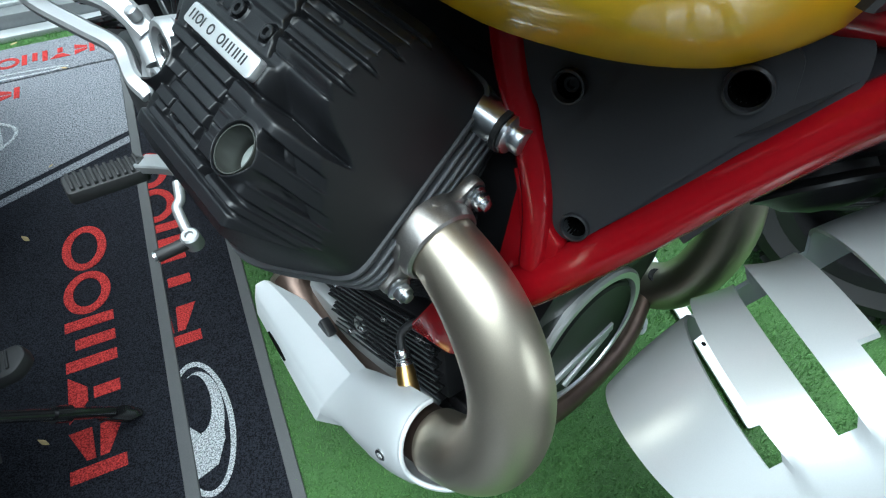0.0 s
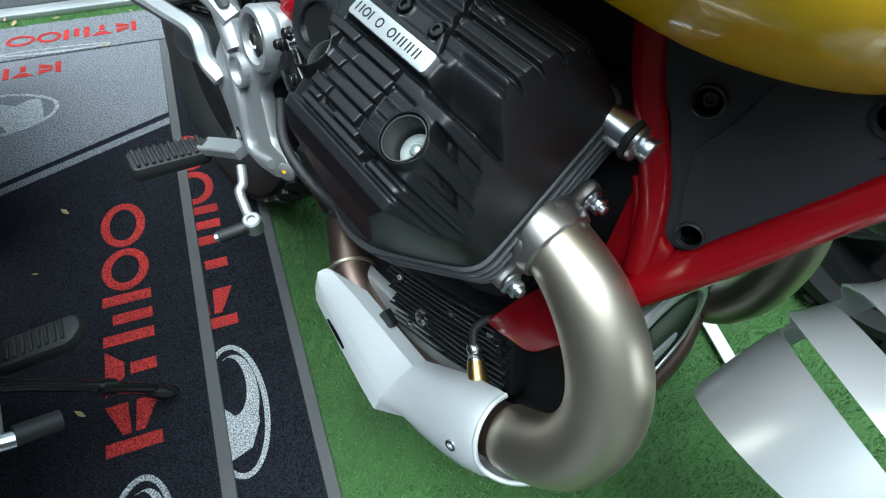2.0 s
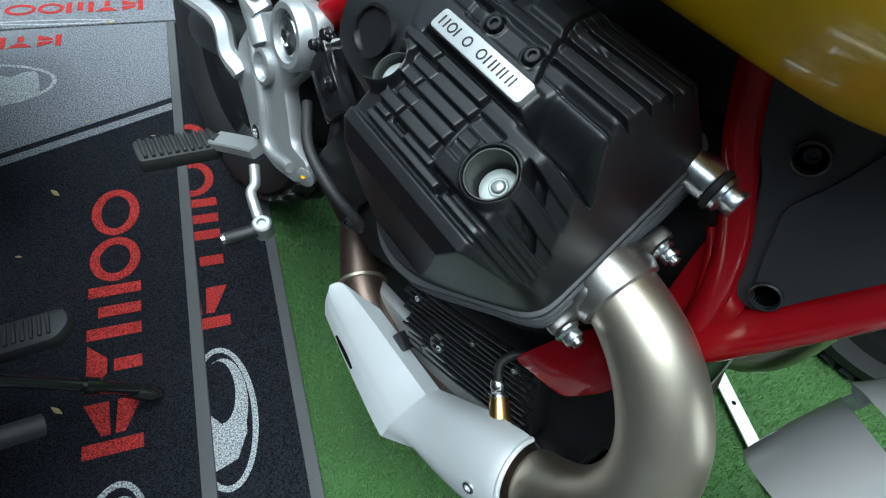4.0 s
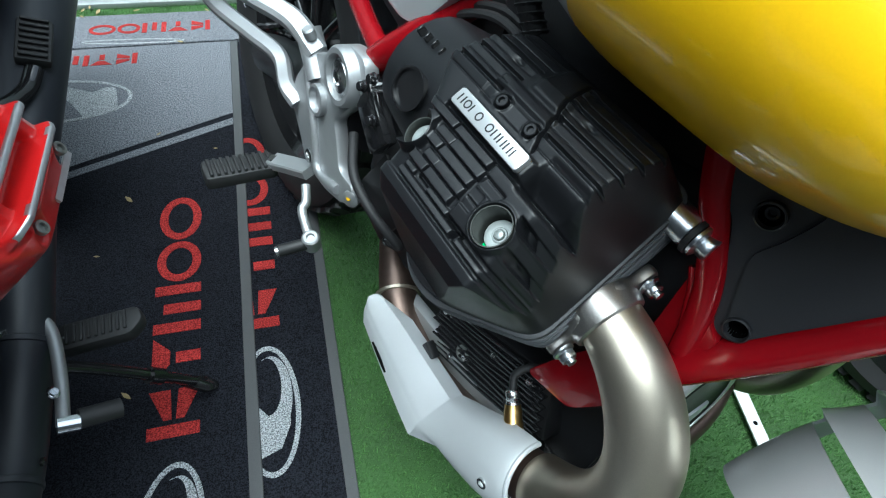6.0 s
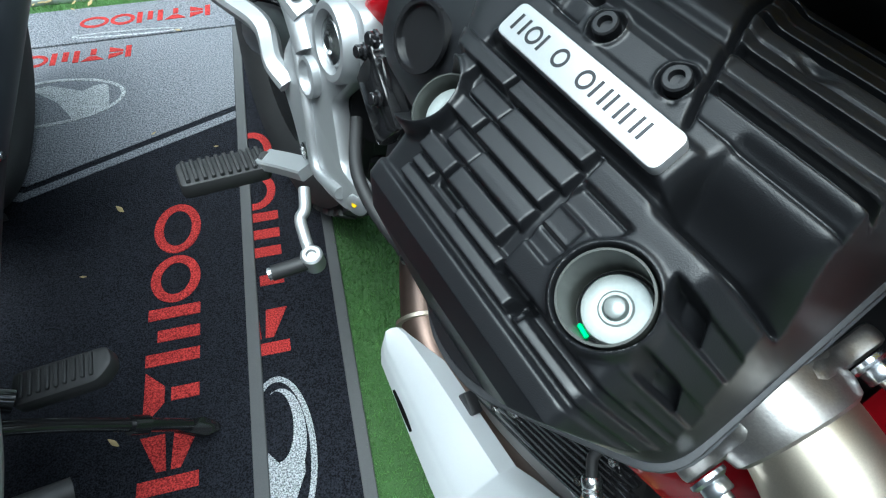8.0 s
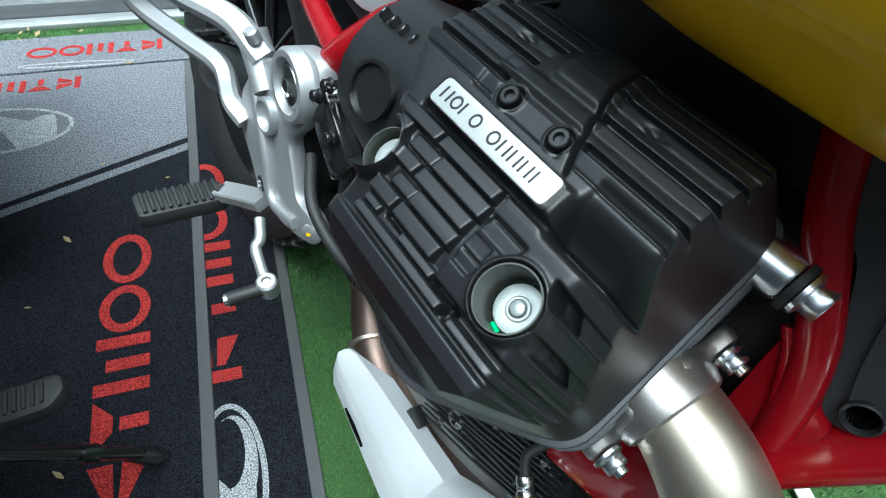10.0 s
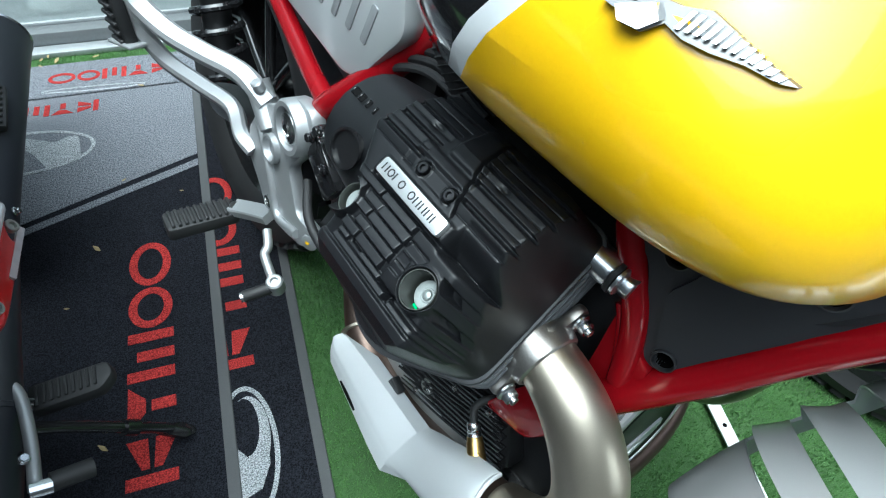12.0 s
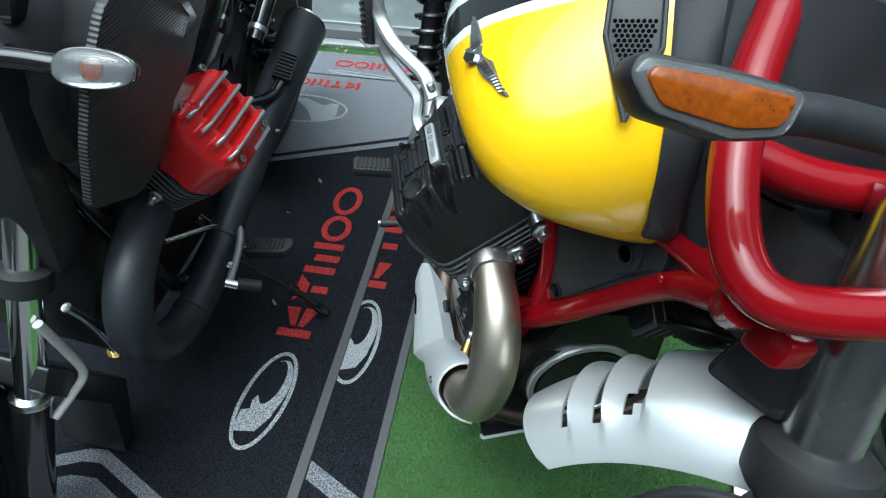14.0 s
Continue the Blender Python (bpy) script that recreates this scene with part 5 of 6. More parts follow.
def on_leg(t, side=0.0):
    """A point t below the clamp of the right leg, side towards the left one."""
    return LEG - AXIS * t + LV * side


fork = part("fork_leg", tube([on_leg(-0.14), on_leg(0.08)], 0.0272, 36, 1), STEEL, bike, "polished fork leg with a black dust seal")
part("dust_seal", lathe([(0.030, -0.006), (0.043, 0.0), (0.045, 0.006), (0.045, 0.034), (0.040, 0.042)], frame_of(on_leg(0.058), -AXIS), 32), RUBBER, fork)
part("slider", tube([on_leg(0.09), on_leg(0.50)], 0.0270, 28, 1), SILVER_PAINT, fork)
fork2 = part("fork_leg", tube([on_leg(-0.10, 0.2), on_leg(0.07, 0.2)], 0.0215, 24, 1), CHROME, bike)
part("slider", tube([on_leg(0.07, 0.2), on_leg(0.50, 0.2)], 0.0270, 24, 1), SILVER_PAINT, fork2)
YOKE = Matrix.Translation(on_leg(-0.24, 0.1) - 0.02 * FV) @ TURN.to_4x4() @ Matrix.Rotation(-RAKE, 4, 'Y')
part("lower_yoke", box((0.07, 0.22, 0.03), YOKE, 0.008), ENGINE, bike)
wheel(AXLE + 0.045 * FV + 0.030 * LV - 0.02 * UV, TURN, 0.315, 0.105, 0.235, bike, 8, 44)


def fender_mesh():
    """Mudguard: an arched shell round the wheel; its ribs rise like shingles and the slots between them are open."""
    ws = [-0.085 + 0.0048 * j for j in range(37)]
    slots = ((51.6, 55.6), (58.8, 60.9), (65.2, 67.0))
    rows = [31, 34, 37, 40, 43, 46, 48.5, 49.6, 50.7, 51.6, 52.7, 54.0, 55.6, 57.0, 58.2, 58.8, 59.4, 60.2, 60.9, 61.9, 63.2, 64.4, 65.2, 65.7, 66.4, 67.0, 68, 69.2, 70.5, 72, 73.5, 75, 76.3, 77.5, 78.4, 79]
    verts, bm = {}, bmesh.new()

    def lift(a):
        """Height of the ribs over the shell: each falls from its rear edge towards its front one."""
        for (_, b), (c, _), h in ((slots[1], slots[2], 0.008), (slots[0], slots[1], 0.009)):
            if b <= a <= c:
                return h * ((a - b) / (c - b)) ** 1.4
        if a <= slots[0][0]:
            return 0.010 * max(0.0, 1 - (slots[0][0] - a) / 9)
        return 0.0

    for i, a in enumerate(rows):
        for j, y in enumerate(ws):
            w = y / 0.087
            phi = a - 0.4 * w
            if a > 67:
                end = 78.0 - 3.2 * w - 0.8 * w ** 4 - 2.6 * (1 - math.sqrt(max(0.0, 1 - min(1.0, abs(w)) ** 12)))
                phi = 67 - 0.4 * w + (a - 67) / 12 * (end - 67 + 0.4 * w)
            phi = radians(phi)
            n = -math.sin(phi) * FV + math.cos(phi) * UV
            edge = min(1.0, max(0.0, (0.088 - y) / 0.022)) * min(1.0, max(0.0, (y + 0.085) / 0.012))
            grow = 0.0011 * max(0.0, 52 - max(a, 36)) * max(0.0, 1 - max(0.0, w) ** 2)
            r = 0.355 + grow - 0.030 * w * w - 0.024 * w ** 8 + lift(a) * edge * edge * (3 - 2 * edge)
            q = ARCH + Vector((-0.025, 0.014, 0.018)) + r * n - y * LV
            verts[i, j] = (bm.verts.new(q), bm.verts.new(q - 0.0032 * n))
    hole = set()
    for i in range(len(rows) - 1):
        a, b = rows[i], rows[i + 1]
        for k, (lo, hi) in enumerate(slots):
            if lo - 0.01 <= a and b <= hi + 0.01:
                first, last = -0.074, 0.071
                if k == 0:
                    first, last = (0.040, 0.066) if a > 53.5 else (-0.074, 0.060)
                hole |= {(i, j) for j in range(36) if ws[j] > first and ws[j + 1] < last + 0.003}
    for i in range(len(rows) - 1):
        for j in range(36):
            if (i, j) in hole:
                continue
            q = [(i, j), (i + 1, j), (i + 1, j + 1), (i, j + 1)]
            bm.faces.new([verts[k][0] for k in q])
            bm.faces.new([verts[k][1] for k in q[::-1]])
            for a, b, k in ((q[0], q[1], (i, j - 1)), (q[1], q[2], (i + 1, j)), (q[2], q[3], (i, j + 1)), (q[3], q[0], (i - 1, j))):
                if k in hole or not (0 <= k[0] < len(rows) - 1 and 0 <= k[1] < 36):
                    bm.faces.new((verts[b][0], verts[a][0], verts[a][1], verts[b][1]))
    bmesh.ops.delete(bm, geom=[v for v in bm.verts if not v.link_faces], context='VERTS')
    bmesh.ops.recalc_face_normals(bm, faces=bm.faces)
    return bm


part("front_mudguard", fender_mesh(), SILVER_PAINT, bike, "pale silver front mudguard with three slots")
part("fork_bracket", prism(round_poly([(-0.03, -0.03), (0.035, -0.035), (0.03, 0.03), (-0.02, 0.035)], 0.01), -0.006, 0.006, frame_of(on_leg(0.035, 0.0) - 0.050 * FV, LV), 0.003), GLOSS_BLACK, bike)
hose = part("brake_hose", tube([on_leg(0.10, -0.03) + 0.02 * FV, on_leg(0.125, -0.03) - 0.03 * FV, on_leg(0.165, -0.03) - 0.08 * FV, on_leg(0.23, -0.03) - 0.125 * FV, on_leg(0.32, -0.02) - 0.16 * FV], 0.0055, 10), RUBBER, bike)
part("clip", lathe([(0.010, -0.006), (0.010, 0.006)], frame_of(on_leg(0.125, -0.03) - 0.03 * FV, -FV), 14), RUBBER, hose)
# amber indicator on its stalk
IND = Matrix.Translation((0.248, -0.240, 1.021)) @ Matrix((Vector((0.188, 0.98, 0.06)).normalized(), Vector((-0.55, 0.05, 0.83)).normalized(), Vector((0.80, -0.18, 0.56)).normalized())).transposed().to_4x4()
ind = part("indicator", prism(round_poly([(-0.040, 0.004), (-0.028, -0.012), (0.012, -0.017), (0.036, -0.012), (0.041, 0.010), (0.0, 0.014), (-0.036, 0.014)], 0.006), -0.022, 0.004, IND, 0.004), DARK_PLASTIC, bike, "amber turn indicator on a black stalk")
part("lens_rim", prism(round_poly([(-0.039, 0.003), (-0.027, -0.011), (0.011, -0.016), (0.034, -0.011), (0.039, 0.008), (0.0, 0.011), (-0.035, 0.011)], 0.006), 0.0035, 0.0075, IND, 0.002), CLEAR, ind)
part("reflector", prism(round_poly([(-0.033, 0.003), (-0.024, -0.008), (0.011, -0.012), (0.030, -0.008), (0.034, 0.006), (0.0, 0.008), (-0.030, 0.008)], 0.005), 0.0040, 0.0095, IND, 0.002), AMBER, ind)
part("stalk", tube([IND @ Vector((0.034, 0.0, -0.008)), IND @ Vector((0.06, 0.002, -0.010)), IND @ Vector((0.12, 0.0, -0.02))], 0.010, 14), DARK_PLASTIC, ind)
# side stand
stand = part("side_stand", tube([(-0.28, 0.12, 0.26), (-0.30, 0.20, 0.16), (-0.32, 0.285, 0.075)], 0.013, 12), ENGINE, bike)
part("foot", box((0.07, 0.05, 0.008), pose(-0.32, 0.29, 0.068, -12, 0, 0), 0.003), ENGINE, stand)

# ---- wheel of a machine that stands beyond on the turf ----
far_wheel = thing("scooter", Matrix.Translation((0.80, 0.06, 0.0)) @ Matrix.Rotation(radians(-62), 4, 'Z'), "black scooter beyond on the turf with only its wheel showing", "scooter")
wheel((0.0, 0.0, 0.262), None, 0.262, 0.10, 0.178, far_wheel, 5, 40)

# ---- second motorcycle, black and red, seen from its left side ----
BIKE2 = Matrix.Translation((-0.865, 0.10, 0)) @ Matrix.Rotation(radians(-90), 4, 'Z') @ Matrix.Rotation(radians(-12), 4, 'X')
dark = thing("motorcycle", BIKE2, "matt black roadster motorcycle with red ribbed rocker covers", "motorcycle")
CYL2 = Matrix(((1, 0, 0, 0), (0, -R2, R2, 0), (0, R2, R2, 0), (0, 0, 0, 1)))  # ahead, towards the spine, along the left cylinder


def cyl2(u, s, a):
    return CYL2 @ Vector((u, s, a))


OUT2 = [(-0.012, 0.300), (-0.016, 0.415), (-0.165, 0.425), (-0.180, 0.290), (-0.150, 0.262), (-0.050, 0.262)]


def red_relief(U, S):
    top = np.interp(S, [0.25, 0.275, 0.300, 0.33, 0.40, 0.43], [0.66, 0.690, 0.709, 0.712, 0.712, 0.700])
    top = top - 2.2 * np.maximum(0, U + 0.050) ** 1.25 - 0.5 * np.maximum(0, -0.150 - U)
    for k, s in enumerate((0.391, 0.364, 0.338, 0.311)):
        top = top + 0.014 * pad(U, S, -0.172, -0.034, s - 0.0040, s + 0.0040, 0.0006)
    for s in (0.350, 0.324, 0.377):
        top = top - 0.012 * pad(U, S, -0.140, -0.062, s - 0.0050, s + 0.0050, 0.0008)
    for u, s in ((-0.139, 0.415), (-0.053, 0.402), (-0.064, 0.292), (-0.155, 0.292)):
        r = np.hypot(U - u, S - s)
        top = top - 0.006 / (1 + np.exp((r - 0.011) / 0.0008))
    d = edge_distance(U, S, OUT2)
    return soft_min(top, 0.622 + 6.0 * d, 0.004), d


def red_mesh():
    nu, ns = 170, 170
    u, s = np.linspace(-0.184, -0.008, nu), np.linspace(0.256, 0.43, ns)
    U, S = np.meshgrid(u, s, indexing="ij")
    H, d = red_relief(U, S)
    bm = bmesh.new()
    grid = {}
    for i in range(nu):
        for j in range(ns):
            if d[i, j] > -0.0008:
                grid[i, j] = bm.verts.new(cyl2(U[i, j], S[i, j], max(H[i, j], 0.612)))
    for i in range(nu - 1):
        for j in range(ns - 1):
            q = [(i, j), (i + 1, j), (i + 1, j + 1), (i, j + 1)]
            if all(k in grid for k in q):
                f = bm.faces.new([grid[k] for k in q])
                s0 = (S[i, j] + S[i + 1, j + 1]) / 2
                hi = min(H[k] for k in q)
                base = np.interp(s0, [0.25, 0.275, 0.300, 0.33, 0.40, 0.43], [0.66, 0.690, 0.709, 0.712, 0.712, 0.700]) - 2.2 * max(0, U[i, j] + 0.050) ** 1.25
                f.material_index = 1 if hi > base + 0.0088 and any(abs(s0 - q0) < 0.0036 for q0 in (0.391, 0.364, 0.338, 0.311)) else 0
    bmesh.ops.recalc_face_normals(bm, faces=bm.faces)
    return bm


red = part("rocker_cover", red_mesh(), [RED_COVER, FIN_EDGE], dark, "red rocker cover with bare aluminium fin edges")
for u, s in ((-0.139, 0.415), (-0.053, 0.402), (-0.064, 0.292), (-0.155, 0.292)):
    part("screw", capscrew(cyl2(u, s, 0.700), cyl2(0, 0, 1), 0.0062, 0.005), ALLOY_GREY, red)
part("marking", prism(round_poly([(-0.165, 0.2775), (-0.105, 0.2775), (-0.105, 0.2835), (-0.165, 0.2835)], 0.001), 0.694, 0.697, CYL2), FIN_EDGE, red)
head2 = part("cylinder_head", loft([[cyl2(x, y, a) for x, y in round_poly([(-0.095 + (x + 0.095) * k, 0.345 + (y - 0.345) * k) for x, y in OUT2], 0.02)] for a, k in ((0.35, 0.7), (0.61, 0.75))]), ENGINE, dark)
for k in range(12):
    a = 0.606 - 0.0115 * k
    w = 1.0 - 0.004 * k
    part("cooling_fin", prism(round_poly([(-0.095 + (x + 0.095) * w, 0.345 + (y - 0.345) * w) for x, y in OUT2], 0.018), a, a + 0.0032, CYL2, 0.001, 1), GREY_EDGE if k < 9 else ENGINE, head2)
part("flange_nut", hexbolt(cyl2(-0.004, 0.325, 0.575), (1, 0, 0), 0.014, 0.012, stud=0.008), ZINC, head2)
part("right_cylinder", tube([(-0.09, -0.1, 0.55), (-0.09, -0.27, 0.72)], 0.085, 24, 1), ENGINE, dark)
HEAD2 = [(0.0, 0.165, 0.600), (0.060, 0.176, 0.604), (0.118, 0.190, 0.584), (0.156, 0.20, 0.530), (0.144, 0.20, 0.448), (0.085, 0.20, 0.370), (0.01, 0.20, 0.335), (-0.07, 0.20, 0.345), (-0.16, 0.197, 0.375), (-0.26, 0.188, 0.395), (-0.42, 0.175, 0.424)]
hp = part("exhaust_header", tube(HEAD2, 0.034, 30, 8), HEADER_BLACK, dark, "matt black exhaust header")
for q, d in (((0.0, 0.20, 0.336), (-1, 0, 0.05)), ((-0.16, 0.197, 0.375), (-1, 0, 0.25))):
    part("pipe_band", lathe([(0.0342, -0.004), (0.036, -0.003), (0.036, 0.003), (0.0342, 0.004)], frame_of(q, d), 30), HEADER_BLACK, hp)
for q in ((-0.02, 0.232, 0.350), (-0.10, 0.230, 0.365)):
    part("rivet", lathe([(0.005, 0), (0.005, 0.003), (0.003, 0.004)], frame_of(q, (0, 1, 0.1)), 12), GLOSS_BLACK, hp)
sil = part("silencer", tube([(-0.40, 0.176, 0.420, 0.034), (-0.47, 0.168, 0.436, 0.040), (-0.56, 0.160, 0.454, 0.047), (-0.75, 0.150, 0.489, 0.054), (-0.805, 0.148, 0.500, 0.0560)], 0.05, 40), HEADER_BLACK, dark, "matt black tapered silencer")
part("end_cap", lathe([(0.0565, -0.004), (0.0575, 0.0), (0.0545, 0.003), (0.0525, -0.004), (0.0515, -0.03), (0, -0.032)], frame_of((-0.807, 0.148, 0.5005), (-0.975, 0.02, 0.20)), 40), STEEL, sil)
# carbon-look tank and air box
body2 = part("fuel_tank", loft([[(x, w * c, z0 + (z1 - z0) * t) for c, t in ((-0.5, 0), (-0.97, 0.0), (-1, 0.06), (-1, 0.6), (-0.75, 0.9), (-0.3, 1), (0.3, 1), (0.75, 0.9), (1, 0.6), (1, 0.06), (0.97, 0.0), (0.5, 0))] for x, w, z0, z1 in ((0.130, 0.12, 0.80, 0.90), (0.10, 0.15, 0.780, 0.97), (0.02, 0.185, 0.780, 1.03), (-0.06, 0.195, 0.830, 1.05), (-0.10, 0.190, 0.860, 1.03), (-0.16, 0.16, 0.87, 1.0), (-0.30, 0.10, 0.87, 0.96))]), GLOSS_DARK, dark, "black fuel tank with carbon-look shrouds")
SHROUD = round_poly([(0.172, 0.794), (0.150, 0.870), (0.118, 0.935), (0.070, 0.990), (-0.02, 1.010), (-0.10, 0.980), (-0.150, 0.900), (-0.112, 0.865), (-0.082, 0.832), (-0.026, 0.809), (0.010, 0.748), (0.088, 0.740)], 0.012)
for side in (1, -1):
    part("shroud", prism(SHROUD, 0.206, 0.217, Matrix(((1, 0, 0, 0), (0, 0, side, 0), (0, 1, 0, 0), (0, 0, 0, 1))), 0.0015, 2), CARBON, body2, "black ribbed carbon-look shroud")
    part("shroud_back", prism([(-0.02 + 0.62 * (x + 0.02), 0.87 + 0.90 * (z - 0.87)) for x, z in SHROUD], 0.150, 0.207, Matrix(((1, 0, 0, 0), (0, 0, side, 0), (0, 1, 0, 0), (0, 0, 0, 1))), 0.006, 2), ENGINE, body2)
part("emblem", prism(round_poly([(-0.085, 0.925), (-0.070, 0.955), (-0.050, 0.96), (-0.068, 0.935), (-0.045, 0.915), (-0.075, 0.918)], 0.002), 0.0, 0.004, Matrix.Translation((-0.02, 0.217, -0.03)) @ Matrix(((1, 0, 0, 0), (0, 0, 1, 0), (0, 1, 0, 0), (0, 0, 0, 1)))), CHROME, body2)
part("seat", loft([[(x, w * c, z + h * (1 - c ** 4)) for c in (-1, -0.7, -0.3, 0.3, 0.7, 1)] + [(x, w, z - 0.05), (x, -w, z - 0.05)] for x, w, z, h in ((-0.26, 0.12, 0.86, 0.04), (-0.5, 0.13, 0.82, 0.04), (-0.9, 0.12, 0.86, 0.05))]), RUBBER, dark)
part("side_cover", prism(round_poly([(-0.20, 0.66), (-0.42, 0.66), (-0.45, 0.84), (-0.22, 0.87)], 0.03), 0.08, 0.13, Matrix(((1, 0, 0, 0), (0, 0, 1, 0), (0, 1, 0, 0), (0, 0, 0, 1))), 0.01), GLOSS_BLACK, dark)
part("engine", prism(round_poly([(-0.35, 0.28), (0.10, 0.28), (0.14, 0.46), (0.05, 0.62), (-0.35, 0.62)], 0.04), -0.13, 0.12, Matrix(((1, 0, 0, 0), (0, 0, 1, 0), (0, 1, 0, 0), (0, 0, 0, 1))), 0.012), ENGINE, dark)
part("swing_arm", tube([(-0.36, 0.12, 0.42), (-0.6, 0.12, 0.37), (-0.85, 0.10, 0.33)], 0.035, 14), ENGINE, dark)
shock2 = part("shock_absorber", tube([(-0.70, 0.085, 0.42), (-0.60, 0.085, 0.74)], 0.02, 14, 1), ENGINE, dark)
part("spring", tube([Vector((-0.69 + 0.09 * k / 72, 0.085 + 0.033 * math.cos(k * 2 * math.pi / 12), 0.45 + 0.27 * k / 72)) + Vector((0.033 * math.sin(k * 2 * math.pi / 12), 0, 0)) for k in range(73)], 0.006, 8, 1), GLOSS_BLACK, shock2)
part("reservoir", tube([(-0.44, 0.16, 0.66), (-0.52, 0.16, 0.72)], 0.017, 18, 1), GLOSS_BLACK, dark)
part("reservoir_band", lathe([(0.0175, -0.006), (0.019, -0.005), (0.019, 0.005), (0.0175, 0.006)], frame_of((-0.46, 0.16, 0.675), (-0.8, 0, 0.6)), 20), FIN_EDGE, dark)
wheel((-0.86, 0.0, 0.325), None, 0.325, 0.14, 0.215, dark, 6, 8)
wheel((0.55, 0.0, 0.325), None, 0.325, 0.11, 0.23, dark, 6, 8)
# passenger peg by the silencer
pp2 = part("passenger_peg", box((0.080, 0.046, 0.018), pose(-0.587, 0.173, 0.515, -8, 14, 4), 0.005), RUBBER, dark, "black rubber passenger peg")
for k in range(7):
    part("rib", box((0.005, 0.036, 0.005), pose(-0.587, 0.173, 0.515, -8, 14, 4) @ pose(-0.033 + 0.011 * k, 0, 0.0115), 0.001, 1), RUBBER, pp2)
part("peg_bracket", tube([(-0.540, 0.178, 0.503), (-0.50, 0.172, 0.494), (-0.45, 0.150, 0.50), (-0.38, 0.13, 0.54)], 0.013, 12, flat=0.7), GLOSS_BLACK, dark)
part("bracket_bolt", hexbolt((-0.435, 0.207, 0.448), (0, 0.9, 0.3), 0.009, 0.008), ZINC, dark)
# rider peg, gear lever and stand
PEG2 = Matrix.Translation((-0.222, 0.268, 0.302)) @ Matrix.Rotation(radians(97), 4, 'Z') @ Matrix.Rotation(radians(-16), 4, 'Y')
pg2 = part("footpeg", prism(round_poly([(-0.055, -0.022), (0.040, -0.024), (0.058, -0.004), (0.052, 0.020), (-0.055, 0.022)], 0.010), -0.014, 0.010, PEG2, 0.005), PEG_RUBBER, dark, "ribbed black rubber footpeg")
for k in range(9):
    part("rib", box((0.0045, 0.030, 0.004), PEG2 @ pose(-0.042 + 0.0095 * k, 0, 0.0115), 0.001, 1), PEG_RUBBER, pg2)
part("peg_mount", tube([(-0.20, 0.22, 0.30), (-0.20, 0.18, 0.32), (-0.20, 0.12, 0.36)], 0.014, 12), GLOSS_BLACK, dark)
lev = part("gear_lever", tube([(-0.190, 0.190, 0.392), (-0.184, 0.216, 0.392), (-0.16, 0.232, 0.392), (-0.10, 0.248, 0.393), (-0.041, 0.258, 0.394)], 0.0075, 12), CAST, dark, "aluminium gear lever with a rubber tip")
part("arm", tube([(-0.235, 0.175, 0.41), (-0.20, 0.195, 0.400), (-0.184, 0.216, 0.392)], 0.008, 10), CAST, lev)
part("bend", lathe([(0.010, -0.01), (0.010, 0.012), (0.007, 0.014)], frame_of((-0.042, 0.262, 0.394), (-0.2, 0.95, -0.2)), 16), CHROME, lev)
part("tip", tube([(-0.048, 0.272, 0.392), (-0.062, 0.312, 0.382)], 0.0115, 16, 1), RUBBER, lev)
part("stud", hexbolt((-0.075, 0.246, 0.405), (0, 0.3, 0.9), 0.009, 0.007), ZINC, lev)
part("link_rod", tube([(-0.21, 0.20, 0.36), (-0.14, 0.18, 0.42), (-0.05, 0.14, 0.46)], 0.005, 10), STEEL, lev)
st2 = part("side_stand", tube([(-0.165, 0.215, 0.310), (-0.178, 0.259, 0.272), (-0.195, 0.325, 0.208), (-0.212, 0.385, 0.145)], 0.0088, 14), GLOSS_BLACK, dark, "black steel side stand resting on the mat")
part("foot", prism(round_poly([(-0.036, -0.006), (0.010, -0.016), (0.036, -0.006), (0.036, 0.006), (0.010, 0.016), (-0.036, 0.006)], 0.005), -0.004, 0.005, Matrix.Translation((-0.214, 0.393, 0.128)) @ Matrix.Rotation(radians(100), 4, 'Z') @ Matrix.Rotation(radians(37), 4, 'Y'), 0.002), GLOSS_BLACK, st2)
part("collar", lathe([(0.013, -0.012), (0.013, 0.012)], frame_of((-0.196, 0.330, 0.203), (-0.2, 0.65, -0.65)), 16), GLOSS_BLACK, st2)
part("frame_down_tube", tube([(0.10, 0.10, 0.78), (0.02, 0.14, 0.50), (-0.08, 0.15, 0.31), (-0.35, 0.14, 0.32)], 0.016, 14), GLOSS_BLACK, dark)
# fork, hoses, lower shield
FK = Vector((0.266, 0.09, 0.425))
fd = Vector((-0.387, 0.0, 0.922))
fk = part("fork_leg", tube([FK, FK + fd * 0.64], 0.0215, 28, 1), CHROME, dark, "chrome fork leg with black slider")
part("gaiter_ring", lathe([(0.026, -0.02), (0.034, -0.014), (0.034, 0.016), (0.028, 0.02)], frame_of(FK + fd * 0.215, fd), 28), RUBBER, fk)
part("slider", tube([FK - fd * 0.42, FK + fd * 0.005], 0.0275, 26, 1), GLOSS_BLACK, fk)
part("seal", lathe([(0.0285, 0), (0.0295, 0.006), (0.0285, 0.012)], frame_of(FK, fd), 26), STEEL, fk)
fk2 = part("fork_leg", tube([FK - Vector((0, 0.19, 0)), FK + fd * 0.64 - Vector((0, 0.19, 0))], 0.0215, 20, 1), CHROME, dark)
part("slider", tube([FK - fd * 0.42 - Vector((0, 0.19, 0)), FK + fd * 0.005 - Vector((0, 0.19, 0))], 0.0275, 20, 1), GLOSS_BLACK, fk2)
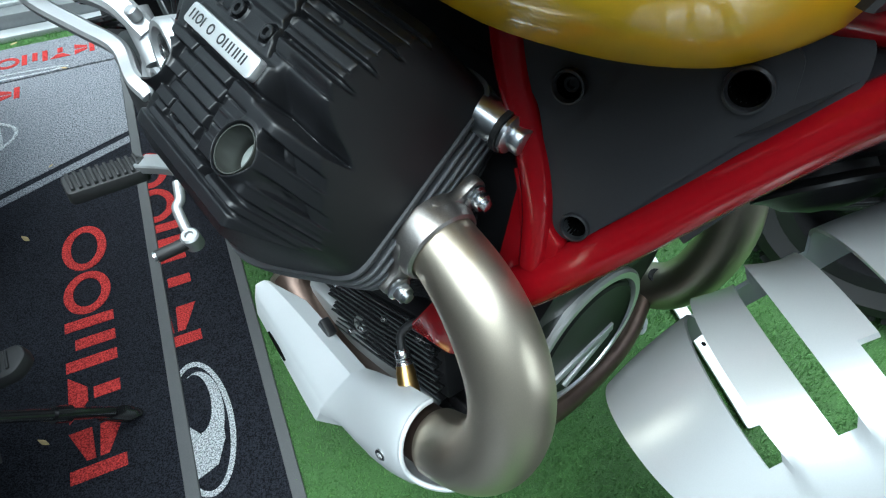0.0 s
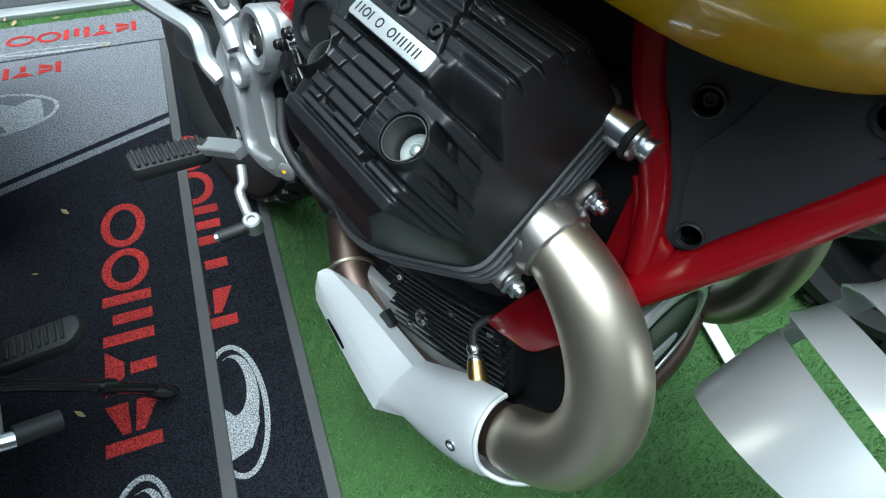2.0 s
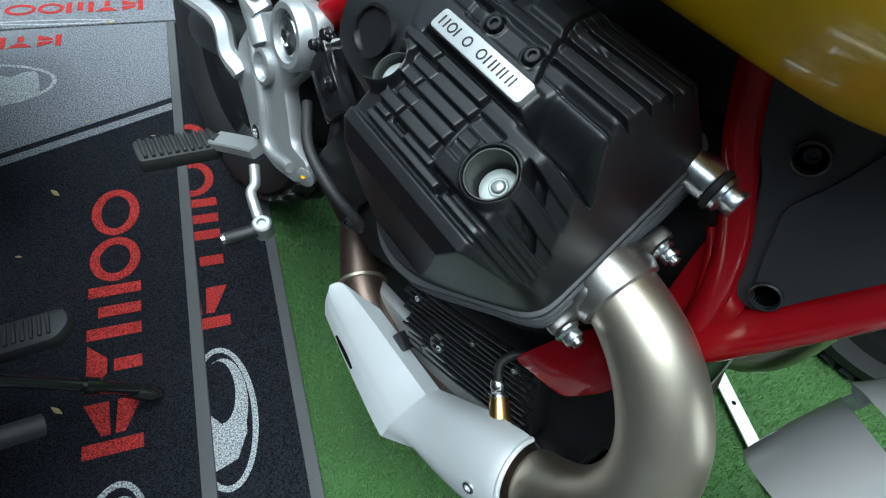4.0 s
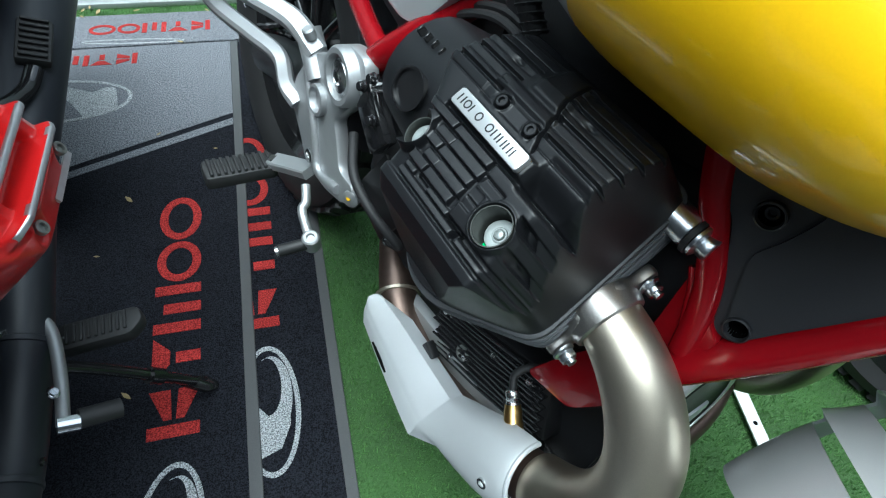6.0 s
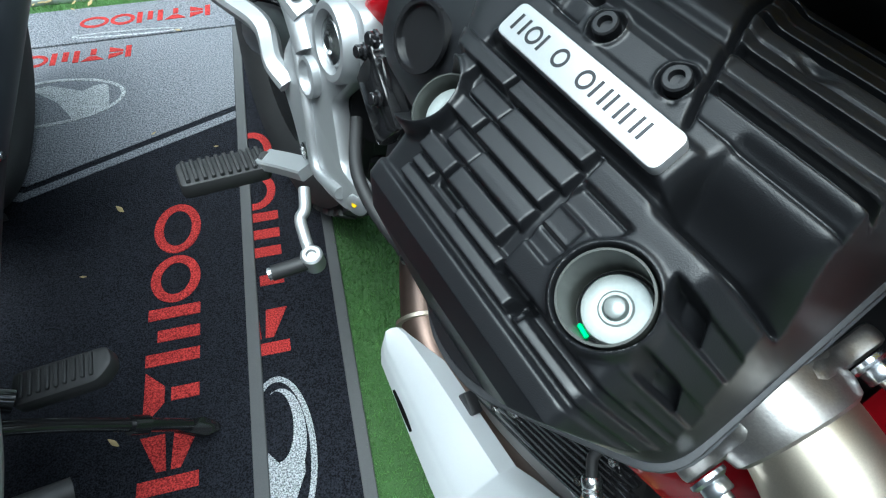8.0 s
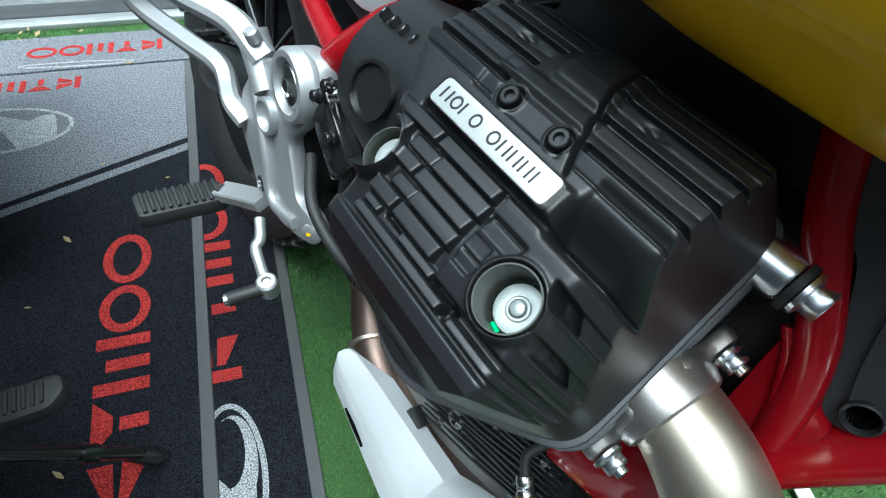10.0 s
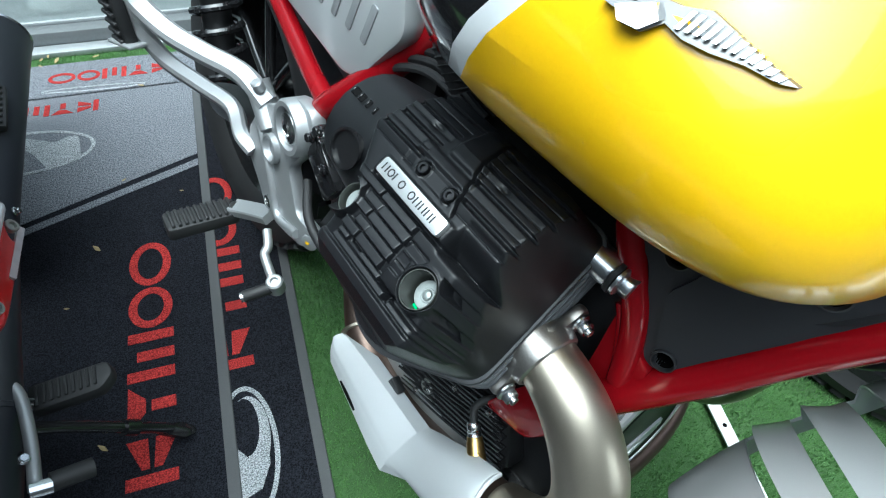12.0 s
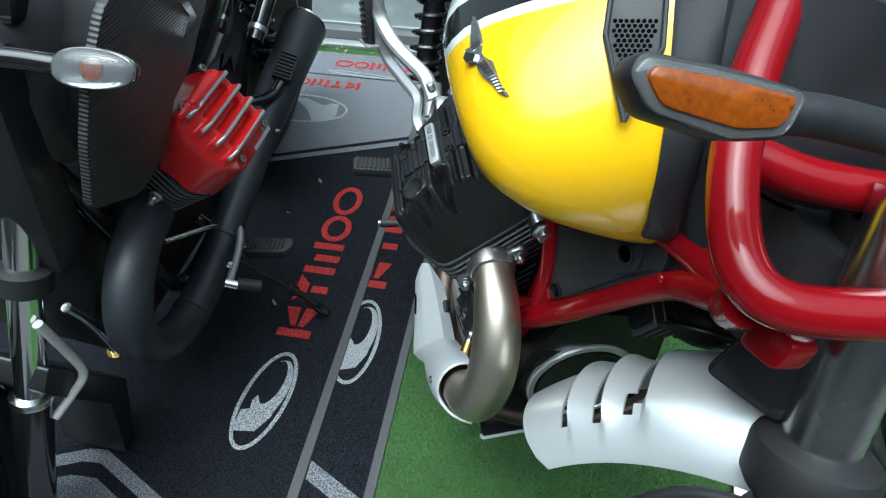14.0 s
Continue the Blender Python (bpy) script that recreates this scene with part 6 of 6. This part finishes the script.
part("upper_clamp", box((0.08, 0.26, 0.05), pose(0.05, 0.0, 0.96, 0, -22, 0), 0.01), GLOSS_BLACK, dark)
part("steering_head", tube([(0.02, 0, 0.98), (0.11, 0, 0.76)], 0.05, 18, 1), GLOSS_BLACK, dark)
part("radiator_shroud", prism(round_poly([(0.17, 0.62), (0.10, 0.62), (0.10, 0.95), (0.15, 0.95)], 0.02), -0.12, 0.135, Matrix(((1, 0, 0, 0), (0, 0, 1, 0), (0, 1, 0, 0), (0, 0, 0, 1))), 0.01), GLOSS_DARK, dark)
part("hose", tube([(0.218, 0.115, 0.575), (0.210, 0.125, 0.50), (0.208, 0.135, 0.43), (0.235, 0.128, 0.405), (0.272, 0.118, 0.39)], 0.0068, 12), PALE_HOSE, dark, "pale grey hose")
bh = part("braided_hose", tube([(0.172, 0.12, 0.552), (0.158, 0.128, 0.505), (0.140, 0.13, 0.42), (0.130, 0.13, 0.350)], 0.0075, 12), STEEL, dark)
part("union", hexbolt((0.130, 0.13, 0.365), (-0.1, 0, -1), 0.020, 0.018), BRASS, bh)
part("lower_shield", prism(round_poly([(0.244, 0.505), (0.128, 0.255), (0.165, 0.06), (0.20, 0.06), (0.18, 0.25), (0.27, 0.47)], 0.01), 0.0, 0.125, Matrix(((1, 0, 0, 0), (0, 0, 1, 0), (0, 1, 0, 0), (0, 0, 0, 1))), 0.004), GLOSS_DARK, dark)
# clear indicator
IN2 = Matrix.Translation((0.132, 0.237, 0.962)) @ Matrix((Vector((-0.15, 0.98, 0.1)).normalized(), Vector((-0.55, 0.0, 0.83)), Vector((0.82, 0.16, 0.56)).normalized())).transposed().to_4x4()
def pod(grow, z0, dome):
    """Rows of an egg-shaped pod: its outline, scaled, domed to one side."""
    rows = []
    for k in range(13):
        a = math.pi * (k + 0.35) / 12.7
        x, h = -0.041 * math.cos(a) * grow, 0.0205 * math.sin(a) ** 0.7 * (1 + 0.10 * math.cos(a)) * grow
        rows.append([IN2 @ Vector((x, h * math.cos(b), z0 + dome * math.sin(a) ** 0.7 * (math.sin(b) if math.sin(b) > 0 else 0.12 * math.sin(b)))) for b in (2 * math.pi * j / 24 for j in range(24))])
    return rows


i2 = part("indicator", loft(pod(1.0, 0.0, -0.026)), GLOSS_BLACK, dark, "clear lens turn indicator on a black stalk")
part("reflector", loft(pod(0.88, 0.0028, 0.002)), CHROME, i2)
part("lens", loft(pod(0.96, 0.0030, 0.011)), CLEAR, i2)
part("bulb", lathe([(0.010, 0), (0.010, 0.003), (0.006, 0.005), (0, 0.0055)], IN2 @ Matrix.Translation((0, 0, 0.005)), 14), AMBER, i2)
part("stalk", tube([IN2 @ Vector((-0.035, 0, -0.006)), IN2 @ Vector((-0.08, 0.002, -0.008)), IN2 @ Vector((-0.16, 0.0, -0.01))], 0.011, 14), GLOSS_BLACK, i2)

# ---- floor mats ----
def slab(outline, z0, z1, bevel=0.0012):
    return prism(outline, z0, z1, None, bevel, 1)


def rect(x0, y0, x1, y1):
    return [(x0, y0), (x1, y0), (x1, y1), (x0, y1)]


def ellipse_ring(cx, cy, rx, ry, turn, w, n=48):
    """A flat oval ring as (outer, inner) points."""
    c, s = math.cos(turn), math.sin(turn)
    out = lambda ax, ay: [(cx + ax * math.cos(a) * c - ay * math.sin(a) * s, cy + ax * math.cos(a) * s + ay * math.sin(a) * c) for a in (2 * math.pi * k / n for k in range(n))]
    return out(rx, ry), out(rx - w, ry - w)


def ring_mesh(outer, inner, z0, z1):
    bm = bmesh.new()
    n = len(outer)
    v = [[bm.verts.new((x, y, z)) for x, y in loop] for loop in (outer, inner) for z in (z0, z1)]
    for k in range(n):
        j = (k + 1) % n
        bm.faces.new((v[1][k], v[1][j], v[3][j], v[3][k]))
        bm.faces.new((v[0][k], v[0][j], v[1][j], v[1][k]))
        bm.faces.new((v[3][k], v[3][j], v[2][j], v[2][k]))
    bmesh.ops.recalc_face_normals(bm, faces=bm.faces)
    return bm


def word_shapes(parent_mat, place, length, height, z, keep=None, mat=None):
    """Plain shapes of letter size side by side: a bar with a wedge, a wedge, bars and two rings; place maps along and across to the mat."""
    mat = mat or CARPET_RED
    keep = keep or (lambda q: q)
    def put(poly):
        flat = [keep(place(p * length, q * height)) for p, q in poly]
        part("shape", slab(flat, z - 0.001, z + 0.0012, 0.0), mat, parent_mat, smooth=False)
    def ring(p0, p1):
        loops = [[keep(place(length * ((p0 + p1) / 2 + ((p1 - p0) / 2 - k * 0.030) * math.cos(t)), height * (0.5 + (0.5 - k * 0.195) * math.sin(t)))) for t in (2 * math.pi * i / 40 for i in range(40))] for k in (0, 1)]
        part("shape", ring_mesh(*loops, z - 0.001, z + 0.0012), mat, parent_mat, smooth=False)
    put([(0.0, 0.0), (0.040, 0.0), (0.040, 1.0), (0.0, 1.0)])
    put([(0.058, 0.30), (0.158, 0.0), (0.158, 0.42), (0.058, 0.46)])
    put([(0.058, 0.54), (0.158, 0.58), (0.158, 1.0), (0.058, 0.70)])
    put([(0.190, 0.98), (0.250, 0.62), (0.300, 0.62), (0.352, 0.98)])
    for p, q in ((0.252, 0.50), (0.370, 1.0), (0.448, 0.80), (0.528, 1.0)):
        put([(p, 0.0), (p + 0.040, 0.0), (p + 0.040, q), (p, q)])
    ring(0.585, 0.770)
    ring(0.782, 1.0)


def oval_logo(parent_mat, cx, cy, ry, rx, turn, z, clip=-9.0, mat=None, inner=True):
    """A white oval with a thick inner crescent and a solid wedge, worn at its edges."""
    mat = mat or CARPET_WHITE
    o, i = ellipse_ring(cx, cy, rx, ry, turn, 0.0090)
    cl = lambda pts: [(max(clip, x), y) for x, y in pts]
    part("oval", ring_mesh(cl(o), cl(i), z - 0.001, z + 0.0012), mat, parent_mat, smooth=False)
    if not inner:
        return
    c, s = math.cos(turn), math.sin(turn)
    at = lambda p, q: (cx + rx * p * c - ry * q * s, cy + rx * p * s + ry * q * c)
    arc = [at(0.10 + 0.66 * math.sin(t), 0.20 + 0.62 * math.cos(t)) for t in (radians(-20 + 200 * k / 20) for k in range(21))]
    back = [at(-0.04 + 0.46 * math.sin(t), 0.34 + 0.46 * math.cos(t)) for t in (radians(-20 + 200 * k / 20) for k in range(21))]
    part("crescent", slab(cl(arc + back[::-1]), z - 0.001, z + 0.0014, 0.0), mat, parent_mat, smooth=False)
    part("blob", slab(cl([at(-0.62, -0.72), at(0.28, -0.62), at(0.62, -0.30), at(0.66, 0.05), at(0.30, -0.12), at(-0.05, -0.14), at(-0.34, 0.02), at(-0.46, -0.10), at(-0.36, -0.26), at(-0.70, -0.32)]), z - 0.001, z + 0.0013, 0.0), mat, parent_mat, smooth=False)


mat2 = thing("floor_mat", Matrix(), "black entrance mat with red and white shapes, partly covered", "mat", "entrance mats")
part("carpet", slab(rect(-1.15, -1.4, -0.233, 1.40), 0.001, 0.006), CARPET_BLACK, mat2)
part("rubber_edge", slab(rect(-0.237, -1.4, -0.217, 1.40), 0.001, 0.0072), MAT_EDGE, mat2)
beyond = lambda q: (max(-0.367, q[0]), q[1])
word_shapes(mat2, lambda p, q: (-0.318 - q, 0.428 + p), 0.549, 0.084, 0.006, beyond)
oval_logo(mat2, -0.346, 0.264, 0.122, 0.052, 0.0, 0.006, clip=-0.367)
mat1 = thing("floor_mat", Matrix(), "black entrance mat with grey ends, red shapes and a white oval", "mat", "entrance mats")
part("carpet", slab(rect(-1.25, -0.9, -0.383, 1.396), 0.0062, 0.0112), CARPET_BLACK, mat1)
part("rubber_edge", slab([(-0.385, -0.9), (-0.361, -0.9), (-0.3655, 0.5), (-0.3675, 1.396), (-0.388, 1.396), (-0.386, 0.5)], 0.0062, 0.0125), MAT_EDGE, mat1)
word_shapes(mat1, lambda p, q: (-0.461 - q, 0.242 + p), 0.549, 0.084, 0.0115)
oval_logo(mat1, -0.507, 0.076, 0.123, 0.054, radians(-7), 0.0115)
part("grey_field", slab([(-0.388, 1.073), (-0.388, 1.394), (-1.25, 1.394), (-1.25, 1.085), (-0.798, 0.907)], 0.0105, 0.0124, 0), CARPET_GREY, mat1, smooth=False)
part("grey_band", slab([(-0.388, 1.029), (-0.388, 1.053), (-0.798, 0.889), (-1.25, 1.065), (-1.25, 1.042), (-0.802, 0.866)], 0.0105, 0.0124, 0), CARPET_GREY, mat1, smooth=False)
part("grey_field", slab([(-0.386, -0.330), (-0.775, -0.150), (-0.83, -0.152), (-1.25, -0.33), (-1.25, -0.9), (-0.386, -0.9)], 0.0105, 0.0124, 0), CARPET_GREY, mat1, smooth=False)
part("grey_band", slab([(-0.386, -0.273), (-0.785, -0.092), (-0.822, -0.095), (-1.25, -0.27), (-1.25, -0.297), (-0.824, -0.123), (-0.785, -0.120), (-0.386, -0.301)], 0.0105, 0.0124, 0), CARPET_GREY, mat1, smooth=False)
part("grey_band", slab([(-0.238, -0.100), (-0.362, -0.040), (-0.362, -0.078), (-0.238, -0.138)], 0.0055, 0.0072, 0), CARPET_GREY, mat2, smooth=False)
oval_logo(mat1, -0.800, 1.170, 0.084, 0.170, 0.0, 0.0124, inner=False)
part("blob", slab(round_poly([(-0.735, 1.098), (-0.660, 1.118), (-0.672, 1.212), (-0.700, 1.214), (-0.725, 1.196), (-0.800, 1.232), (-0.842, 1.226), (-0.775, 1.165)], 0.008), 0.0114, 0.0138, 0.0), CARPET_WHITE, mat1, smooth=False)
word_shapes(mat1, lambda p, q: (-0.630 - p, 1.362 - q), 0.325, 0.048, 0.0124)
mat3 = thing("floor_mat", Matrix(), "grey entrance mat with faded red shapes", "mat", "entrance mats")
part("carpet", slab(rect(-1.25, 1.404, -0.30, 1.565), 0.001, 0.0115), CARPET_GREY, mat3)
word_shapes(mat3, lambda p, q: (-0.442 - p, 1.512 - q), 0.325, 0.050, 0.0115)
part("arc", ring_mesh(*ellipse_ring(-0.645, 1.421, 0.135, 0.012, radians(-3), 0.005), 0.0105, 0.0126), CARPET_WHITE, mat3, smooth=False)

# ---- turf blades near the camera, one sheet of stuff ----
def turf():
    rng = np.random.default_rng(4)
    n = 130000
    x = np.concatenate([rng.uniform(-0.22, 1.35, n), rng.uniform(-1.2, 0.2, 6000)])
    y = np.concatenate([rng.uniform(-0.75, 1.1, n), rng.uniform(1.535, 1.625, 6000)])
    a, h = rng.uniform(0, 2 * np.pi, len(x)), rng.uniform(0.006, 0.013, len(x))
    lean, w = rng.uniform(0.001, 0.008, len(x)), 0.0010
    dx, dy = np.cos(a), np.sin(a)
    b = rng.uniform(0, 2 * np.pi, len(x))
    p = np.stack([np.stack([x - dx * w, y - dy * w, 0 * x], -1), np.stack([x + dx * w, y + dy * w, 0 * x], -1), np.stack([x + lean * np.cos(b), y + lean * np.sin(b), h], -1)], 1).reshape(-1, 3)
    me = bpy.data.meshes.new("turf_blades")
    me.from_pydata(p.tolist(), [], np.arange(len(p)).reshape(-1, 3).tolist())
    me.materials.append(TURF)
    return me


tagged(new("turf_blades", turf()), "short green artificial grass blades", "turf", kind="stuff")

# ---- window sill, glass and what stands behind it ----
sill = tagged(part("sill", box((4.0, 0.045, 0.018), Matrix.Translation((-0.5, 1.640, 0.009)), 0.003), SILL), "grey anodised aluminium window sill", "window sill", kind="structure")
part("sill_riser", box((4.0, 0.05, 0.055), Matrix.Translation((-0.5, 1.690, 0.0275)), 0.004), SILL_DARK, sill)
part("sill_rail", box((4.0, 0.022, 0.010), Matrix.Translation((-0.5, 1.722, 0.060)), 0.002), SILL, sill)
pane = part("window_pane", box((4.0, 0.008, 2.4), Matrix.Translation((-0.5, 1.724, 1.265))), GLASS)
tagged(pane, "large clear shop window pane", "window", kind="structure")
pane.visible_shadow = False
tagged(part("floor_inside", box((4.0, 1.6, 0.02), Matrix.Translation((-0.5, 2.54, 0.03))), SILL_DARK), "dark grey floor behind the window", "floor", kind="structure")
tagged(part("wall_inside", box((4.0, 0.1, 2.6), Matrix.Translation((-0.5, 3.39, 1.3))), SILL_DARK), "grey wall behind the window", "wall", kind="structure")


def bag_mesh():
    bm = bmesh.new()
    rng = random.Random(3)
    rows = []
    for i in range(9):
        x = 0.22 * i / 8
        rows.append([bm.verts.new((x, 0.05 * math.cos(a) * (0.6 + 0.4 * math.sin(3 * x * 9)) + rng.uniform(-0.004, 0.004), 0.035 + 0.028 * math.sin(a) * (0.7 + 0.3 * x * 4) + rng.uniform(-0.004, 0.004))) for a in (2 * math.pi * k / 10 for k in range(10))])
    for a, b in zip(rows, rows[1:]):
        for k in range(10):
            bm.faces.new((a[k], a[(k + 1) % 10], b[(k + 1) % 10], b[k]))
    bm.faces.new(rows[0][::-1])
    bm.faces.new(rows[-1])
    return bm


bag = part("paper_bag", bag_mesh(), WHITE_PAPER)
bag.matrix_world = Matrix.Translation((-0.82, 1.82, 0.035))
tagged(bag, "crumpled white paper bag behind the window", "bag")
# flat metal strip on the turf
strip = part("metal_strip", prism(round_poly(rect(-0.013, -0.19, 0.013, 0.20), 0.004), 0.0, 0.005, pose(0.509, 0.085, 0.012, 0, 0, -7.7), 0.001), WHITE_PAINT)
# thin disc on top of the strip, coloured as a hole's shade
part("hole", lathe([(0.0045, 0.0), (0.0045, 0.0004), (0, 0.0005)], pose(0.505, 0.052, 0.0168), 14), GAP_SHADE, strip)
tagged(strip, "white flat metal strip lying on the turf", "metal strip")
# dry leaf scraps
rng = random.Random(8)
leaf = None
for x, y in [(rng.uniform(-1.0, -0.45), rng.uniform(1.55, 1.61)) for _ in range(14)] + [(-0.52, 1.40), (-0.56, 1.01), (-0.61, 0.80), (-0.66, 0.65), (-0.58, 0.33), (-0.43, 0.94)]:
    m = pose(x, y, 0.016, rng.uniform(-15, 15), rng.uniform(-15, 15), rng.uniform(0, 360)) @ Matrix.Scale(rng.uniform(0.5, 1.3), 4)
    if leaf is None:
        leaf = part("leaf", prism(round_poly([(-0.011, 0), (0, -0.004), (0.013, 0), (0, 0.0045)], 0.003, 2), -0.0005, 0.0005), LEAF)
        tagged(leaf, "small dry brown leaf scrap", "leaf", "dry leaves")
        leaf.matrix_world = m
    else:
        tagged(copy_thing(leaf, m), group="dry leaves")

# ---- plain unseen walls, added to close the yard and darken reflections and undersides ----
for name, size, at in (("shade_wall_north", (12.0, 0.2, 6.4), (0.0, 3.6, 3.2)), ("shade_wall_south", (12.0, 0.2, 6.0), (0.0, -5.2, 3.0)), ("shade_wall_east", (0.2, 8.6, 5.6), (5.2, -0.8, 2.8)), ("shade_wall_west", (0.2, 8.6, 5.6), (-5.2, -0.8, 2.8))):
    tagged(part(name, box(size, Matrix.Translation(at)), PLASTER, smooth=False), "plain grey unseen wall added to shade the yard", "wall", kind="structure")
